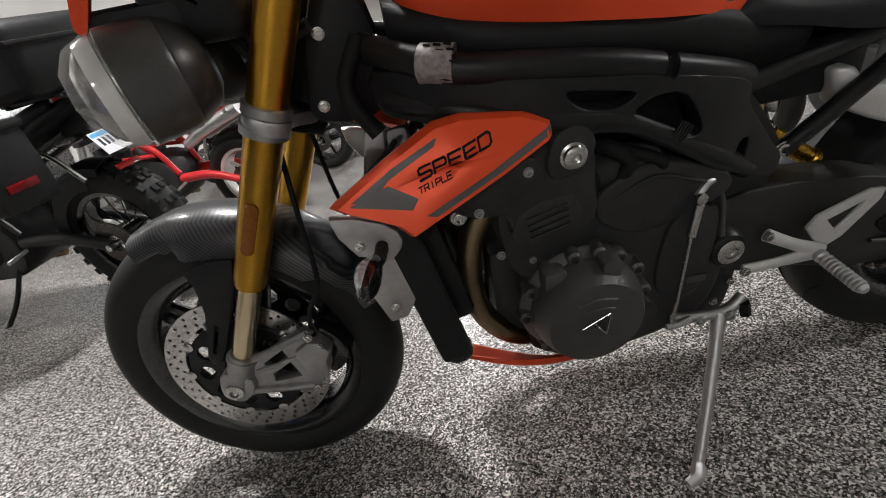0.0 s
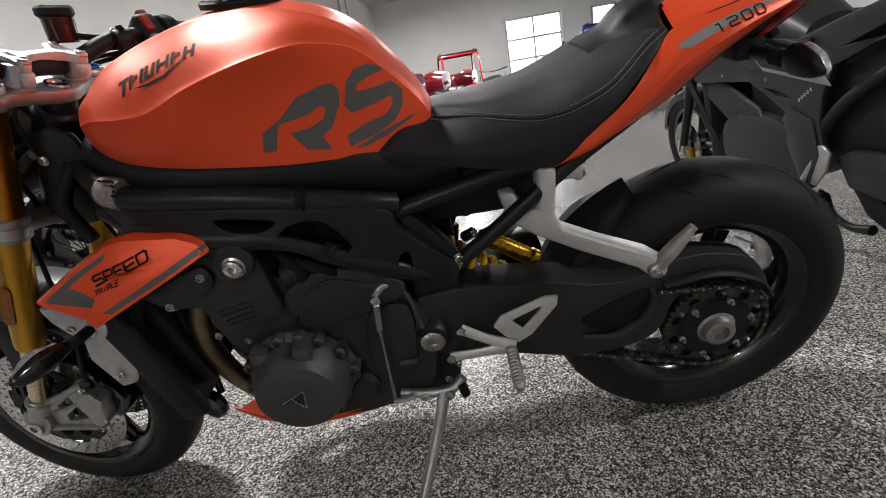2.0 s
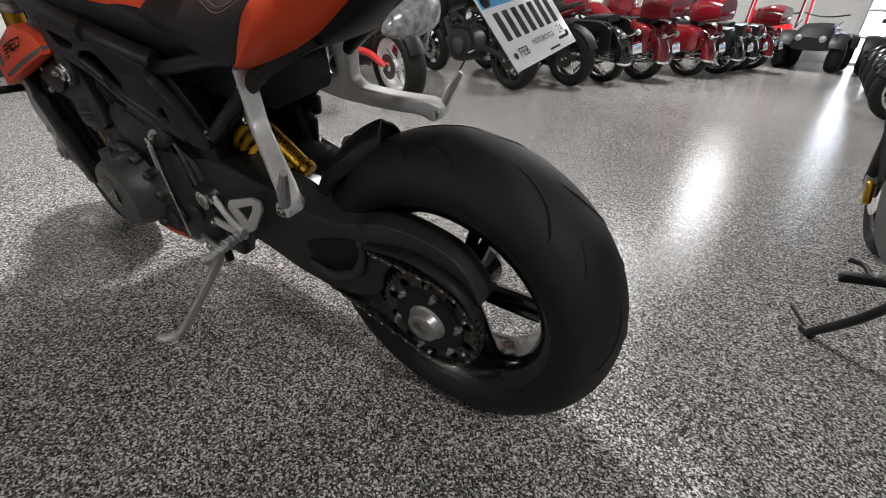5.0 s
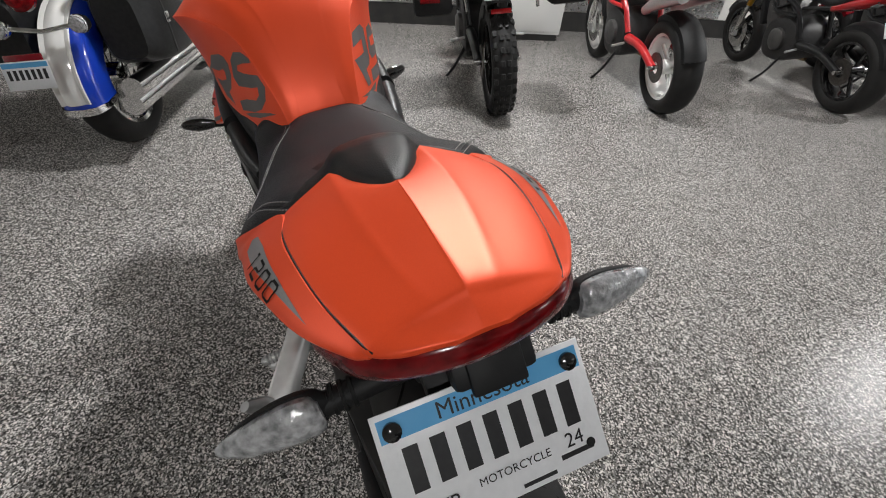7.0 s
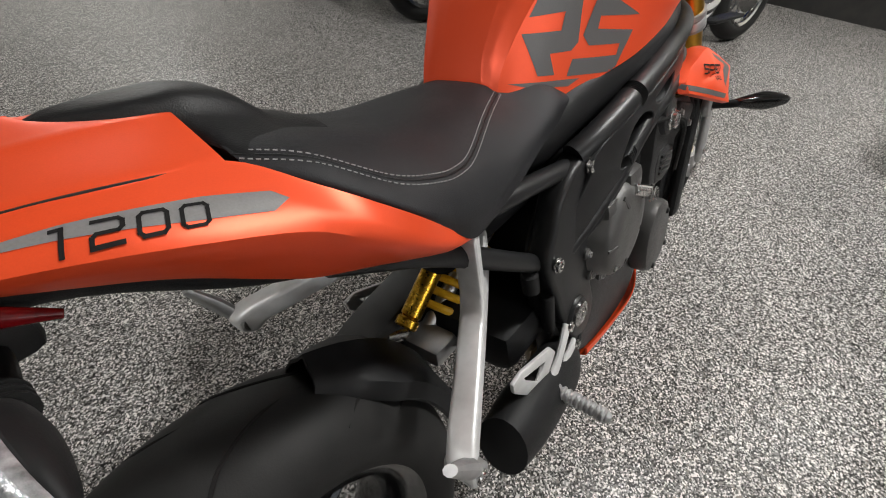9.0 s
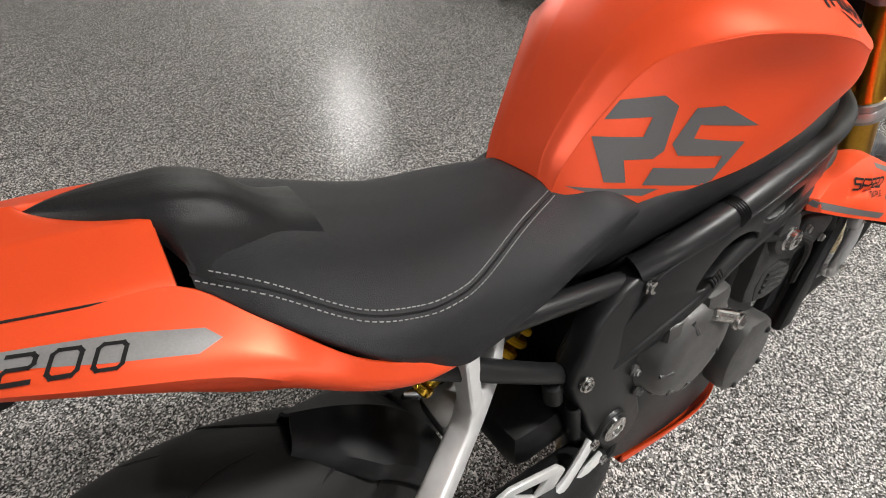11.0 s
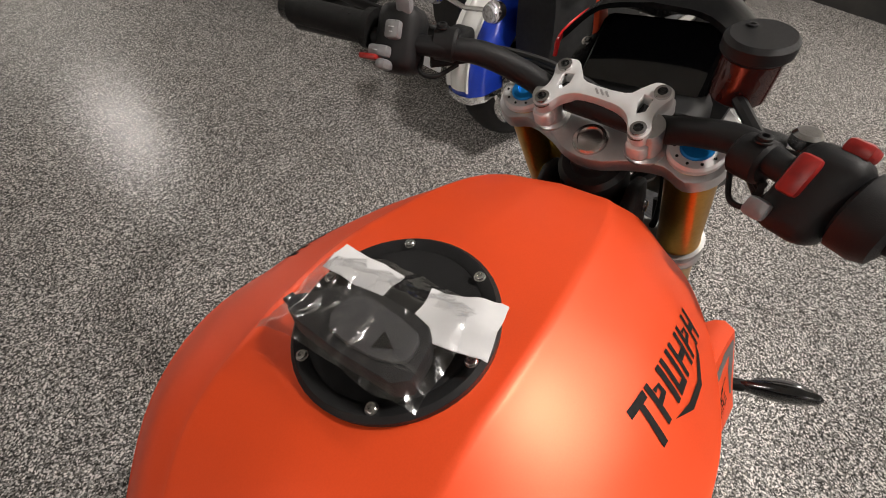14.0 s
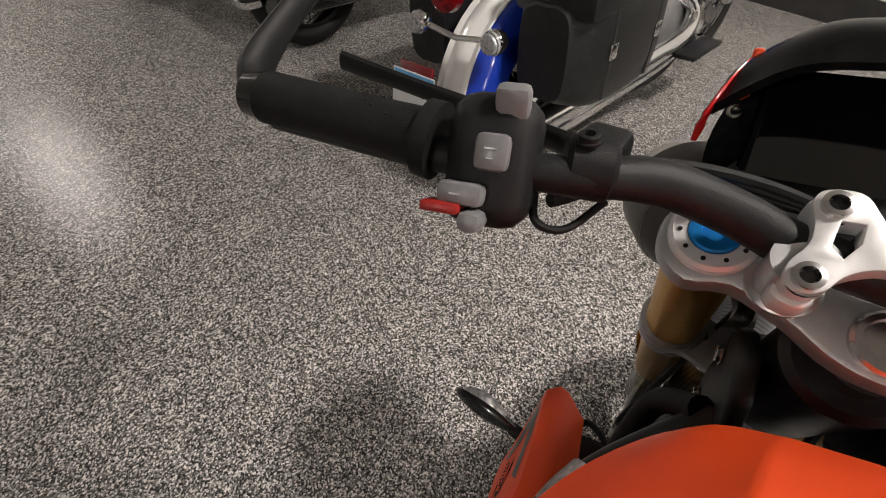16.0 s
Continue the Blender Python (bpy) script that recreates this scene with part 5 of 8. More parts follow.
SHR = [(-1.182, .683), (-1.10, .727), (-1.03, .760), (-.993, .764), (-.911, .752), (-.876, .736), (-.877, .716), (-.95, .686), (-1.085, .632), (-1.102, .648), (-1.17, .676)]


def shroud(s):
    rings = []
    for d, y in ((.80, .152), (.97, .176), (1.0, .188), (.93, .203), (.55, .210), (.30, .211), (.08, .211)):
        rings.append([(-1.0 + (x + 1.0) * d, s * (y + .012 * (1 - abs(x + 1.0) / .17) + (.715 - (.715 + (z - .715) * d)) * .42), .715 + (z - .715) * d) for x, z in SHR])
    V, F = loft(rings)
    return V, [t for f in F for t in ([[f[0], f[i], f[i + 1]] for i in range(1, len(f) - 1)])]


for s in (-1, 1):
    SG = shroud(s)
    sh = part("radiator_shroud", SG, ORANGE, bike, "orange radiator shroud with grey stripes and black lettering")
    m = side_m(-1.0, .715, s, 0)
    f = -s
    part("stripe", drape(flat([[(f * -.152, -.026), (f * -.118, -.008), (f * -.092, .006), (f * -.028, .033), (f * -.033, .024), (f * -.098, -.006), (f * -.122, -.026)], [(f * -.155, -.030), (f * -.10, -.012), (f * -.065, -.032), (f * -.075, -.045)]]), m, (0, -s, 0), SG), GREYDECAL, sh)
    part("stripe", drape(flat([[(f * -.06, -.054), (f * .125, .020), (f * .13, .012), (f * -.045, -.058)]]), m, (0, -s, 0), SG), GREYDECAL, sh)
    mt = side_m(-1.010, .7225, s, 15.5 * (-s))
    part("lettering", drape(strokes("SPEED", .100, .0178, .0030, .25, .26), mt, (0, -s, 0), SG, .0013, .005), BLACKDECAL, sh)
    part("lettering", drape(strokes("TRIPLE", .046, .0078, .0014, .25, .3), mt @ Matrix.Translation((-.036 if s < 0 else .024, -.0165, 0)), (0, -s, 0), SG, .0013, .005), BLACKDECAL, sh)
    part("shroud_bracket", prism(rounded([(-1.190, .668), (-1.118, .645), (-1.098, .614), (-1.112, .590), (-1.130, .582), (-1.140, .600), (-1.165, .600)], 2), s * .186, s * .204, .005, seg=2), ALUCAST, bike, "silver cast shroud bracket")
    part("bracket_blade", prism([(-1.158, .585), (-1.130, .596), (-1.116, .590), (-1.100, .505), (-1.118, .474), (-1.146, .470), (-1.168, .545)], s * .190, s * .201, .004, seg=2), ALUCAST, bike, "silver cast indicator bracket")
    for x, z in ((-1.128, .606), (-1.158, .618), (-1.132, .500)):
        part("bracket_bolt", bolt((x, s * .203, z), (0, s, 0), .0065, .004), STEEL, bike)
    part("head_bolt", bolt((-1.012, s * .150, .600), (0, s, 0), .010, .008), STEEL, bike)
# side stand with its foot, spring and lug; gear linkage
part("side_stand", join(tube([(-.560, -.165, .292), (-.585, -.205, .225), (-.640, -.285, .105), (-.664, -.316, .068)], [.014, .0115, .0105, .0105], 12), tube([(-.660, -.314, .072), (-.676, -.335, .066), (-.700, -.345, .068)], [.011, .012, .008], 10, sx=1.4)), ALUCAST, bike, "bare aluminium side stand")
part("stand_bracket", join(tube([(-.65, -.150, .292), (-.60, -.160, .290), (-.545, -.165, .296), (-.515, -.160, .318)], .011, 10), bolt((-.60, -.172, .290), (0, -1, 0), .008, .005), bolt((-.548, -.178, .292), (0, -1, 0), .009, .006)), ALUCAST, bike)
part("stand_spring", tube([(-.520, -.172, .312), (-.515, -.176, .285)], .010, 8), RUBBER, bike)
part("gear_rod", join(cyl((-.643, -.178, .552), (-.650, -.178, .492), .0075, n=12, ch=.002), cyl((-.650, -.178, .492), (-.660, -.178, .306), .0032, n=8), lathe([(.009, 0), (.009, .010), (.0005, .011)], (-.642, -.172, .560), (0, -1, 0), 14)), STEEL, bike, "steel gear linkage rod")
part("gear_lever", join(tube([(-.620, -.172, .300), (-.645, -.172, .292), (-.665, -.170, .290)], [.007, .006, .006], 8)), ALUCAST, bike)
part("shift_arm", tube([(-.645, -.172, .562), (-.630, -.168, .578), (-.612, -.160, .580)], .0065, 8), ALUCAST, bike)
for i, (p0, p1, p2, r) in enumerate((((-.78, .175, .70), (-.90, .20, .66), (-1.02, .17, .50), .006), ((-.62, .12, .38), (-.57, .15, .33), (-.50, .10, .30), .007), ((-.52, .10, .56), (-.49, .13, .48), (-.53, .12, .38), .008), ((-.66, -.15, .60), (-.62, -.16, .56), (-.60, -.14, .50), .006), ((-1.08, -.10, .72), (-1.16, -.16, .66), (-1.12, -.19, .60), .004))):
    part("hose", tube([p0, p1, p2], r, 8, 8), RUBBER, bike)
part("rear_master_cylinder", join(cyl((-.50, .13, .43), (-.485, .135, .52), .012, n=14, ch=.002), cyl((-.455, .125, .545), (-.45, .125, .585), .014, n=14, ch=.003)), BLACKM, bike)
# paper tag with rows of print on the frame tube
part("frame_sticker", tube([(-1.024, -.1285, .8215), (-1.004, -.1395, .8195), (-.984, -.1480, .8170)], .0260, 14, 4), STICKG, bike, "worn grey safety sticker with unreadable print")
for i in range(4):
    for k in range(3):
        x0 = -1.020 + k * .012 + .002 * (i % 2)
        y0 = -.1305 - (x0 + 1.024) * .5 - .010 - i * .0042
        part("print_bar", tube([(x0, y0, .8455 - i * .0062), (x0 + .008, y0 - .0040, .8440 - i * .0062)], .0017, 5, 1, smooth=False), BLACKDECAL, bike)

# ---- steered front end ----
STEM = Vector((-1.110, 0, .967))
RAKE = radians(25.4)
DOWN = Vector((-math.sin(RAKE), 0, -math.cos(RAKE)))
FWD = Vector((-math.cos(RAKE), 0, math.sin(RAKE)))
STEER = Matrix.Translation(STEM) @ Matrix.Rotation(radians(9.5), 4, DOWN) @ Matrix.Translation(-STEM)


def fk(s, y, f=0.028):
    """A point s metres down the fork, y to the right, f ahead of the steering axis."""
    return STEM + DOWN * s + FWD * f + Vector((0, y, 0))


def steered(name, g, material, label="", parent=None, **k):
    return part(name, moved(g, STEER), material, parent or bike, label, **k)


FK = Matrix((( -FWD.x, 0, -DOWN.x), (0, 1, 0), (-FWD.z, 0, -DOWN.z))).to_4x4()  # x back, y right, z up the fork
FY = .105
FA = fk(.738, 0)
wheel(FA, .300, .060, .084, 5, BLACKG, STEER, parent=bike, hubw=.05)
for s in (-1, 1):
    y = s * FY
    ft = steered("fork_tube", lathe([(.024, 0), (.0275, .002), (.0275, .20), (.0285, .205), (.0285, .215), (.0275, .22), (.0275, .42), (.026, .505), (.0245, .517), (.020, .52)], fk(-.012, y), DOWN, 32), GOLD, "gold anodised upside-down fork tube")
    if s < 0:
        steered("reflector", moved(prism([(.0105 * math.cos(k * math.pi / 6), (.034 if k < 6 else -.034) + .0105 * math.sin(k * math.pi / 6)) for k in range(12)], -.006, .003, .002), Matrix.Translation(fk(.385, y - .027)) @ FK @ Matrix.Rotation(radians(20), 4, "Z")), AMBER, "amber fork reflector", ft)
    steered("fork_slider", cyl(fk(.44, y), fk(.72, y), .0195, n=28), SLIDER, "pale gold coated fork slider")
    FM = Matrix.Translation(fk(.733, y)) @ FK
    foot = steered("fork_foot", join(cyl(fk(.662, y), fk(.735, y), .0255, .0275, 24, .003), cyl(fk(.668, y), fk(.676, y), .029, n=24, ch=.002), moved(prism(rounded([(-.026, .03), (.026, .03), (.032, .0), (.02, -.028), (0, -.034), (-.02, -.028), (-.030, .0)], 2), -.022, .022, .004), FM)), TITAN, "grey fork foot with a cast caliper mount")
    steered("axle_bolt", lathe([(.018, 0), (.018, .006), (.012, .008), (.009, .008), (.008, .003), (.0005, .003)], fk(.738, y + s * .023), (0, s, 0), 20), STEEL, parent=foot)
    steered("caliper_bracket", moved(prism([(.010, .072), (.030, .072), (.066, .124), (.098, .162), (.116, .160), (.110, .140), (.094, .112), (.128, .062), (.148, .050), (.142, .028), (.062, -.002), (.02, -.030), (-.018, -.028), (-.018, .05)], -.009, .007, .002, holes=[
        [(.040, .062), (.068, .104), (.080, .090), (.056, .052)], [(.060, .042), (.086, .080), (.112, .054), (.066, .024)]]), Matrix.Translation((0, -s * .002, 0)) @ FM), TITAN, "grey cast caliper bracket", foot)
    for p0, p1, r in (((.020, .068), (.104, .158), .0075), ((.018, -.014), (.140, .040), .0085), ((.030, .040), (.100, .100), .005)):
        steered("bracket_rib", moved(tube([(p0[0], s * .006, p0[1]), ((p0[0] + p1[0]) / 2, s * .008, (p0[1] + p1[1]) / 2), (p1[0], s * .006, p1[1])], [r, r * .85, r], 8, 4), FM), TITAN, parent=foot)
    cal = steered("brake_caliper", moved(prism([(.090, .112), (.108, .142), (.128, .148), (.154, .134), (.150, .112), (.160, .086), (.150, .048), (.130, .050), (.120, .072), (.104, .092)], -.034, .026, .007, seg=2), Matrix.Translation((0, -s * .016, 0)) @ FM), TITAN, "grey radial brake caliper")
    steered("caliper_half", moved(prism(rounded([(.108, .160), (.150, .150), (.178, .126), (.186, .102), (.178, .072), (.158, .060), (.150, .12)], 2), -.018, .030, .006, seg=2), Matrix.Translation((0, -s * .030, 0)) @ FM), BLACKG, "", cal)
    for a, b in ((.110, .152), (.145, .042), (.132, .138), (.152, .070), (.140, .100)):
        steered("caliper_bolt", bolt(fk(.733 - b, y + s * .011, .028 - a), (0, s, 0), .0065, .006), STEEL, parent=cal)
    steered("caliper_mark", moved(box((.128, s * .0115, .090), (.011, .0016, .052), .0004, Matrix.Rotation(radians(-24), 4, "Y")), FM), REDSW, parent=cal)
    hs = []
    for i in range(30):
        a = i * 2 * math.pi / 30
        hs += [(.152, a, .0035), (.141, a + .07, .0035), (.130, a + .14, .0035)]
    disc = steered("brake_disc", ring_plate(FA, .160, .120, y * .62 - .0025, y * .62 + .0025, hs, 80), STEEL, "drilled steel brake disc")
    steered("disc_carrier", ring_plate(FA, .113, .045, y * .62 - .004, y * .62 + .004, [(.083, i * math.pi / 5, .018) for i in range(10)], 48), BLACKM, parent=disc)
    for i in range(10):
        a = i * math.pi / 5
        steered("disc_button", lathe([(.010, 0), (.010, .004), (.006, .006), (.0005, .006)], FA + Vector((.1165 * math.cos(a), y * .62 + s * .002, .1165 * math.sin(a))), (0, s, 0), 12), STEEL, parent=disc)
    cap = steered("fork_cap", join(lathe([(.0285, 0), (.0285, .006), (.026, .009), (.017, .009), (.016, .004), (.003, .004)], fk(-.012, y), -DOWN, 32)), SATALU, "silver fork top cap with a ring of small dots")
    for i in range(10):
        a = i * math.pi / 5
        steered("dot", lathe([(.0016, 0), (.0016, .0008), (.0003, .0008)], fk(-.0209, y) + (FK.to_3x3() @ Vector((.0215 * math.cos(a), .0215 * math.sin(a), 0))), -DOWN, 8), BLACKDECAL, parent=cap)
    steered("adjuster", lathe([(.0165, 0), (.0165, .006), (.0150, .0075), (.0085, .0075), (.0080, .004), (.0005, .004)], fk(-.016, y), -DOWN, 24), BLUEA, "blue anodised hexagonal damping adjuster", cap)
    steered("fork_clamp", lathe([(.028, 0), (.034, .0015), (.034, .014), (.0285, .0155), (.0285, .029), (.034, .0305), (.034, .043), (.028, .0445)], fk(.200, y), DOWN, 28), TITAN)
    steered("brake_hose", tube([fk(.18, y - s * .05, .06), fk(.36, y - s * .01, -.03), fk(.46, y + s * .01, -.08), fk(.54, y, -.075), fk(.62, y - s * .01, -.10)], .0045, 8, 8), RUBBER)
    steered("fender_stay", join(moved(prism(rounded([(-.115, .205), (-.040, .250), (-.036, .12), (-.044, .012), (-.070, .016), (-.080, .120), (-.104, .180)], 2), -.004, .004, .0015, holes=[[(-.062, .10), (-.054, .10), (-.056, .03), (-.062, .03)]]), Matrix.Translation(fk(.733, s * .080)) @ FK)), BLACKM)
# yokes
yk = [(-.139, .0), (-.132, .021), (-.110, .0345), (-.084, .026), (-.050, .034), (-.024, .046), (0, .050), (.024, .046), (.050, .034), (.084, .026), (.110, .0345), (.132, .021), (.139, .0), (.132, -.021), (.108, -.034), (.082, -.025), (.05, -.020), (.024, -.030), (0, -.033), (-.024, -.030), (-.05, -.020), (-.082, -.025), (-.108, -.034), (-.132, -.021)]
ykr = [(b - .026, a) for a, b in yk]
YM = Matrix.Translation(STEM) @ FK
top = steered("top_yoke", moved(prism(rounded([(b, a) for b, a in ykr], 3), -.012, .010, .004), YM @ Matrix(((1, 0, 0), (0, 0, 1), (0, 1, 0))).to_4x4()), ALUCAST, "cast silver top yoke")
steered("stem_nut", join(lathe([(.020, 0), (.020, .004), (.018, .006), (.0145, .006), (.0135, .003), (.0005, .003)], STEM + FK.to_3x3() @ Vector((0, 0, .010)), -DOWN, 28)), STEEL, "polished steering stem nut", top)
low = steered("bottom_yoke", moved(prism(rounded([(b, a) for b, a in ykr], 3), -.011, .011, .004), Matrix.Translation(STEM + DOWN * .226) @ FK @ Matrix(((1, 0, 0), (0, 0, 1), (0, 1, 0))).to_4x4()), ALUCAST, "silver bottom yoke")
steered("steering_stem", cyl(STEM + DOWN * .01, STEM + DOWN * .24, .026, n=20), BLACKP)
part("headstock", cyl(STEM + DOWN * .03, STEM + DOWN * .21, .042, n=24, ch=.006), BLACKP, bike)
# bar clamps and bridge
BAR = fk(-.038, 0, .026)
for s in (-1, 1):
    steered("riser", lathe([(.0215, 0), (.0215, .003), (.0175, .006), (.0175, .030), (.0175, .040), (.0005, .040)], fk(-.010, s * .058, .012), -DOWN + FWD * .05, 24), ALU, parent=top)
half = [(.022, .011), (.034, .022), (.044, .033), (.055, .0335), (.0645, .029), (.0665, .020), (.062, .008), (.061, -.006), (.0665, -.020), (.0645, -.031), (.056, -.0345), (.0465, -.029), (.041, -.018), (.031, -.009), (.016, -.005)]
br = half + [(-a, b) for a, b in half[::-1]]
BM = Matrix.Translation(BAR) @ FK @ Matrix(((1, 0, 0), (0, 0, 1), (0, 1, 0))).to_4x4()
hole = [(-.016, .040), (-.014, .051), (.003, .051), (.008, .044), (-.004, .039)]
bridge = steered("bar_clamp", moved(prism(rounded([(-b, a) for a, b in br], 3), .004, .019, .004, holes=[hole, [(a, -b) for a, b in hole[::-1]]]), BM), SATALU, "machined silver handlebar clamp bridge", top)
for s in (-1, 1):
    # black plate added under each opening to darken it
    steered("clamp_window_backing", moved(prism([(a * 1.1, s * (b - .0455) * 1.15 + s * .0455) for a, b in hole], .0032, .0046), BM), BLACKG, "", top)
    steered("clamp_side", moved(prism(rounded([(-.034, s * .046), (-.034, s * .066), (-.012, s * .064), (.010, s * .064), (.034, s * .068), (.036, s * .048), (.014, s * .044), (-.012, s * .044)], 3), -.018, .003, .004), BM), SATALU, "", top)
steered("clamp_mark", moved(join(*[prism([(-.006, a), (.0, a + .006), (-.001, a + .008), (-.007, a + .002)], .0190, .0194) for a in (-.010, -.004, .002)]), BM), TITAN, "", top)
for a, b in ((-.068, .022), (.068, .022), (-.068, -.025), (.068, -.025)):
    steered("clamp_bolt", lathe([(.0105, 0), (.0105, .002), (.008, .003), (.008, .008), (.005, .0085), (.0045, .004), (.0005, .004)], BAR + FK.to_3x3() @ Vector((-b, a * .82, .0150)), -DOWN, 18), STEEL, parent=bridge)
    # black disc paints the shade at the bottom of the bolt's recess
    steered("socket", lathe([(.0046, 0), (.0046, .0008), (.0005, .0008)], BAR + FK.to_3x3() @ Vector((-b, a * .82, .0192)), -DOWN, 6), BLACKG, parent=bridge)


def bp(x, y, z):
    return Vector((x, y, z))


hb = [bp(-1.014, -.392, 1.058), bp(-1.028, -.270, 1.060), bp(-1.052, -.190, 1.057), bp(-1.088, -.145, 1.047), bp(-1.112, -.100, 1.026), bp(-1.120, -.060, 1.010), bp(-1.120, 0, 1.008)]
hb = hb + [Vector((p.x - .012 * min(1, -p.y / .2), -p.y, p.z - .018 * min(1, -p.y / .2))) for p in hb[-2::-1]]
steered("handlebar", tube(hb, [.0111, .0111, .0115, .014, .0145, .0145, .0145, .0145, .0145, .014, .0115, .0111, .0111], 14), BLACKM, "matt black tapered handlebar")
for s in (-1, 1):
    def h(x, y, z):
        return Vector((x - max(0, y - .25) * .10 - (0 if s < 0 else .012), s * (y - (.030 if s < 0 else .050)), z - (.004 if s < 0 else .028) + max(0, y - .25) * (.17 if s < 0 else .05)))
    g = steered("grip", tube([h(-0.990, .415, 1.0520), h(-1.009, .355, 1.0580), h(-1.028, .295, 1.0630)], [.0178, .0170, .0185], 18), RUBBER, "black rubber grip")
    steered("grip_flange", tube([h(-1.026, .300, 1.0635), h(-1.029, .290, 1.0640)], [.0235, .024], 20, smooth=False), RUBBER, parent=g)
    steered("grip_knurl", join(*[box(h(-1.018 + .006 * math.cos(i), .318 + .006 * (i % 4), 1.0775 - .0008 * (i % 3)), (.0022, .0022, .0012), .0004, seg=1) for i in range(12)]), RUBBER, parent=g)
    steered("bar_end", tube([h(-0.985, .430, 1.0500), h(-0.991, .414, 1.0520)], [.015, .0175], 16, smooth=False), BLACKG)
    ax = (h(-1.009, .355, 1.0580) - h(-1.064, .215, 1.0620)).normalized()
    M = Matrix.Translation(h(-1.045, .258, 1.0640)) @ Matrix.Rotation(math.atan2(-s * ax.x, s * ax.y), 4, "Z") @ Matrix.Rotation(radians(-32), 4, "Y")
    sw = steered("switch_housing", moved(box((.002, 0, -.004), (.052, .052, .076), .016, seg=3) if s < 0 else box((.001, .002, -.004), (.050, .048, .074), .014, seg=3), M), BLACKM, "black handlebar switch cluster")

    def key(c, d, bev, mt, tilt=0.0):
        steered("button", moved(box(c, d, bev, Matrix.Rotation(radians(tilt), 4, "Y")), M), mt, parent=sw)

    if s < 0:
        key((.022, .010, .026), (.012, .019, .026), .004, GREYSW, 28)
        key((.031, .004, .002), (.012, .019, .020), .004, GREYSW)
        key((.031, -.010, -.022), (.016, .026, .013), .004, GREYSW)
        key((.034, -.019, -.030), (.020, .022, .006), .002, REDSW)
        key((.032, -.002, -.036), (.024, .014, .012), .005, GREYSW)
        for c, w in (((.0373, .004, .004), .007), ((.0373, .004, -.001), .004), ((.0394, -.012, -.022), .006)):
            steered("button_mark", moved(box(c, (.0008, w, .0011), .0002), M), ALU, parent=sw)
    else:
        key((.0265, -.008, .004), (.012, .017, .032), .004, REDSW)
        key((.004, .008, .036), (.030, .020, .012), .004, REDSW)
        key((.028, -.016, -.030), (.012, .018, .016), .004, GREYSW)
        steered("throttle_housing", moved(lathe([(.026, .0), (.031, .003), (.032, .020), (.029, .030), (.020, .033)], (.0, .026, .0), (0, 1, 0), 24), M), BLACKM, parent=sw)
    # lever, its clamp and reservoir
    lv = steered("lever", tube([h(-1.082, .205, 1.0590), h(-1.093, .27, 1.0540), h(-1.079, .35, 1.0500), h(-1.065, .420, 1.0480)], [.010, .008, .007, .008], 10, sx=.6, up=(0, 0, 1)), BLACKP, "black control lever")
    steered("lever_clamp", join(cyl(h(-1.062, .222, 1.0620), h(-1.074, .196, 1.0590), .019, n=18, ch=.003), box(h(-1.089, .21, 1.0590), (.035, .03, .024), .006), bolt(h(-1.064, .210, 1.0800), (0, 0, 1), .006, .005)), BLACKM, parent=lv)
    if s > 0:
        rs = steered("fluid_reservoir", cyl(h(-1.147, .164, 1.0700), h(-1.142, .166, 1.1150), .0245, .026, 24, .003), RESERV, "brake fluid reservoir with a black cap")
        steered("cap", join(cyl(h(-1.143, .166, 1.1130), h(-1.141, .1665, 1.1310), .0305, n=24, ch=.004), bolt(h(-1.150, .154, 1.1310), (0, 0, 1), .005, .003)), BLACKM, parent=rs)
        steered("reservoir_bracket", tube([h(-1.132, .164, 1.0800), h(-1.089, .205, 1.0660)], .006, 8), BLACKP, parent=rs)
        steered("master_bolt", cyl(h(-1.092, .235, 1.0690), h(-1.092, .235, 1.0840), .012, n=14, ch=.003), STEEL, parent=rs)
    for k, (r, off) in enumerate(((.004, 0), (.0035, .012), (.0045, .022))):
        steered("cable", tube([h(-1.056, .225, 1.046 - off * .4), h(-1.112 - off, .180, 1.048 - off), h(-1.160 - off, .10, 1.022 - off), h(-1.190 - off * .6, .04, .975), h(-1.165, .02, .90)], r, 8, 8), RUBBER)
    steered("cable", tube([h(-1.052, .234, 1.0480), h(-1.036, .224, 1.0360), h(-1.044, .208, 1.0310), h(-1.072, .196, 1.0380)], .0026, 8, 8), RUBBER)
# bar-end mirror on the left
steered("mirror_stem", tube([(-1.004, -.398, 1.074), (-1.018, -.412, 1.084), (-1.060, -.420, 1.104), (-1.125, -.424, 1.130), (-1.19, -.428, 1.158)], [.015, .0155, .0115, .0095, .0095], 12, sx=.6, up=(0, 0, 1)), BLACKM, "black bar-end mirror arm")
steered("mirror", moved(prism(rounded([(-.065, -.028), (-.07, .02), (-.03, .04), (.05, .036), (.07, .0), (.045, -.034)], 4), -.010, .010, .006), Matrix.Translation((-1.225, -.420, 1.176)) @ Matrix.Rotation(radians(80), 4, "Z")), BLACKM, "black oval bar-end mirror")
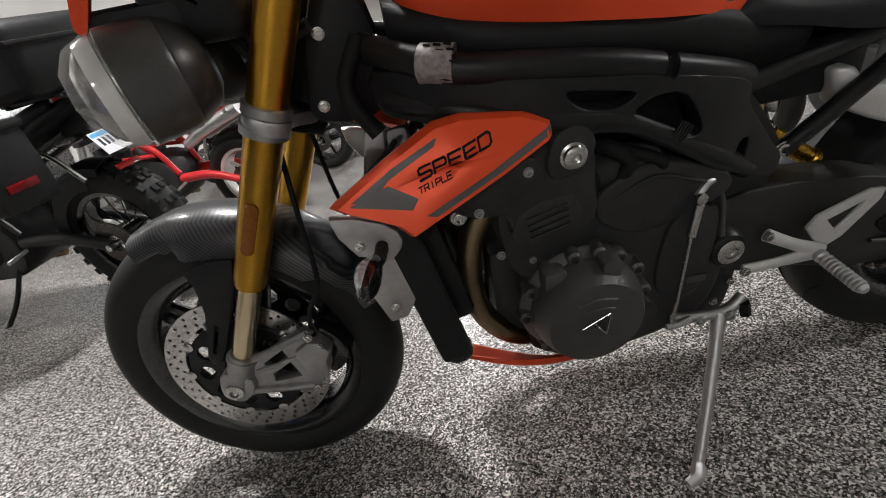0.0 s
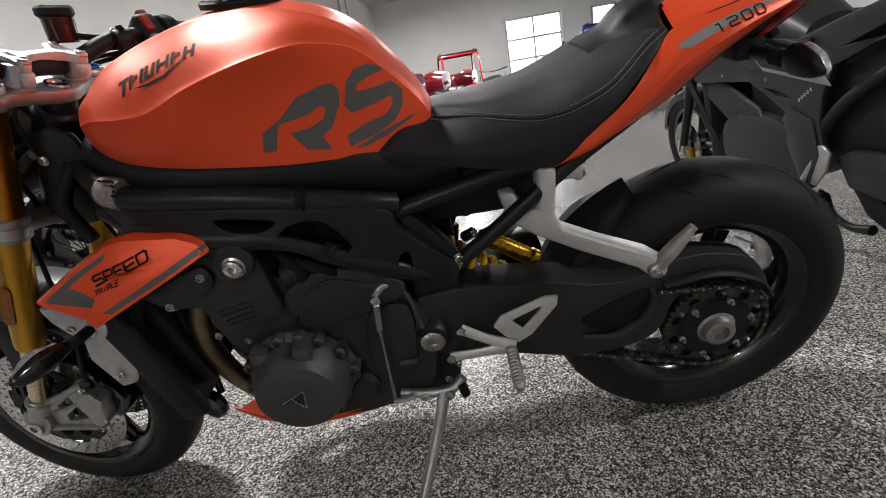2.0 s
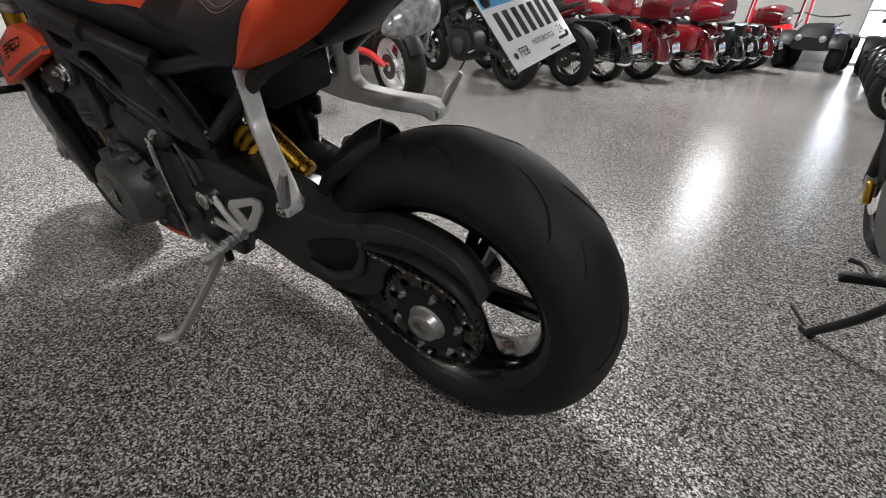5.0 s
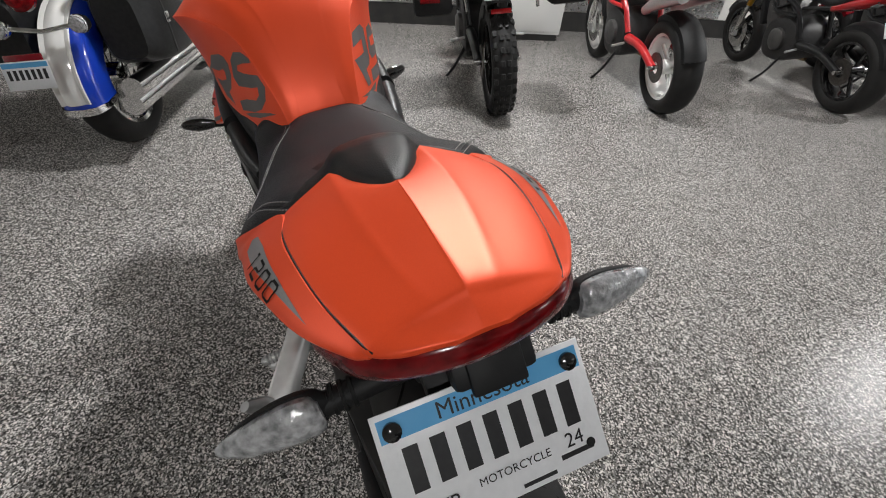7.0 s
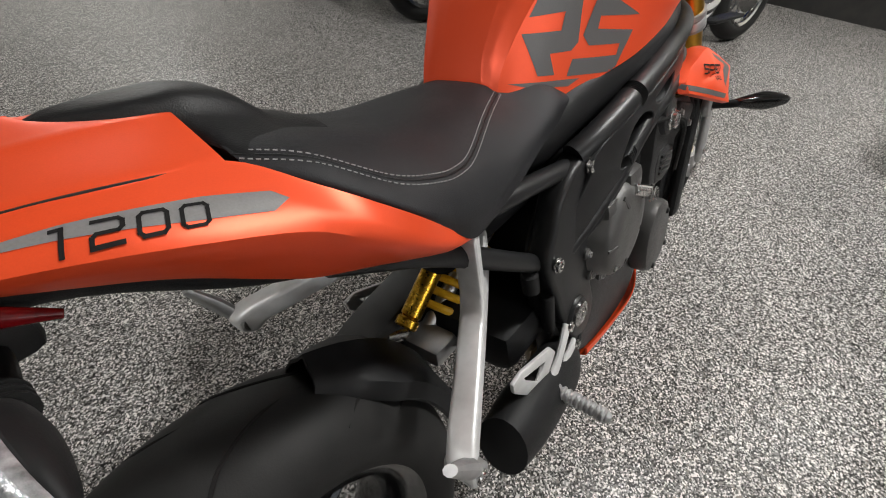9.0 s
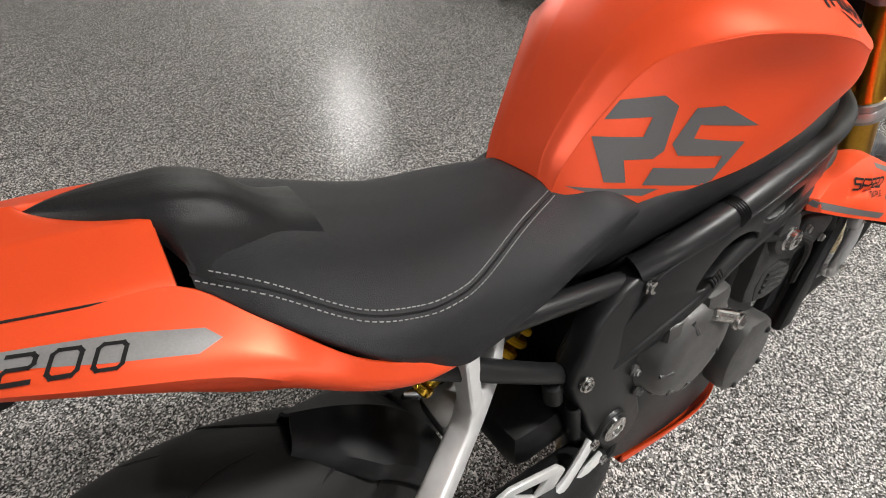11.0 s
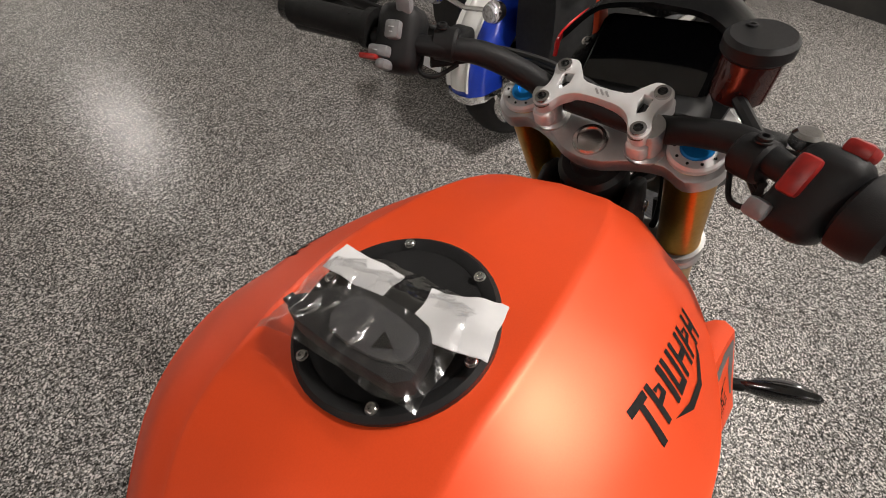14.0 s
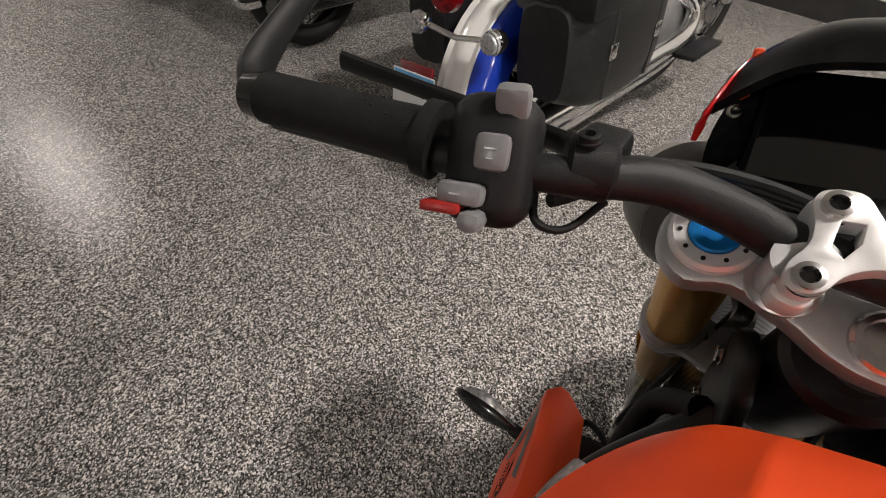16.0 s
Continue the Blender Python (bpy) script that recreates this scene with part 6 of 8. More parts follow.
# fender
fen = []
for i in range(19):
    a = radians(53 + i * 5.2)
    r = .316
    ring = []
    for y, dr in ((-.074, -.062), (-.070, -.028), (-.050, -.004), (-.02, .006), (.02, .006), (.050, -.004), (.070, -.028), (.074, -.062)):
        k = 1.0 if 3 < i < 16 else .75
        ring.append((FA.x - (r + dr * (1 if 2 < i < 14 else .6)) * math.cos(a + .22), y * k, FA.z + (r + dr * (1 if 2 < i < 14 else .6)) * math.sin(a + .22)))
    fen.append(ring + [(FA.x + (p[0] - FA.x) * .985, p[1] * .96, FA.z + (p[2] - FA.z) * .985) for p in ring[::-1]])
steered("front_fender", loft(fen), CARBON, "carbon-weave front fender")
# twin headlights and dash
DM = Matrix.Translation((-1.322, .004, .955)) @ Matrix.Rotation(radians(-6), 4, "Z")


def dash_part(name, g, material, label="", parent=None):
    return part(name, moved(g, DM), material, parent or bike, label)


# the right pod's shade is put into its colours: darker band and guide
for s in (-1, 1):
    po = Vector((-.004, -.050, .010)) if s < 0 else Vector((0, 0, 0))
    hl = dash_part("headlight", lathe([(.030, .085), (.050, .075), (.064, .050), (.066, .044), (.0665, .044), (.0675, .0), (.068, -.018)], po + Vector((-.030, s * .071, -.105)), (1, -s * .58, .10), 36), PODGREY, "dark grey round headlight pod")
    LO, LD = po + Vector((-.044, s * .079, -.1065)), (-1, s * .58, -.10)
    dash_part("pod_band", lathe([(.0668, -.058), (.0700, -.052), (.0715, -.010), (.0715, .004), (.068, .006)], LO, LD, 36), PODBAND if s < 0 else PODGREY, "lighter grey band round the pod" if s < 0 else "", hl)
    dash_part("reflector", lathe([(.066, 0), (.064, .018), (.054, .037), (.038, .048), (.020, .042), (.0005, .036)], LO, LD, 11), DIMREF, "faceted bright reflector", hl)
    dash_part("light_guide", lathe([(.0655, .010), (.0665, .016), (.0630, .030), (.0610, .030), (.0640, .014)], LO, LD, 36, closed=True), WHITEP if s < 0 else DIMREF, "", hl)
    dash_part("lens", lathe([(.069, 0), (.0685, .018), (.060, .042), (.040, .058), (.0005, .065)], LO, LD, 36), LENSGLASS, "clear bulged lens", hl)
    dash_part("cowl_side", prism(rounded([(-.034, .088), (-.056, .074), (-.070, .040), (-.084, .006), (-.095, -.022), (-.090, -.032), (-.080, -.031), (-.066, -.009), (-.054, .008), (-.038, .011), (-.014, .009), (-.003, .017), (-.002, .025), (-.030, .036), (-.030, .060)], 2), s * (.097 if s < 0 else .078), s * (.106 if s < 0 else .087), .003), ORANGE, "orange headlight cowl side")
dash_part("flyscreen", shell([(-.155, [(0, .045), (.03, .043), (.05, .035)]), (-.10, [(0, .096), (.05, .090), (.085, .064)]), (-.03, [(0, .119), (.06, .111), (.108, .078)]), (.035, [(0, .112), (.07, .102), (.122, .060)])]), HOODB, "gloss black flyscreen hood")
for s in (-1, 1):
    dash_part("hood_edge", tube([(.042, s * .127, .030), (.034, s * .121, .060), (-.03, s * .106, .078), (-.10, s * .084, .068)], [.003, .0046, .0024, .0010], 8, 6, sx=.5, up=(0, 0, 1)), REDP, "dark red edge of the hood")
dash_part("cockpit_tray", box((-.03, 0, -.035), (.14, .21, .05), .015), BLACKM)
dash_part("headlight_mount", box((.045, 0, -.028), (.13, .20, .08), .022, seg=3), BLACKM)
DS = Matrix.Translation((.010, 0, .030)) @ Matrix.Rotation(radians(38), 4, "Y")
disp = dash_part("display", moved(box((0, 0, 0), (.125, .175, .018), .012), DS), HOODB, "dark display in a black surround")
dash_part("display_glass", moved(box((0, 0, .0085), (.112, .160, .004), .0015), DS), SCREEN, "", disp)
for s in (-1, 1):
    dash_part("dash_wing", panel([[(-.06, s * .080, .062), (-.05, s * .100, .050), (-.045, s * .112, .038)], [(.0, s * .084, .032), (.01, s * .102, .022), (.012, s * .118, .014)], [(.055, s * .080, -.015), (.060, s * .096, -.020), (.06, s * .110, -.022)]]), HOODB)
    dash_part("dash_screw", bolt((-.012, s * .104, .036), (.5, 0, .85), .006, .004), STEEL)
    dash_part("light_bracket", tube([(.07, s * .05, -.10), (.12, s * .04, -.09), (.17, s * .05, -.07)], .010, 8), BLACKP)
dash_part("wiring", join(*[tube([(.06, -.06 + i * .03, -.06), (.10, -.08 + i * .04, -.12), (.09, -.05 + i * .03, -.19), (.14, -.03 + i * .02, -.22)], .005, 7, 6) for i in range(5)]), RUBBER)
for s in (-1, 1):
    part("radiator_hose", tube([(-1.10, s * .12, .74), (-1.13, s * .10, .80), (-1.10, s * .07, .86)], .012, 10, 6), RUBBER, bike)
    part("headstock_cover", prism(rounded([(-1.150, .915), (-1.085, .905), (-1.075, .80), (-1.10, .750), (-1.180, .755), (-1.190, .80)], 2), s * .046, s * .062, .006), BLACKM, bike)
    for x, z in ((-1.150, .872), (-1.170, .778)):
        part("fastener", bolt((x, s * .063, z), (0, s, 0), .007, .005), STEEL, bike)

# ---- fuel cap ----
capn = Vector((.10, 0, .995))
cap0 = Vector((-.758, .005, 1.0432))
fc = part("fuel_cap", lathe([(.064, -.004), (.065, .004), (.062, .007), (.056, .006), (.054, .004), (.030, .004), (.028, .007), (.0005, .008)], cap0, capn, 48), BLACKM, bike, "round black fuel cap ring with screws")
for i in range(6):
    a = i * math.pi / 3 - .08
    part("screw", bolt(cap0 + basis(capn) @ Vector((.0575 * math.cos(a), .0575 * math.sin(a), .006)), capn, .0031, .003), STEEL, fc)
part("cap_flap", prism(rounded([(-.035, -.02), (-.03, .02), (.0, .028), (.03, .02), (.035, -.02)], 3), 0, .006, .002, Matrix.Translation(cap0 + capn * .007) @ basis(capn).to_4x4() @ Matrix.Rotation(radians(90), 4, "X") @ Matrix.Rotation(radians(0), 4, "Y")), BLACKM, fc)

# ================= the key in its bag on the fuel cap =================
KM = LEAN @ Matrix.Translation((-.735, .008, 1.0515))
key = thing("key_fob_in_bag", KM, "black key fob in a clear plastic bag with white paper slips", "key fob")


def lying(points, z0, z1, bevel):
    """A flat shape (x, y) lying on the cap, from z0 to z1."""
    return moved(prism(rounded([(a, -b) for a, b in points], 2), z0, z1, bevel, seg=2), Matrix.Rotation(radians(90), 4, "X"))


part("fob", lying([(.006, -.056), (-.004, -.046), (-.021, -.025), (-.020, .020), (-.012, .035), (.006, .041), (.022, .034), (.017, -.040)], .001, .017, .005), SEATV, key, "black remote fob")
part("fob_panel", lying([(-.004, -.022), (-.014, -.014), (-.014, .002), (-.008, .030), (.001, .034), (.009, .034), (.015, .020), (.013, -.016)], .016, .0195, .0012), FOBGREY, key, "dark grey button panel")
part("fob_button", moved(prism([(.000, -.014), (.0115, -.014), (.0065, -.025)], .0195, .0202, 0), Matrix.Rotation(radians(90), 4, "X")), BLACKG, key)
part("key_blade", box((.004, -.058, .006), (.008, .018, .004), .0015, Matrix.Rotation(radians(-14), 4, "Z")), BLACKG, key)


def crumpled(lx, ly, nx, ny, amp, z0, seed):
    V, F = [], []
    for i in range(nx + 1):
        for j in range(ny + 1):
            x, y = (i / nx - .5) * lx, (j / ny - .5) * ly
            n = .9 - 2.2 * abs(noise.noise(Vector((x * 34 + seed, y * 34, seed)))) - .8 * abs(noise.noise(Vector((x * 80, y * 80 + seed, 2.0))))
            edge = min(i, nx - i, j, ny - j) / 4.0
            V.append(Vector((x, y, z0 * min(1.0, edge) + amp * n)))
    for i in range(nx):
        for j in range(ny):
            a = i * (ny + 1) + j
            F.append([a, a + 1, a + ny + 2, a + ny + 1])
    return V, F


def thicken(g, t):
    V, F = g
    n = len(V)
    return V + [v - Vector((0, 0, t)) for v in V], F + [[i + n for i in f[::-1]] for f in F]


def bag_film(lx, ly, nx, ny, seed):
    V, F = crumpled(lx, ly, nx, ny, .0034, 0, seed)
    out = []
    for v in V:
        x, y = v.x - .010 + .010 * noise.noise(Vector((v.y * 20, seed, 0))), v.y - .004 + .008 * noise.noise(Vector((v.x * 24, 1.0, seed)))
        d = max(abs(x) - .020, abs(y) - .040, 0)
        out.append(Vector((x, y, v.z + .004 + .018 * math.exp(-(d / .020) ** 2))))
    return out, F


part("bag", thicken(bag_film(.078, .114, 48, 72, 3.1), .0004), BAG, key, "crumpled clear plastic bag")
part("paper_slip", moved(thicken(crumpled(.022, .052, 6, 12, .002, .0, 7.0), .0006), Matrix.Translation((-.034, -.034, .0115)) @ Matrix.Rotation(radians(-5), 4, "Z")), PAPER, key, "white paper slip")
part("paper_slip", moved(thicken(crumpled(.036, .047, 9, 12, .004, .0, 4.0), .0006), Matrix.Translation((-.029, .040, .0115)) @ Matrix.Rotation(radians(10), 4, "Z")), PAPER, key, "white paper slip")



# ================= the other parked machines =================
def parked(name, pos, h, label, lean=9.0, group="", category="motorcycle"):
    """An empty at the rear tyre's contact; the machine's nose points along h."""
    m = Matrix.Translation((pos[0], pos[1], .002)) @ Matrix.Rotation(math.atan2(-h[1], -h[0]), 4, "Z") @ Matrix.Rotation(radians(lean), 4, "X")
    return thing(name, m, label, category, group)


def simple_wheel(T, c, R, rho, w, rim_mat, spokes=5, disc=0, knob=False):
    ax = (0, 1, 0)
    t = part("tyre", lathe(tyre_geo(R, rho, w), c, ax, 44, closed=True), TYRE, T)
    if knob:
        gs = []
        for i in range(30):
            a = i * 2 * math.pi / 30
            for y in (-.055, -.018, .018, .055):
                aa = a + (.1 if abs(y) > .03 else 0)
                r = R - .003 - (.018 if abs(y) > .03 else 0)
                gs.append(box((c[0] + r * math.cos(aa), y, c[2] + r * math.sin(aa)), (.022, .026, .034), .003, Matrix.Rotation(-aa, 4, "Y"), 1))
        tagged(part("tread", join(*gs), TYRE, t), kind="stuff")
    b = R - w
    part("rim", lathe([(b + .010, -rho * .8), (b - .004, -rho * .7), (b - .018, 0), (b - .004, rho * .7), (b + .010, rho * .8), (b - .020, rho * .7), (b - .034, 0), (b - .020, -rho * .7)], c, ax, 40, closed=True), rim_mat, T)
    part("hub", lathe([(.02, -.06), (.05, -.05), (.05, .05), (.02, .06)], c, ax, 20), rim_mat, T)
    for i in range(spokes):
        a = 2 * math.pi * i / spokes
        d = Vector((math.cos(a), 0, math.sin(a)))
        part("spoke", tube([Vector(c) + d * .035, Vector(c) + d * (b - .02)], [.016 if spokes < 9 else .003, .012 if spokes < 9 else .003], 6, smooth=False), rim_mat, T)
    if disc:
        for y in (-disc, disc):
            part("brake_disc", lathe([(.075, -.003), (.145, -.003), (.145, .003), (.075, .003)], (c[0], y, c[2]), ax, 32, closed=True), STEEL, T)


def arc_fender(c, R, w, a0, a1, drop, n=16):
    rings = []
    for i in range(n + 1):
        a = radians(a0 + (a1 - a0) * i / n)
        ring = []
        for k, dr in ((-1, -drop), (-.95, -drop * .35), (-.65, -.008), (-.25, .004), (.25, .004), (.65, -.008), (.95, -drop * .35), (1, -drop)):
            ring.append((c[0] + (R + dr) * math.cos(a), w * k, c[2] + (R + dr) * math.sin(a)))
        rings.append(ring + [(c[0] + (p[0] - c[0]) * .985, p[1] * .95, c[2] + (p[2] - c[2]) * .985) for p in ring[::-1]])
    return loft(rings)


def front_end(T, wb, fr, top, rake, mt, half=.10, bar_w=.38, bar_rise=.10, bar_back=.14, light=.08, light_mat=CHROME, mirrors=True, ext=0.0):
    ax = Vector((-wb, 0, fr))
    up = Vector((math.sin(rake), 0, math.cos(rake)))
    L = (top - fr) / math.cos(rake)
    for s in (-1, 1):
        o = Vector((0, s * half, 0))
        part("fork_tube", cyl(ax + o + up * L * .42, ax + o + up * L, .027, n=14), mt, T)
        part("fork_slider", cyl(ax + o - up * .02, ax + o + up * L * .45, .022, n=14), STEEL if mt is not BLACKP else BLACKP, T)
        part("fork_foot", box(ax + o, (.06, .04, .08), .012), ALUCAST, T)
    tp = ax + up * L
    part("yoke", join(box(tp, (.08, half * 2 + .06, .03), .008), box(tp - up * .18, (.08, half * 2 + .06, .04), .008)), BLACKP, T)
    part("handlebar", tube([tp + Vector((bar_back, -bar_w, bar_rise * .9)), tp + Vector((bar_back * .5, -bar_w * .6, bar_rise)), tp + Vector((.0, -.09, .04)), tp + Vector((0, .09, .04)), tp + Vector((bar_back * .5, bar_w * .6, bar_rise)), tp + Vector((bar_back, bar_w, bar_rise * .9))], .012, 10), BLACKP, T)
    for s in (-1, 1):
        part("grip", cyl(tp + Vector((bar_back, s * bar_w, bar_rise * .9)), tp + Vector((bar_back * .68, s * bar_w * .72, bar_rise * .97)), .017, n=12, ch=.003), RUBBER, T)
        part("lever", tube([tp + Vector((bar_back * .55 - .02, s * bar_w * .62, bar_rise)), tp + Vector((bar_back - .06, s * bar_w * .95, bar_rise * .85))], .006, 6), ALU, T)
        if mirrors:
            part("mirror_stem", tube([tp + Vector((bar_back * .5, s * bar_w * .6, bar_rise)), tp + Vector((bar_back * .4, s * bar_w * .68, bar_rise + .10)), tp + Vector((bar_back * .5, s * bar_w * .75, bar_rise + .16))], .006, 6), BLACKP, T)
            part("mirror", lathe([(.03, -.012), (.05, -.008), (.055, .0), (.053, .006), (.0005, .006)], tp + Vector((bar_back * .5, s * bar_w * .8, bar_rise + .17)), (1, 0, .1), 18), BLACKG, T)
    if light:
        part("headlight", lathe([(.02, .10), (light * .7, .08), (light, .02), (light, -.02), (light * .93, -.035), (.0005, -.05)], tp + Vector((-.10, 0, -.09)), (1, 0, 0), 24), light_mat, T)
    return tp


def rear_plate(T, p, tilt=20.0, light=True, w=.14, lens=REDLENS):
    m = Matrix.Translation(p) @ Matrix.Rotation(radians(-tilt), 4, "Y") @ Matrix(((0, 0, 1), (1, 0, 0), (0, 1, 0))).to_4x4()
    part("plate_holder", moved(box((0, .02, -.012), (.10, .16, .016), .004), m), BLACKM, T)
    license_plate(m, T, False)
    if light:
        part("tail_light", moved(box((0, .12, .0), (w, .045, .05), .015), m), lens, T)


def standard(name, pos, h, label, tank=BLACKP, frame=BLACKP, rim=BLACKG, wb=1.44, rr=.32, fr=.30, rw=.09, seat_z=.80, pipe=ALU, spokes=5, high_pipe=False, knob=False, lean=9.0, fork=GOLD, red_trim=None, group="parked row"):
    T = parked(name, pos, h, label, lean, group)
    rc, fc_ = (0, 0, rr), (-wb, 0, fr)
    simple_wheel(T, rc, rr, rw, rr * .32, rim, spokes, 0, knob)
    simple_wheel(T, fc_, fr, .062, fr * .28, rim, spokes, .065)
    front_end(T, wb, fr, .93, radians(24), fork)
    part("swingarm", join(tube([(-.50, -.11, .40), (-.25, -.12, .40), (0, -.12, rr)], [.035, .03, .026], 10), tube([(-.50, .11, .40), (-.25, .12, .40), (0, .12, rr)], [.035, .03, .026], 10)), frame if red_trim is None else red_trim, T)
    part("sprocket", lathe([(.04, -.004), (.10, -.004), (.10, .004), (.04, .004)], (0, -.10, rr), (0, 1, 0), 28, closed=True), CHAINM, T)
    part("axle", cyl((0, -.15, rr), (0, .15, rr), .016, n=10), STEEL, T)
    part("crankcase", prism(rounded([(-.90, .50), (-.72, .58), (-.55, .52), (-.52, .34), (-.62, .24), (-.85, .23), (-.93, .34)], 3), -.15, .15, .02), ENGDARK, T)
    part("cylinder", prism(rounded([(-1.0, .66), (-.86, .76), (-.74, .62), (-.80, .48), (-.93, .45)], 3), -.14, .14, .015), ENGINE, T)
    part("clutch_cover", lathe([(.10, 0), (.10, .03), (.08, .045), (.0005, .05)], (-.70, .15, .40), (0, 1, 0), 28), ENGINE, T)
    part("alternator_cover", lathe([(.09, 0), (.09, .03), (.07, .045), (.0005, .05)], (-.72, -.15, .40), (0, -1, 0), 28), ENGINE, T)
    part("radiator", box((-1.05, 0, .58), (.04, .30, .26), .01, Matrix.Rotation(radians(-18), 4, "Y")), BLACKM, T)
    for s in (-1, 1):
        part("frame_tube", tube([(-1.10, s * .06, .84), (-.92, s * .15, .76), (-.62, s * .14, .66), (-.50, s * .12, .44)], .020, 8), frame, T)
        part("frame_tube", tube([(-1.08, s * .06, .74), (-.86, s * .16, .62), (-.60, s * .14, .60)], .016, 8), frame, T)
        part("frame_brace", tube([(-.92, s * .15, .76), (-.84, s * .16, .63), (-.70, s * .15, .69), (-.62, s * .14, .62)], .012, 8, 1, smooth=False), frame, T)
        part("subframe_tube", tube([(-.60, s * .11, .66), (-.30, s * .10, .72), (.05, s * .07, .82)], .014, 8), frame, T)
        part("peg", tube([(-.45, s * .16, .38), (-.44, s * .26, .37)], .010, 8), ALUCAST, T)
        part("indicator", tube([(.08, s * .07, .80), (.09, s * .12, .80), (.10, s * .17, .80)], [.008, .016, .006], 8), SMOKEL, T)
    part("fuel_tank", body([(-1.05, [(0, .90), (.05, .89), (.08, .85), (.06, .82)]), (-.95, [(0, .98), (.09, .96), (.15, .89), (.12, .82)]), (-.80, [(0, 1.02), (.10, 1.0), (.175, .92), (.14, .80)]), (-.65, [(0, .98), (.09, .96), (.14, .88), (.12, .78)]), (-.52, [(0, .84), (.06, .83), (.09, .80), (.08, .77)])], 4, 4), tank, T)
    part("seat", body([(-.56, [(0, seat_z), (.07, seat_z), (.11, seat_z - .04), (.09, seat_z - .07)]), (-.30, [(0, seat_z + .01), (.10, seat_z), (.14, seat_z - .04), (.11, seat_z - .08)]), (-.10, [(0, seat_z + .08), (.09, seat_z + .07), (.12, seat_z + .03), (.09, seat_z)]), (.06, [(0, seat_z + .11), (.06, seat_z + .10), (.08, seat_z + .07), (.06, seat_z + .05)])], 4, 4), SEATV, T)
    part("tail_unit", body([(-.30, [(0, seat_z - .05), (.11, seat_z - .06), (.12, seat_z - .10), (.07, seat_z - .12)]), (-.05, [(0, seat_z + .04), (.10, seat_z + .03), (.11, seat_z - .02), (.06, seat_z - .05)]), (.16, [(0, seat_z + .11), (.04, seat_z + .10), (.05, seat_z + .07), (.03, seat_z + .05)])], 4, 4), tank if red_trim is None else REDP, T)
    part("rear_fender", arc_fender(rc, rr + .025, .075, 75 if knob else 20, 135 if knob else 120, .05), BLACKM, T)
    part("front_fender", moved(arc_fender((0, 0, 0), fr + .018, .062, 50, 150, .05), Matrix.Translation(fc_)), tank, T)
    if name == "naked_motorcycle":
        rear_plate(T, Vector((.20, 0, .66)), 25)
    if high_pipe:
        for s in (-.6, 1):
            part("silencer", tube([(-.35, s * .13, .62), (-.15, s * .16, .70), (.18, s * .17, .80)], [.035, .045, .048], 16), pipe, T)
    elif not knob:
        part("silencer", tube([(-.55, .14, .30), (-.35, .17, .36), (-.02, .19, .44)], [.03, .05, .05], 16), pipe, T)
    part("header_pipe", tube([(-.97, -.05, .60), (-1.02, -.05, .45), (-.92, -.04, .27), (-.60, .08, .24)], .022, 10), HEADERS, T)
    part("side_stand", tube([(-.62, -.14, .28), (-.66, -.22, .14), (-.72, -.30, .03)], .011, 8), BLACKP, T)
    return T


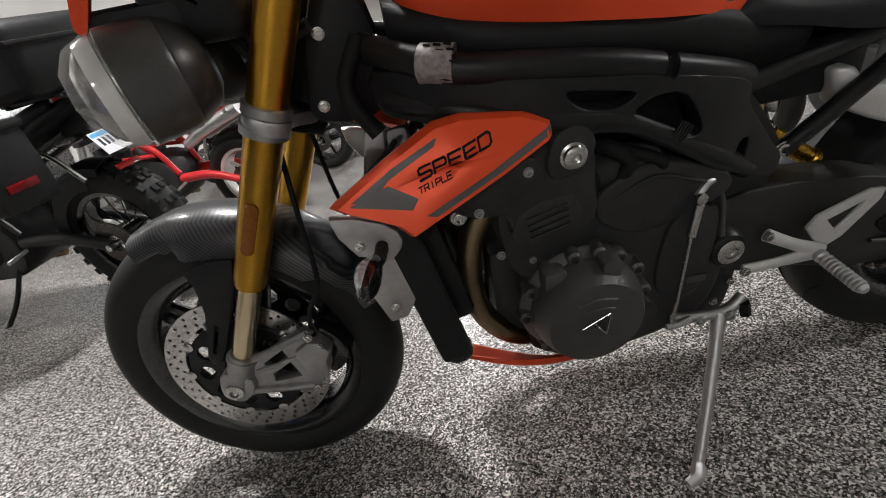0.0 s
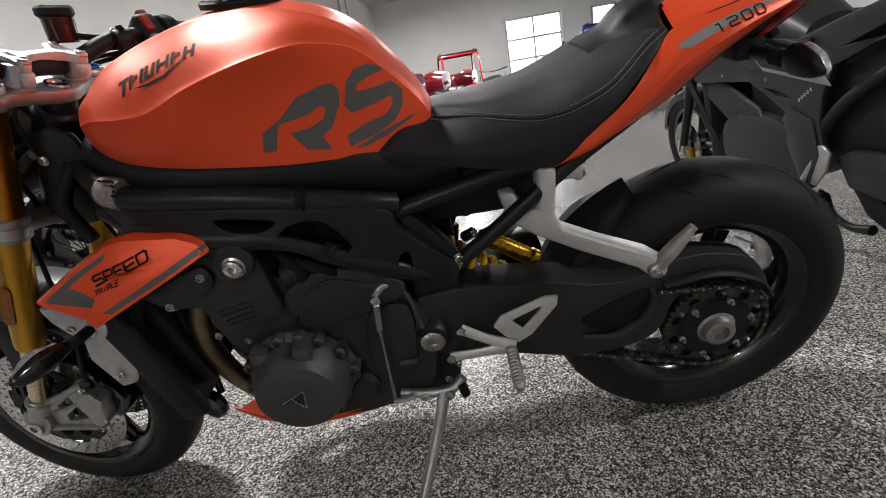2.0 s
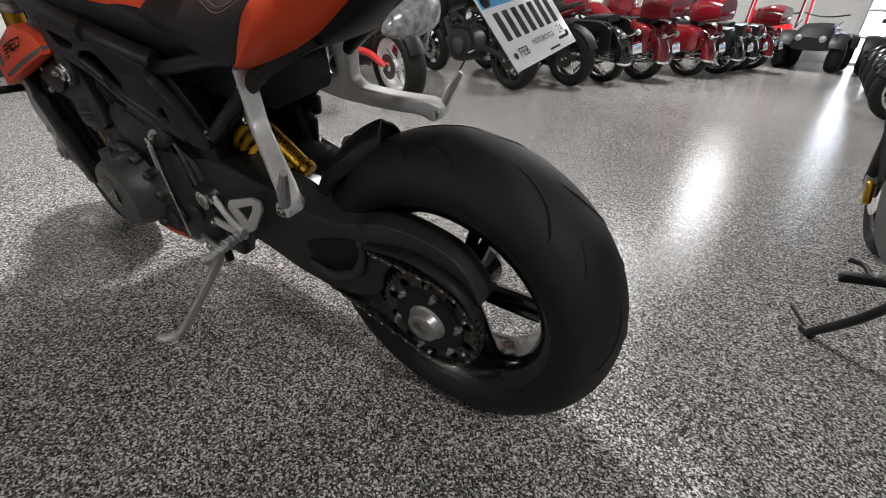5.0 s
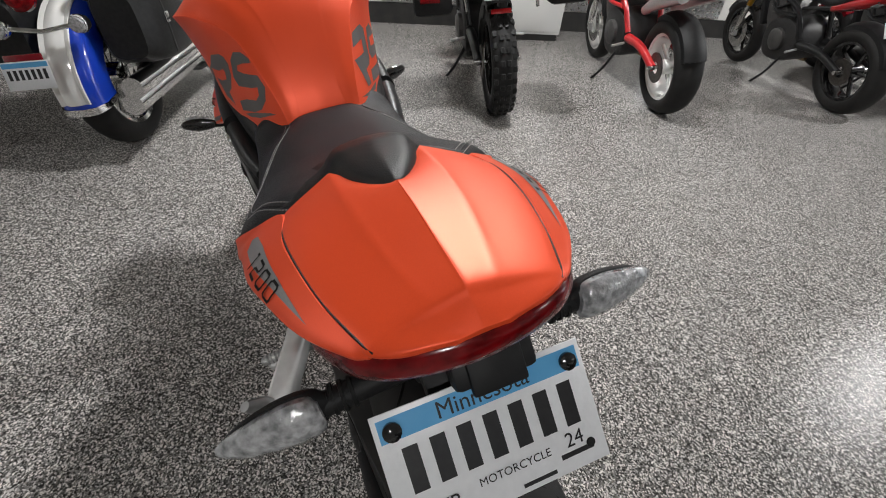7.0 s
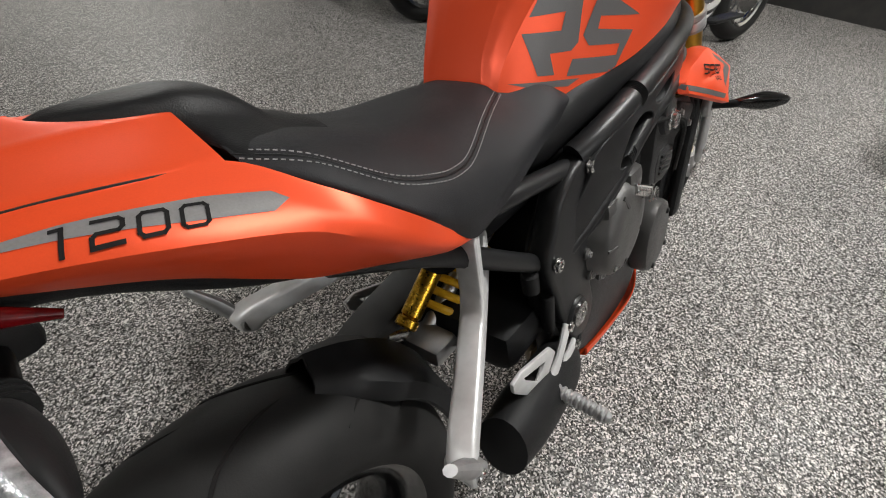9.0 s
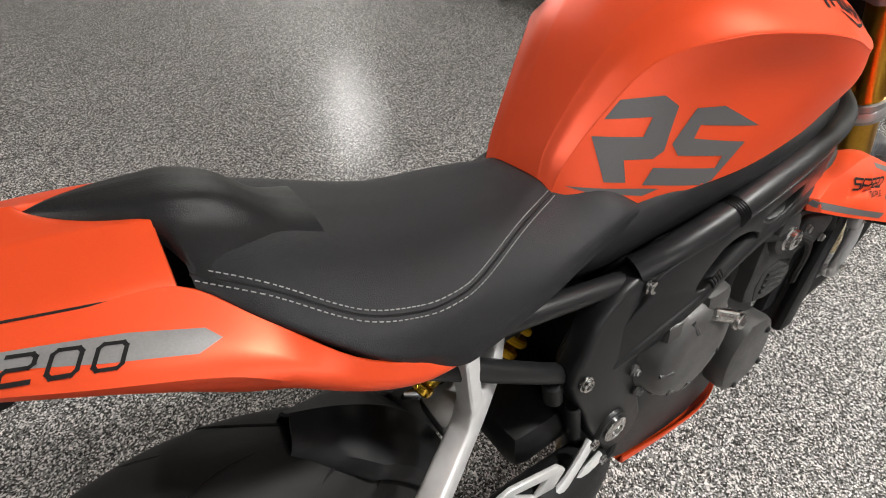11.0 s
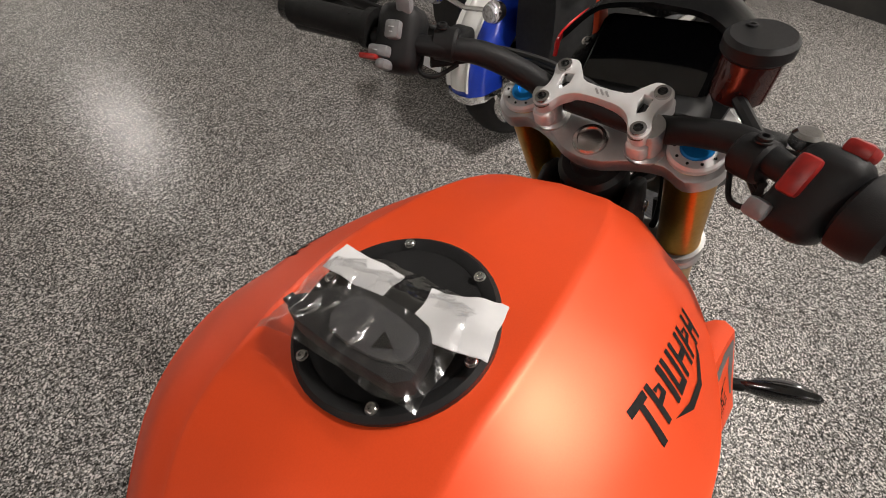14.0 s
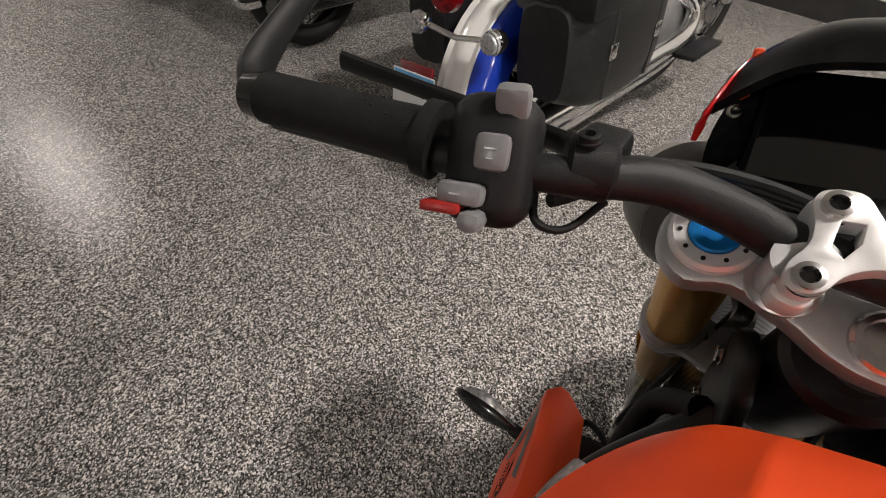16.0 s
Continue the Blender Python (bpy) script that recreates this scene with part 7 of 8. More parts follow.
def cruiser(name, pos, h, label, paint, fender, bags=LEATHER, hard=False, wb=1.66, fairing=None, topcase=False, stripe=None, lean=8.0, group="parked row", bag_w=.13, trim=CHROME):
    T = parked(name, pos, h, label, lean, group)
    rr, fr = .325, .325
    rc, fc_ = (0, 0, rr), (-wb, 0, fr)
    simple_wheel(T, rc, rr, .075, .09, trim, 12)
    simple_wheel(T, fc_, fr, .065, .09, trim, 12, .06)
    front_end(T, wb, fr, .90, radians(30), CHROME, .11, .43, .16, .30, 0 if fairing else .10)
    fen = part("rear_fender", arc_fender(rc, rr + .035, .10, -8, 150, .14, 22), fender, T)
    if stripe:
        part("fender_stripe", moved(arc_fender((0, 0, 0), rr + .0445, .062, -4, 145, .006, 22), Matrix.Translation(rc)), stripe, fen)
    part("fender_trim", moved(arc_fender((0, 0, 0), rr + .042, .104, -12, -7, .15, 3), Matrix.Translation(rc)), CHROME, fen)
    part("front_fender", moved(arc_fender((0, 0, 0), fr + .03, .085, 10, 160, .13, 20), Matrix.Translation(fc_)), fender, T)
    part("fuel_tank", body([(-1.16, [(0, .86), (.05, .85), (.07, .81), (.05, .78)]), (-1.0, [(0, .93), (.10, .91), (.15, .83), (.11, .76)]), (-.82, [(0, .92), (.11, .90), (.17, .81), (.12, .73)]), (-.62, [(0, .80), (.07, .79), (.10, .74), (.08, .70)])], 4, 4), paint, T)
    part("seat", body([(-.68, [(0, .74), (.10, .73), (.14, .69), (.10, .65)]), (-.45, [(0, .70), (.14, .69), (.19, .65), (.14, .60)]), (-.22, [(0, .78), (.13, .77), (.16, .72), (.12, .66)]), (.08, [(0, .80), (.10, .79), (.12, .75), (.10, .72)])], 4, 4), LEATHER, T)
    part("crankcase", prism(rounded([(-1.0, .42), (-.80, .48), (-.55, .44), (-.48, .32), (-.60, .20), (-.92, .19), (-1.02, .28)], 3), -.15, .15, .03), ALU if trim is CHROME else ENGDARK, T)
    for a in (-.28, .28):
        c0 = Vector((-.78, 0, .40))
        d = Vector((math.sin(a), 0, math.cos(a)))
        part("cylinder", join(*[cyl(c0 + d * (.06 + i * .022), c0 + d * (.072 + i * .022), .085, n=20) for i in range(9)], cyl(c0, c0 + d * .27, .072, n=20), cyl(c0 + d * .25, c0 + d * .31, .080, .06, 20, .01)), ENGDARK, T)
    for z, y in ((.24, .17), (.31, .20)):
        part("exhaust_pipe", tube([(-.86, .10, .50), (-1.0, .17, .42), (-.96, y, z + .03), (-.70, y + .01, z), (.30, y + .02, z + .02)], [.024, .026, .028, .038, .046], 14, 6), trim, T)
    for s in (-1, 1):
        part("frame_tube", tube([(-1.22, s * .05, .80), (-1.05, s * .14, .45), (-.98, s * .15, .18), (-.55, s * .15, .18), (-.40, s * .14, .40), (0, s * .13, rr)], .019, 8), BLACKP, T)
        bg = part("saddlebag", body([(-.36, [(0, .70), (.04, .70), (bag_w * .55, .66), (bag_w * .55, .46), (.04, .43), (0, .43)]), (-.20, [(0, .74), (.06, .74), (bag_w, .69), (bag_w, .43), (.06, .39), (0, .39)]), (.10, [(0, .74), (.06, .74), (bag_w, .69), (bag_w, .43), (.06, .39), (0, .39)]), (.22, [(0, .68), (.04, .68), (bag_w * .6, .64), (bag_w * .6, .47), (.04, .43), (0, .43)])], 4, 4), bags, T, "hard saddlebag" if hard else "black leather saddlebag with buckled straps")
        bg.matrix_basis = Matrix.Translation((0, s * .235, 0))
        if not hard:
            part("bag_lid", box((-.05, s * .01, .70), (.52, bag_w * 2.06, .10), .03), LEATHER, bg)
            for x in (-.18, .08):
                part("strap", tube([(x, s * (bag_w + .004), .70), (x, s * (bag_w + .008), .55), (x, s * (bag_w + .004), .42)], .012, 6, 4, sx=.3, up=(1, 0, 0)), LEATHER, bg)
                part("buckle", box((x, s * (bag_w + .014), .56), (.034, .008, .044), .003), CHROME, bg)
        else:
            part("bag_rail", tube([(-.30, s * (bag_w + .02), .33), (0, s * (bag_w + .03), .30), (.26, s * (bag_w), .36)], .010, 8), trim, bg)
            part("bag_light", box((.245, s * .01, .56), (.03, .10, .06), .01), REDLENS, bg)
        part("light_bar", cyl((.32, 0, .58), (.32, s * .14, .60), .009, n=8), CHROME, T)
        ind = part("indicator", lathe([(.010, .05), (.030, .03), (.036, .0), (.030, -.018), (.0005, -.024)], (.33, s * .15, .60), (-1, 0, 0), 18), CHROME, T)
        part("lens", lathe([(.034, 0), (.026, .018), (.0005, .024)], (.338, s * .15, .60), (1, 0, 0), 18), CLEARL, ind)
        part("footboard", box((-.98, s * .26, .26), (.30, .10, .02), .008), BLACKM, T)
    part("tail_light", lathe([(.012, -.01), (.05, 0), (.055, .02), (.045, .04), (.0005, .048)], (.335, 0, .70), (1, 0, .5), 22), REDLENS, T)
    m = Matrix.Translation((.47, -.04, .46)) @ Matrix.Rotation(radians(-12), 4, "Y") @ Matrix(((0, 0, 1), (1, 0, 0), (0, 1, 0))).to_4x4()
    part("plate_holder", moved(box((0, .02, -.010), (.14, .11, .012), .004), m), MAROON, T)
    license_plate(m, T, False)
    if fairing:
        part("fairing", body([(-1.62, [(0, 1.02), (.10, 1.0), (.16, .92), (.12, .80)]), (-1.45, [(0, 1.18), (.20, 1.12), (.32, .98), (.24, .78)]), (-1.28, [(0, 1.22), (.24, 1.14), (.38, .98), (.28, .74)]), (-1.22, [(0, 1.10), (.22, 1.05), (.34, .95), (.26, .76)])], 4, 4), fairing, T)
        part("windscreen", shell([(-1.50, [(0, 1.17), (.12, 1.14), (.18, 1.10)]), (-1.38, [(0, 1.34), (.14, 1.31), (.22, 1.22)]), (-1.30, [(0, 1.42), (.12, 1.40), (.20, 1.32)])]), SMOKEL, T)
    if topcase:
        tc_ = part("top_case", body([(.0, [(0, 1.06), (.16, 1.05), (.24, .98), (.22, .80), (0, .80)]), (.16, [(0, 1.12), (.18, 1.11), (.27, 1.02), (.24, .80), (0, .80)]), (.40, [(0, 1.08), (.16, 1.06), (.24, .98), (.21, .82), (0, .82)])], 4, 4), paint, T)
        part("backrest", box((-.02, 0, .98), (.06, .34, .18), .025), LEATHER, tc_)
        part("case_light", box((.405, 0, .90), (.02, .34, .05), .008), REDLENS, tc_)
    part("side_stand", tube([(-.80, -.16, .22), (-.84, -.24, .12), (-.88, -.32, .03)], .012, 8), BLACKP, T)
    return T


R0 = (-.945, .325)
adv = standard("adventure_motorcycle", (-2.37, 1.31), R0, "black adventure motorcycle with side cases and a knobbly rear tyre", BLACKM, BLACKP, BLACKG, 1.55, .335, .335, .075, .86, BLACKM, 14, False, True, 9, BLACKP)
for s in (-1, 1):
    cs = part("side_case", box((-.04, s * .385, .785), (.42, .22, .27), .03), BLACKM, adv, "black hard side case")
    part("case_lid", box((-.04, s * .385, .925), (.43, .23, .03), .010), BLACKP, cs)
    part("case_reflector", box((.173, s * .40, .735), (.008, .11, .03), .003), REDLENS, cs)
    part("case_rack", tube([(-.25, s * .20, .80), (.05, s * .21, .80), (.18, s * .20, .66)], .010, 8), STEEL, adv)
rack = part("top_rack", box((-.08, 0, .96), (.02, .24, .02), .005), BLACKP, adv)
part("rack_bar", box((.20, 0, .96), (.02, .24, .02), .005), BLACKP, rack)
for y in (-.10, -.035, .035, .10):
    part("rack_bar", box((.05, y, .965), (.34, .02, .014), .004), BLACKP, rack)
tcs = part("top_case", box((.02, 0, 1.10), (.40, .42, .26), .05, seg=3), BLACKM, adv, "black hard top case")
part("case_lid", box((.02, 0, 1.15), (.41, .43, .02), .008), BLACKP, tcs)
part("rear_light", prism([(.08, .935), (.165, .955), (.150, .990), (.085, 1.015)], -.075, .075, .010), REDP, adv, "bright red tail light")
rear_plate(adv, Vector((.225, -.02, .765)), 32, False)
part("plate_arm", tube([(-.02, 0, .84), (.10, 0, .85), (.19, 0, .78), (.185, 0, .68)], [.05, .04, .035, .03], 8, sx=1.4, up=(0, 1, 0)), BLACKM, adv)
part("reflector_strip", box((.205, -.01, .655), (.012, .115, .026), .004, Matrix.Rotation(radians(-32), 4, "Y")), REDP, adv)
part("mudguard", arc_fender((0, 0, .335), .352, .085, 88, 175, .10), BLACKM, adv)
standard("red_naked_motorcycle", (-2.15, 2.56), R0, "red trellis-framed motorcycle with white wheels and high silencers", REDP, REDF, WHITEP, 1.43, .32, .30, .095, .80, ALU, 5, True, False, 9, ALU, REDF)
standard("naked_motorcycle", (-1.85, 4.16), R0, "black naked motorcycle with red tail trim", BLACKG, BLACKP, BLACKG, 1.44, .32, .30, .092, .80, ALU, 5, False, False, 9, GOLD, BLACKP)
standard("retro_motorcycle", (-1.52, 5.00), R0, "dark retro motorcycle with a wire-spoked wheel", MAROON, BLACKP, BLACKP, 1.45, .325, .315, .075, .79, BLACKM, 22, False, False, 9, BLACKP)
cruiser("small_cruiser", (-1.34, 5.72), R0, "black cruiser with a plate on its fender", BLACKG, BLACKG, LEATHER, wb=1.55, bag_w=.03)
tour = cruiser("touring_motorcycle", (-1.05, 6.55), R0, "dark red touring motorcycle with hard bags and chrome rails", MAROON, MAROON, MAROON, True, 1.68, MAROON, True, None, 6)
for k, (x, y) in enumerate(((-.62, 7.75), (.1, 10.6), (-.1, 12.9))):
    o = copy_thing(tour, Matrix.Translation((x, y, .002)) @ Matrix.Rotation(math.atan2(-R0[1], -R0[0]), 4, "Z") @ Matrix.Rotation(radians(6), 4, "X"))
blk = cruiser("black_cruiser", (-.30, 8.75), R0, "black cruiser with chrome pipes and leather bags", BLACKG, BLACKG, LEATHER)
for x, y in ((-.12, 9.7), (.0, 11.7)):
    copy_thing(blk, Matrix.Translation((x, y, .002)) @ Matrix.Rotation(math.atan2(-R0[1], -R0[0]), 4, "Z") @ Matrix.Rotation(radians(8), 4, "X"))
cruiser("blue_white_cruiser", (-2.40, -.78), (-.955, .30), "blue and white cruiser with black leather saddlebags", BLUEP, BLUEP, LEATHER, False, 1.66, None, False, WHITEP, 8)
cruiser("wide_black_cruiser", (-2.82, -2.12), (-.955, .30), "wide black touring cruiser with hard bags", BLACKG, BLACKG, BLACKG, True, 1.66, BLACKG, True, None, 5, trim=BLACKG)
copy_thing(blk, Matrix.Translation((-3.05, -3.5, .002)) @ Matrix.Rotation(math.atan2(-.3, .955), 4, "Z") @ Matrix.Rotation(radians(8), 4, "X"))
# the row across the aisle, noses to the aisle
for k, (x, y) in enumerate(((2.9, 6.2), (3.0, 7.4), (3.1, 8.6), (3.2, 9.9))):
    copy_thing(blk, Matrix.Translation((x + .35, y, .002)) @ Matrix.Rotation(math.atan2(.25, .97), 4, "Z") @ Matrix.Rotation(radians(8), 4, "X"))


# ---- the dark grey machine behind the orange one ----
def grey_bike(pos, h):
    T = parked("grey_motorcycle", pos, h, "matt grey and black faired motorcycle on its side stand", 8.0)
    wb, rr, fr = 1.50, .318, .300
    rc, fc_ = (0, 0, rr), (-wb, 0, fr)
    simple_wheel(T, rc, rr, .08, .10, BLACKG, 5)
    simple_wheel(T, fc_, fr, .060, .084, BLACKG, 5, .07)
    front_end(T, wb, fr, .98, radians(27), BLACKP, .10, .38, .10, .16, 0)
    part("front_fender", moved(arc_fender((0, 0, 0), fr + .018, .066, 40, 165, .05), Matrix.Translation(fc_)), BLACKG, T)
    part("caliper", box((-wb + .10, -.11, .27), (.06, .03, .09), .012), GOLDS, T, "gold brake caliper")
    side = [(-1.30, .955), (-1.226, .965), (-1.10, .93), (-.913, .887), (-.70, .845), (-.42, .735), (-.30, .745), (-.352, .649), (-.373, .554), (-.357, .434), (-.424, .301), (-.490, .338), (-.545, .47), (-.520, .568), (-.603, .621), (-.733, .690), (-.933, .690), (-1.12, .688), (-1.28, .767)]
    for s in (-1, 1):
        f = part("side_fairing", prism(side, s * .148, s * .172, .008, seg=2, holes=[[(-.640, .665), (-.560, .655), (-.500, .630), (-.585, .640)]]), GREYBODY, T, "matt grey side fairing")
        part("fairing_insert", prism([(-.943, .878), (-.435, .832), (-.380, .835), (-.425, .765), (-.456, .725), (-.713, .740)], s * .170, s * .180, .005, seg=2), GREYBODY, f)
        part("fairing_edge", prism([(-1.29, .94), (-1.226, .955), (-1.15, .91), (-1.12, .76), (-1.16, .70), (-1.275, .775)], s * .170, s * .186, .010, seg=3), GREYBODY, f)
        part("fairing_blade", prism([(-.540, .560), (-.500, .600), (-.395, .560), (-.370, .440), (-.425, .315), (-.470, .345), (-.505, .470)], s * .170, s * .182, .006, seg=2), GREYBODY, f)
        for i in range(5):
            part("badge_bar", box((-.455 + i * .014, s * .174, .628 + i * .009), (.009, .002, .012)), ALU, f)
        for x, z in ((-1.20, .90), (-.90, .72), (-.62, .70), (-.40, .42), (-1.20, .74)):
            part("fastener", bolt((x, s * .174, z), (0, s, 0), .006, .004), TITAN, f)
        part("tank_side", prism([(-.505, .820), (-.30, .870), (-.035, .930), (.10, .955), (.12, .89), (-.019, .843), (-.148, .797), (-.352, .719), (-.438, .722)], s * .130, s * .166, .008, seg=2, holes=[[(-.26, .795), (-.06, .865), (-.03, .850), (-.15, .805)]]), GREYBODY, T, "matt grey tank side panel")
        part("frame_spar", tube([(-.41, s * .148, .495), (-.29, s * .150, .615), (-.15, s * .146, .705), (.0, s * .135, .785), (.16, s * .12, .86)], [.022, .020, .018, .016, .014], 10), BLACKM, T)
        part("frame_spar", prism([(-1.16, .72), (-1.10, .62), (-.92, .50), (-.70, .38), (-.52, .30), (-.48, .40), (-.66, .48), (-.72, .58), (-.94, .68)], s * .128, s * .148, .008, seg=1, holes=[[(-.86, .55), (-.74, .49), (-.72, .44), (-.84, .50)]]), ENGDARK, T)
        part("nose_panel", prism([(-1.46, .86), (-1.40, .98), (-1.26, 1.06), (-1.16, 1.02), (-1.28, .88), (-1.36, .80)], s * .09, s * .140, .012, seg=1), GREYBODY, T)
        part("fork_guard", tube([(-1.24, s * .155, .72), (-1.14, s * .150, .55), (-1.06, s * .14, .40)], .016, 8), BLACKM, T)
        part("heel_plate", prism([(-.40, .47), (-.355, .475), (-.325, .45), (-.35, .38), (-.40, .32), (-.44, .33)], s * .166, s * .178, .004, seg=2), ALUCAST, T)
        part("peg_hanger", tube([(-.40, s * .17, .42), (-.44, s * .18, .35), (-.47, s * .19, .30)], [.012, .011, .013], 8), ALUCAST, T)
        part("peg", join(cyl((-.46, s * .18, .295), (-.46, s * .275, .29), .012, n=10, ch=.003), box((-.46, s * .24, .30), (.03, .06, .012), .004)), BLACKM, T)
        part("gear_pedal", tube([(-.45, s * .18, .29), (-.56, s * .19, .262), (-.64, s * .20, .262), (-.66, s * .23, .265)], .007, 8), BLACKM, T)
        part("swingarm_side", prism([(-.344, .423), (-.29, .452), (-.226, .458), (-.10, .452), (.02, .43), (.07, .33), (.03, .28), (-.10, .295), (-.298, .325)], s * .112, s * .145, .010, seg=2, holes=[[(-.150, .402), (.0, .392), (.006, .355), (-.135, .330)]]), GREYBODY, T)
        part("tail_side", prism([(-.10, .86), (.10, .93), (.34, 1.04), (.36, 1.0), (.16, .86), (-.06, .79)], s * .09, s * .135, .010, seg=1), GREYBODY, T)
        part("grab_rail", tube([(-.05, s * .12, .93), (.15, s * .13, 1.01), (.35, s * .10, 1.06)], .014, 8), BLACKM, T)
        part("lower_cover", prism([(-.335, .363), (-.239, .350), (-.166, .264), (-.03, .205), (.03, .10), (-.02, .11), (-.12, .17), (-.249, .229)], s * .100, s * .125, .008, seg=2), BLACKM, T)
        part("stand_leg", tube([(-.43, s * .12, .26), (-.36, s * .15, .215), (-.27, s * .16, .195), (-.19, s * .155, .205)], [.016, .014, .013, .018], 10), BLACKP, T)
        part("indicator", tube([(-1.36, s * .13, .88), (-1.37, s * .18, .88), (-1.38, s * .22, .88)], [.008, .015, .006], 8), SMOKEL, T)
    part("front_cowl", body([(-1.56, [(0, .94), (.05, .93), (.09, .88), (.07, .82)]), (-1.46, [(0, 1.06), (.09, 1.04), (.13, .95), (.10, .80)]), (-1.34, [(0, 1.12), (.11, 1.10), (.14, 1.0), (.11, .84)]), (-1.26, [(0, 1.06), (.10, 1.04), (.13, .98), (.10, .90)])], 4, 4), GREYBODY, T)
    part("windscreen", shell([(-1.46, [(0, 1.08), (.08, 1.06), (.12, 1.02)]), (-1.36, [(0, 1.22), (.09, 1.20), (.14, 1.12)]), (-1.30, [(0, 1.30), (.07, 1.29), (.12, 1.22)])]), SMOKEL, T)
    part("storage_lid", body([(-1.10, [(0, 1.06), (.06, 1.05), (.12, 1.00), (.13, .90)]), (-.92, [(0, 1.10), (.07, 1.09), (.14, 1.02), (.14, .84)]), (-.70, [(0, 1.0), (.07, .99), (.13, .93), (.13, .76)]), (-.52, [(0, .87), (.06, .86), (.10, .82), (.10, .72)])], 3, 2), GREYBODY, T)
    part("seat", body([(-.60, [(0, .84), (.08, .83), (.12, .79), (.10, .74)]), (-.34, [(0, .83), (.13, .82), (.16, .78), (.13, .72)]), (-.14, [(0, .92), (.12, .91), (.14, .86), (.11, .80)]), (.14, [(0, .98), (.10, .97), (.12, .92), (.09, .88)])], 4, 4), SEATV, T)
    part("crankcase", prism(rounded([(-.98, .50), (-.80, .56), (-.58, .52), (-.54, .36), (-.62, .26), (-.88, .24), (-1.0, .34)], 3), -.15, .15, .02), ENGDARK, T)
    part("radiator", box((-1.10, 0, .56), (.05, .30, .28), .01), BLACKM, T)
    part("inner_body", box((-.40, 0, .62), (.86, .24, .40), .05), BLACKM, T)
    part("rear_fender", arc_fender(rc, rr + .03, .075, 35, 150, .06), BLACKM, T)
    part("tail_unit", box((.20, 0, .90), (.30, .16, .10), .03), BLACKM, T)
    part("silencer", tube([(-.40, .17, .32), (-.15, .19, .40), (.18, .20, .50)], [.04, .06, .06], 16), BLACKM, T)
    part("side_stand", join(tube([(-.40, -.15, .29), (-.48, -.21, .17), (-.575, -.285, .050)], .013, 10), tube([(-.565, -.275, .052), (-.60, -.30, .050)], [.015, .011], 8), tube([(-.58, -.285, .055), (-.66, -.33, .085)], .005, 6)), BLACKP, T)
    rear_plate(T, Vector((.36, 0, .83)), 30)
    return T


grey_bike((1.03, .19), (.0, 1.0))


# ---- off-road vehicles at the far end ----
def quad(name, pos, h, label, paint, cage=False):
    T = parked(name, pos, h, label, 0.0, "vehicles at the far end", "off-road vehicle")
    for x in (0, -1.35):
        for s in (-1, 1):
            w = part("wheel", lathe(tyre_geo(.30, .12, .15), (x, s * .46, .30), (0, 1, 0), 28, closed=True), TYRE, T)
            part("rim", lathe([(.16, -.08), (.10, -.03), (.03, -.02), (.0005, -.02)], (x, s * .46, .30), (0, -s, 0), 18), BLACKG, w)
    for x in (0, -1.35):
        for s in (-1, 1):
            part("mudguard", moved(arc_fender((0, 0, 0), .40, .15, 20, 160, .06), Matrix.Translation((x, s * .44, .32))), paint, T)
    part("body_shell", body([(-1.75, [(0, .62), (.20, .60), (.30, .52), (.26, .40), (0, .38)]), (-1.30, [(0, .88), (.24, .84), (.32, .70), (.28, .42), (0, .38)]), (-.60, [(0, .74), (.20, .72), (.28, .60), (.26, .38), (0, .36)]), (.35, [(0, .80), (.22, .78), (.30, .66), (.26, .44), (0, .42)])], 4, 4), paint, T)
    part("seat", box((-.35, 0, .82), (.70, .34, .14), .05), SEATV, T)
    part("handlebar", tube([(-1.0, -.38, 1.05), (-1.08, -.12, 1.0), (-1.08, .12, 1.0), (-1.0, .38, 1.05)], .014, 8), BLACKP, T)
    for s in (-1, 1):
        part("rack", tube([(-1.70, s * .30, .80), (-1.2, s * .34, .92)], .012, 8), BLACKP, T)
        part("headlight", lathe([(.04, 0), (.06, .03), (.0005, .05)], (-1.72, s * .20, .60), (-1, 0, 0), 16), CLEARL, T)
    if cage:
        for s in (-1, 1):
            part("cage_tube", tube([(-1.15, s * .52, .70), (-.95, s * .50, 1.55), (-.10, s * .50, 1.60), (.25, s * .52, .75)], .025, 8), paint, T)
        part("roof", box((-.50, 0, 1.62), (.95, 1.02, .03), .012), BLACKM, T)
        for x in (-.95, -.10):
            part("cage_tube", tube([(x, -.50, 1.57), (x, .50, 1.57)], .025, 8, smooth=False), paint, T)
    return T


qd = quad("quad_bike", (1.3, 13.2), (-.2, -1), "dark quad bike with knobbly tyres", BLACKM)
copy_thing(qd, Matrix.Translation((2.6, 13.4, .002)) @ Matrix.Rotation(math.atan2(1, .1), 4, "Z"))
quad("utility_vehicle", (.2, 13.6), (.1, -1), "red side-by-side utility vehicle with a roll cage", REDP, True)
quad("utility_vehicle", (4.1, 11.6), (-.6, -1), "blue side-by-side utility vehicle with a roof", BLUEP, True)

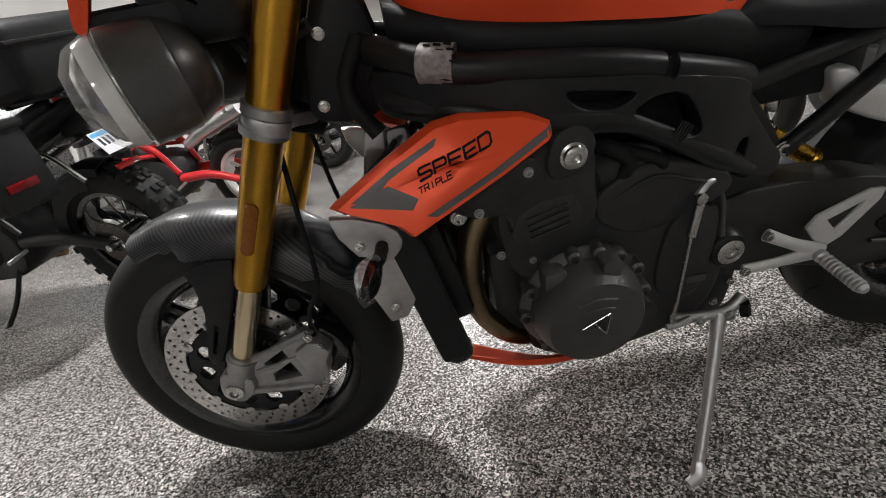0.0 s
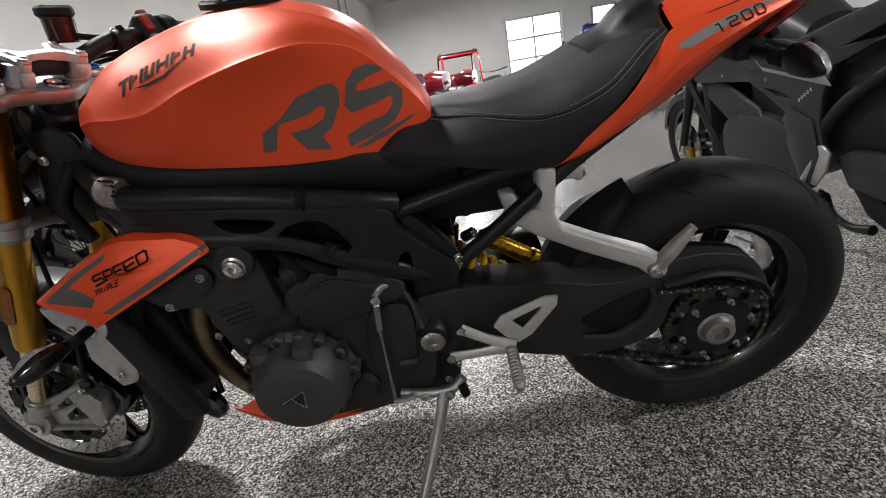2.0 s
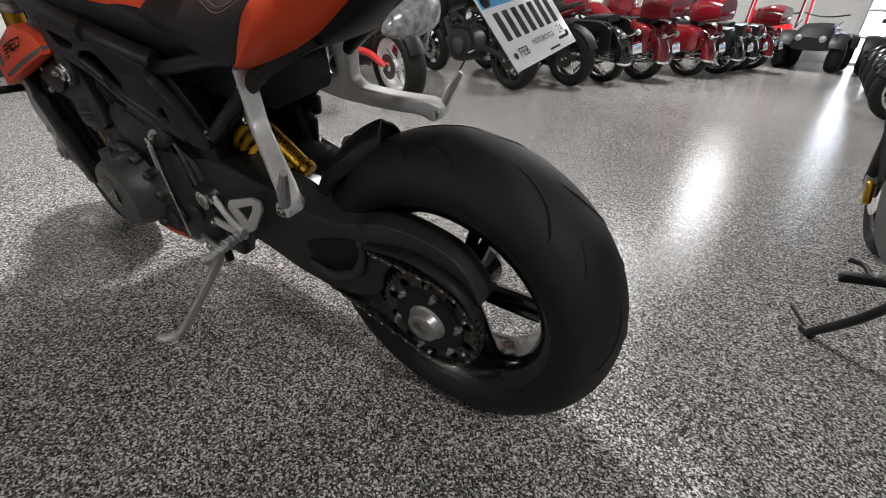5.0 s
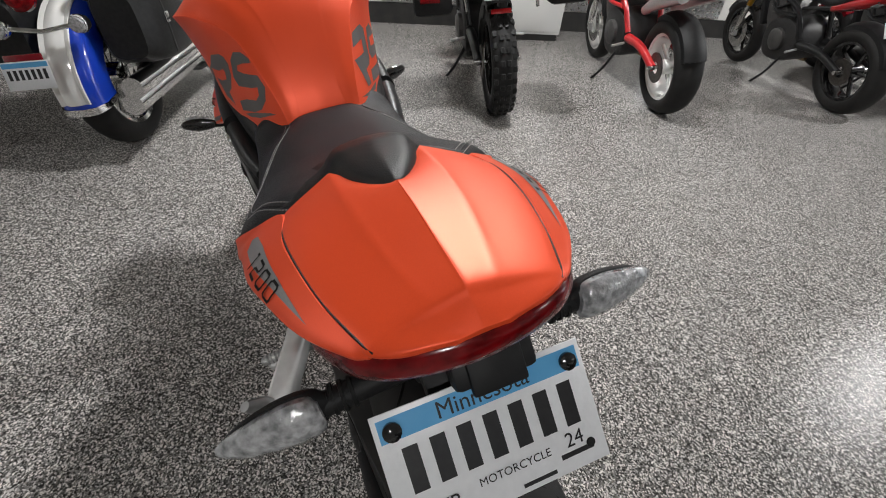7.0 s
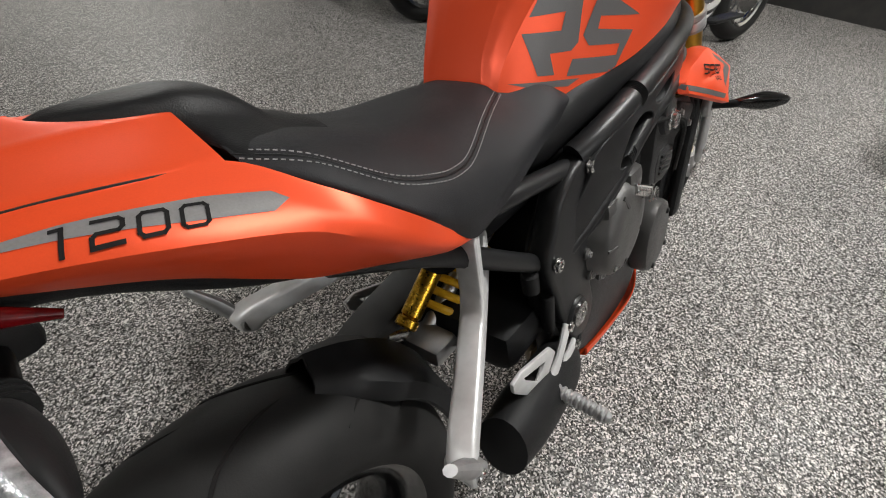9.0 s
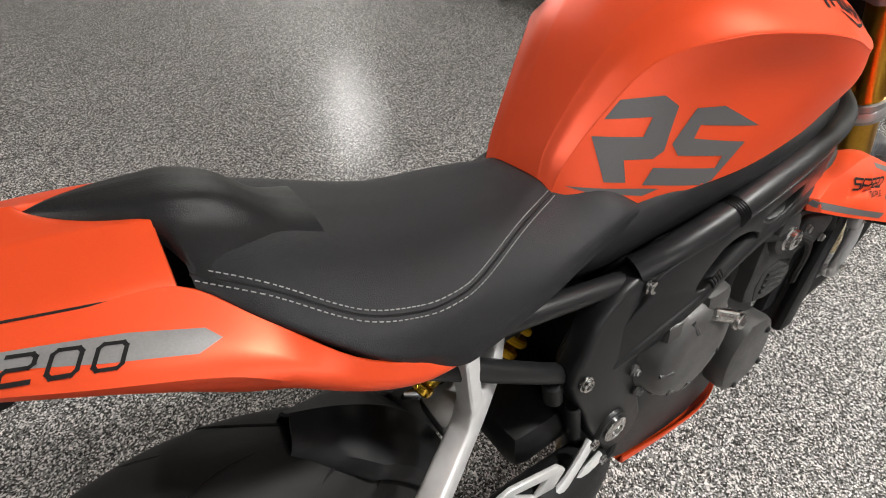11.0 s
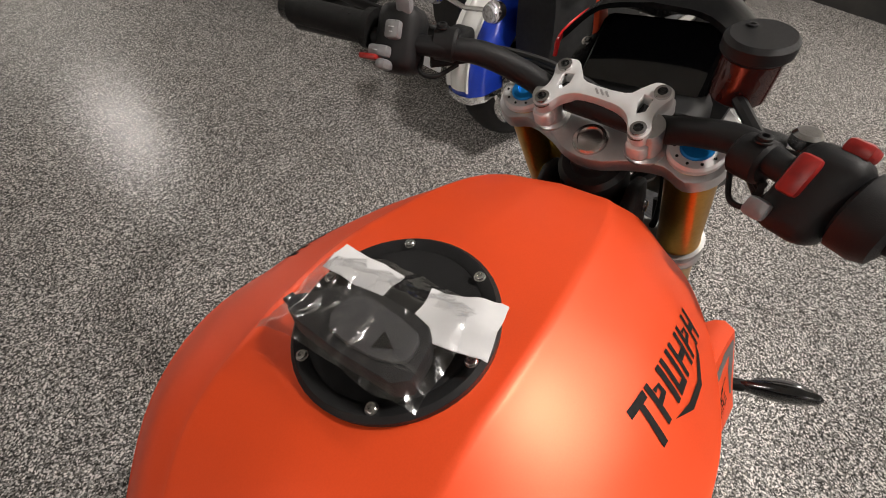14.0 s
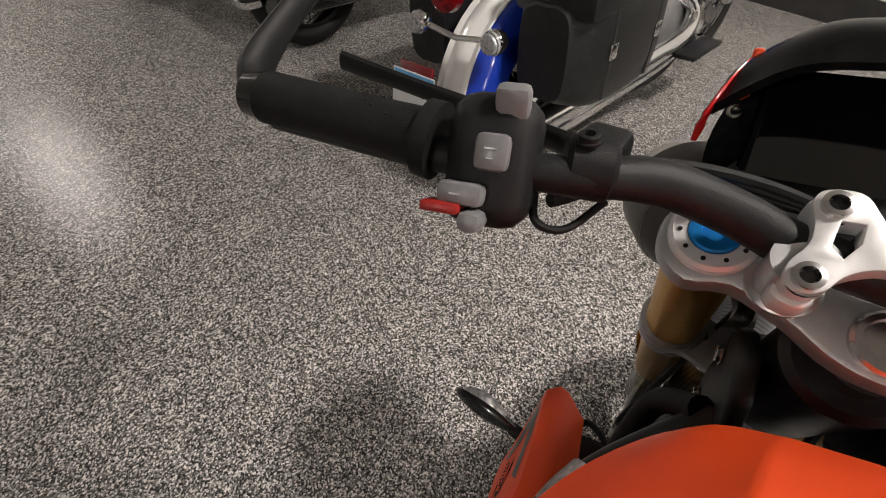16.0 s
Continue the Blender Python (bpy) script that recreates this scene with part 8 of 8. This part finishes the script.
# ---- the far wall with its glazed door ----
X0, X1, ZT = 2.05, 3.85, 2.50
wall_run("wall_north", NW[:1] + (15.5,), (X0, 15.5), CEIL, .2, WALLP, "white end wall of the hall")
wall_run("wall_north_right", (X1, 15.5), (NE[0], 15.5), CEIL, .2, WALLP, "white end wall of the hall")
wall_run("wall_north_over_door", (X0, 15.5), (X1, 15.5), CEIL, .2, WALLP, "white end wall over the door", ZT)
door = thing("door_1", pose((X0 + X1) / 2, 15.55, 0), "glazed overhead door with daylight behind its panes", "door", kind="structure")
for i in range(5):
    part("door_rail", box((0, 0, .03 + i * .61), (X1 - X0, .05, .06), .006), ALU, door)
for x in (-.90, 0, .90):
    part("door_stile", box((x * (X1 - X0) / 1.8 * .98, 0, ZT / 2), (.05, .045, ZT), .006), ALU, door)
for i in range(4):
    for x in (-1, 1):
        part("pane", box((x * (X1 - X0) / 4, .01, .335 + i * .61), ((X1 - X0) / 2 - .05, .008, .55)), DAYGLOW, door)
for x in (X0 - .04, X1 + .04):
    solid("door_trim", box((x, 15.485, ZT / 2 + .03), (.08, .03, ZT + .06), .006), WHITEP, "white door jamb trim", "trim", kind="structure")
win = thing("window_1", pose(5.2, 15.47, 0), "bright window with a pale frame", "window", kind="structure")
part("window_frame", join(box((-.36, 0, 1.35), (.06, .06, 2.2), .006), box((.36, 0, 1.35), (.06, .06, 2.2), .006), box((0, 0, 2.42), (.78, .06, .06), .006), box((0, 0, .28), (.78, .06, .06), .006)), ALU, win)
part("pane", box((0, .0, 1.35), (.66, .01, 2.08)), DAYGLOW, win)

# ---- wall services ----
for y, r in ((3.1, .02), (9.3, .03), (9.9, .02), (12.6, .03), (13.1, .02)):
    p = on_wall(y, .05)
    solid("wall_conduit", cyl((p.x, p.y, .25), (p.x, p.y, CEIL - .02), r, n=12), ALUCAST, "grey vertical conduit fixed to the white wall", "conduit", kind="structure")
a, b = on_wall(4.0, .03), on_wall(15.0, .03)
solid("wall_rail", tube([(a.x, a.y, 1.42), (b.x, b.y, 1.42)], .014, 8, smooth=False), ALUCAST, "grey horizontal conduit along the white wall", "conduit", kind="structure")
for y in (6.6, 8.0):
    p = on_wall(y, .035)
    solid("outlet_box", box((p.x, p.y, 1.44), (.05, .09, .13), .008, Matrix.Rotation(math.atan2(-WDIR.x, WDIR.y), 4, "Z")), ALUCAST, "grey metal outlet box on the white wall", "outlet")
for i in range(3):
    p = on_wall(6.9 + i * .17, .05)
    solid("charger", box((p.x, p.y, 1.74), (.08, .11, .12), .012, Matrix.Rotation(math.atan2(-WDIR.x, WDIR.y), 4, "Z")), BLACKM, "small dark charger hung on the white wall", "charger", "wall chargers")
p = on_wall(2.75, .28)
cab = thing("wall_cabinet", Matrix.Translation((p.x, p.y, 0)) @ Matrix.Rotation(math.atan2(-WDIR.x, WDIR.y), 4, "Z"), "low white metal cabinet against the wall", "cabinet")
part("body", box((0, 0, .52), (.50, .62, .92), .012), WHITEP, cab)
part("door", box((.255, 0, .52), (.014, .58, .86), .004), WHITEP, cab)
part("handle", box((.268, .22, .60), (.012, .02, .12), .004), CHROME, cab)
part("plinth", box((0, 0, .03), (.46, .58, .06)), BASEB, cab)
for y in (1.75, 3.65, 4.8):
    p = on_wall(y, .035)
    solid("tread_plate_panel", box((p.x, p.y, .72), (.012, .95, 1.0), .002, Matrix.Rotation(math.atan2(-WDIR.x, WDIR.y), 4, "Z")), DIAMOND, "bright tread-plate panel fixed low on the wall", "wall panel", "tread plate panels", kind="structure")

# hangs a lamp at every LAMPS entry, the two added unseen ones included
for x, y, e in LAMPS:
    lamp = thing("ceiling_lamp", pose(x, y, CEIL - 0.42), "round ceiling lamp hanging from the deck", "lamp", "ceiling lamps")
    part("diffuser", lathe([(.001, 0), (.17, 0), (.17, .02), (.001, .02)], (0, 0, 0), (0, 0, 1), 28), LAMPGLOW, lamp)
    part("housing", lathe([(.19, -.01), (.2, .0), (.2, .05), (.09, .12), (.07, .2), (.001, .2)], (0, 0, .02), (0, 0, 1), 28), BLACKM, lamp)
    part("rod", cyl((0, 0, .2), (0, 0, .42), .012), STEEL, lamp)
    ld = bpy.data.lights.new("lamp", "AREA")
    ld.shape, ld.size, ld.energy, ld.color = "DISK", 0.34, e, (1.0, 0.985, 0.965)
    lo = new("lamp_light", ld)
    lo.matrix_basis = pose(x, y, CEIL - 0.45)
dl = bpy.data.lights.new("daylight", "AREA")
dl.shape, dl.size, dl.size_y, dl.energy, dl.color = "RECTANGLE", 1.7, 2.3, 36, (0.86, 0.93, 1.0)
do = new("door_daylight", dl)
do.matrix_basis = look((2.95, 15.40, 1.3), (2.0, 5.0, .5))
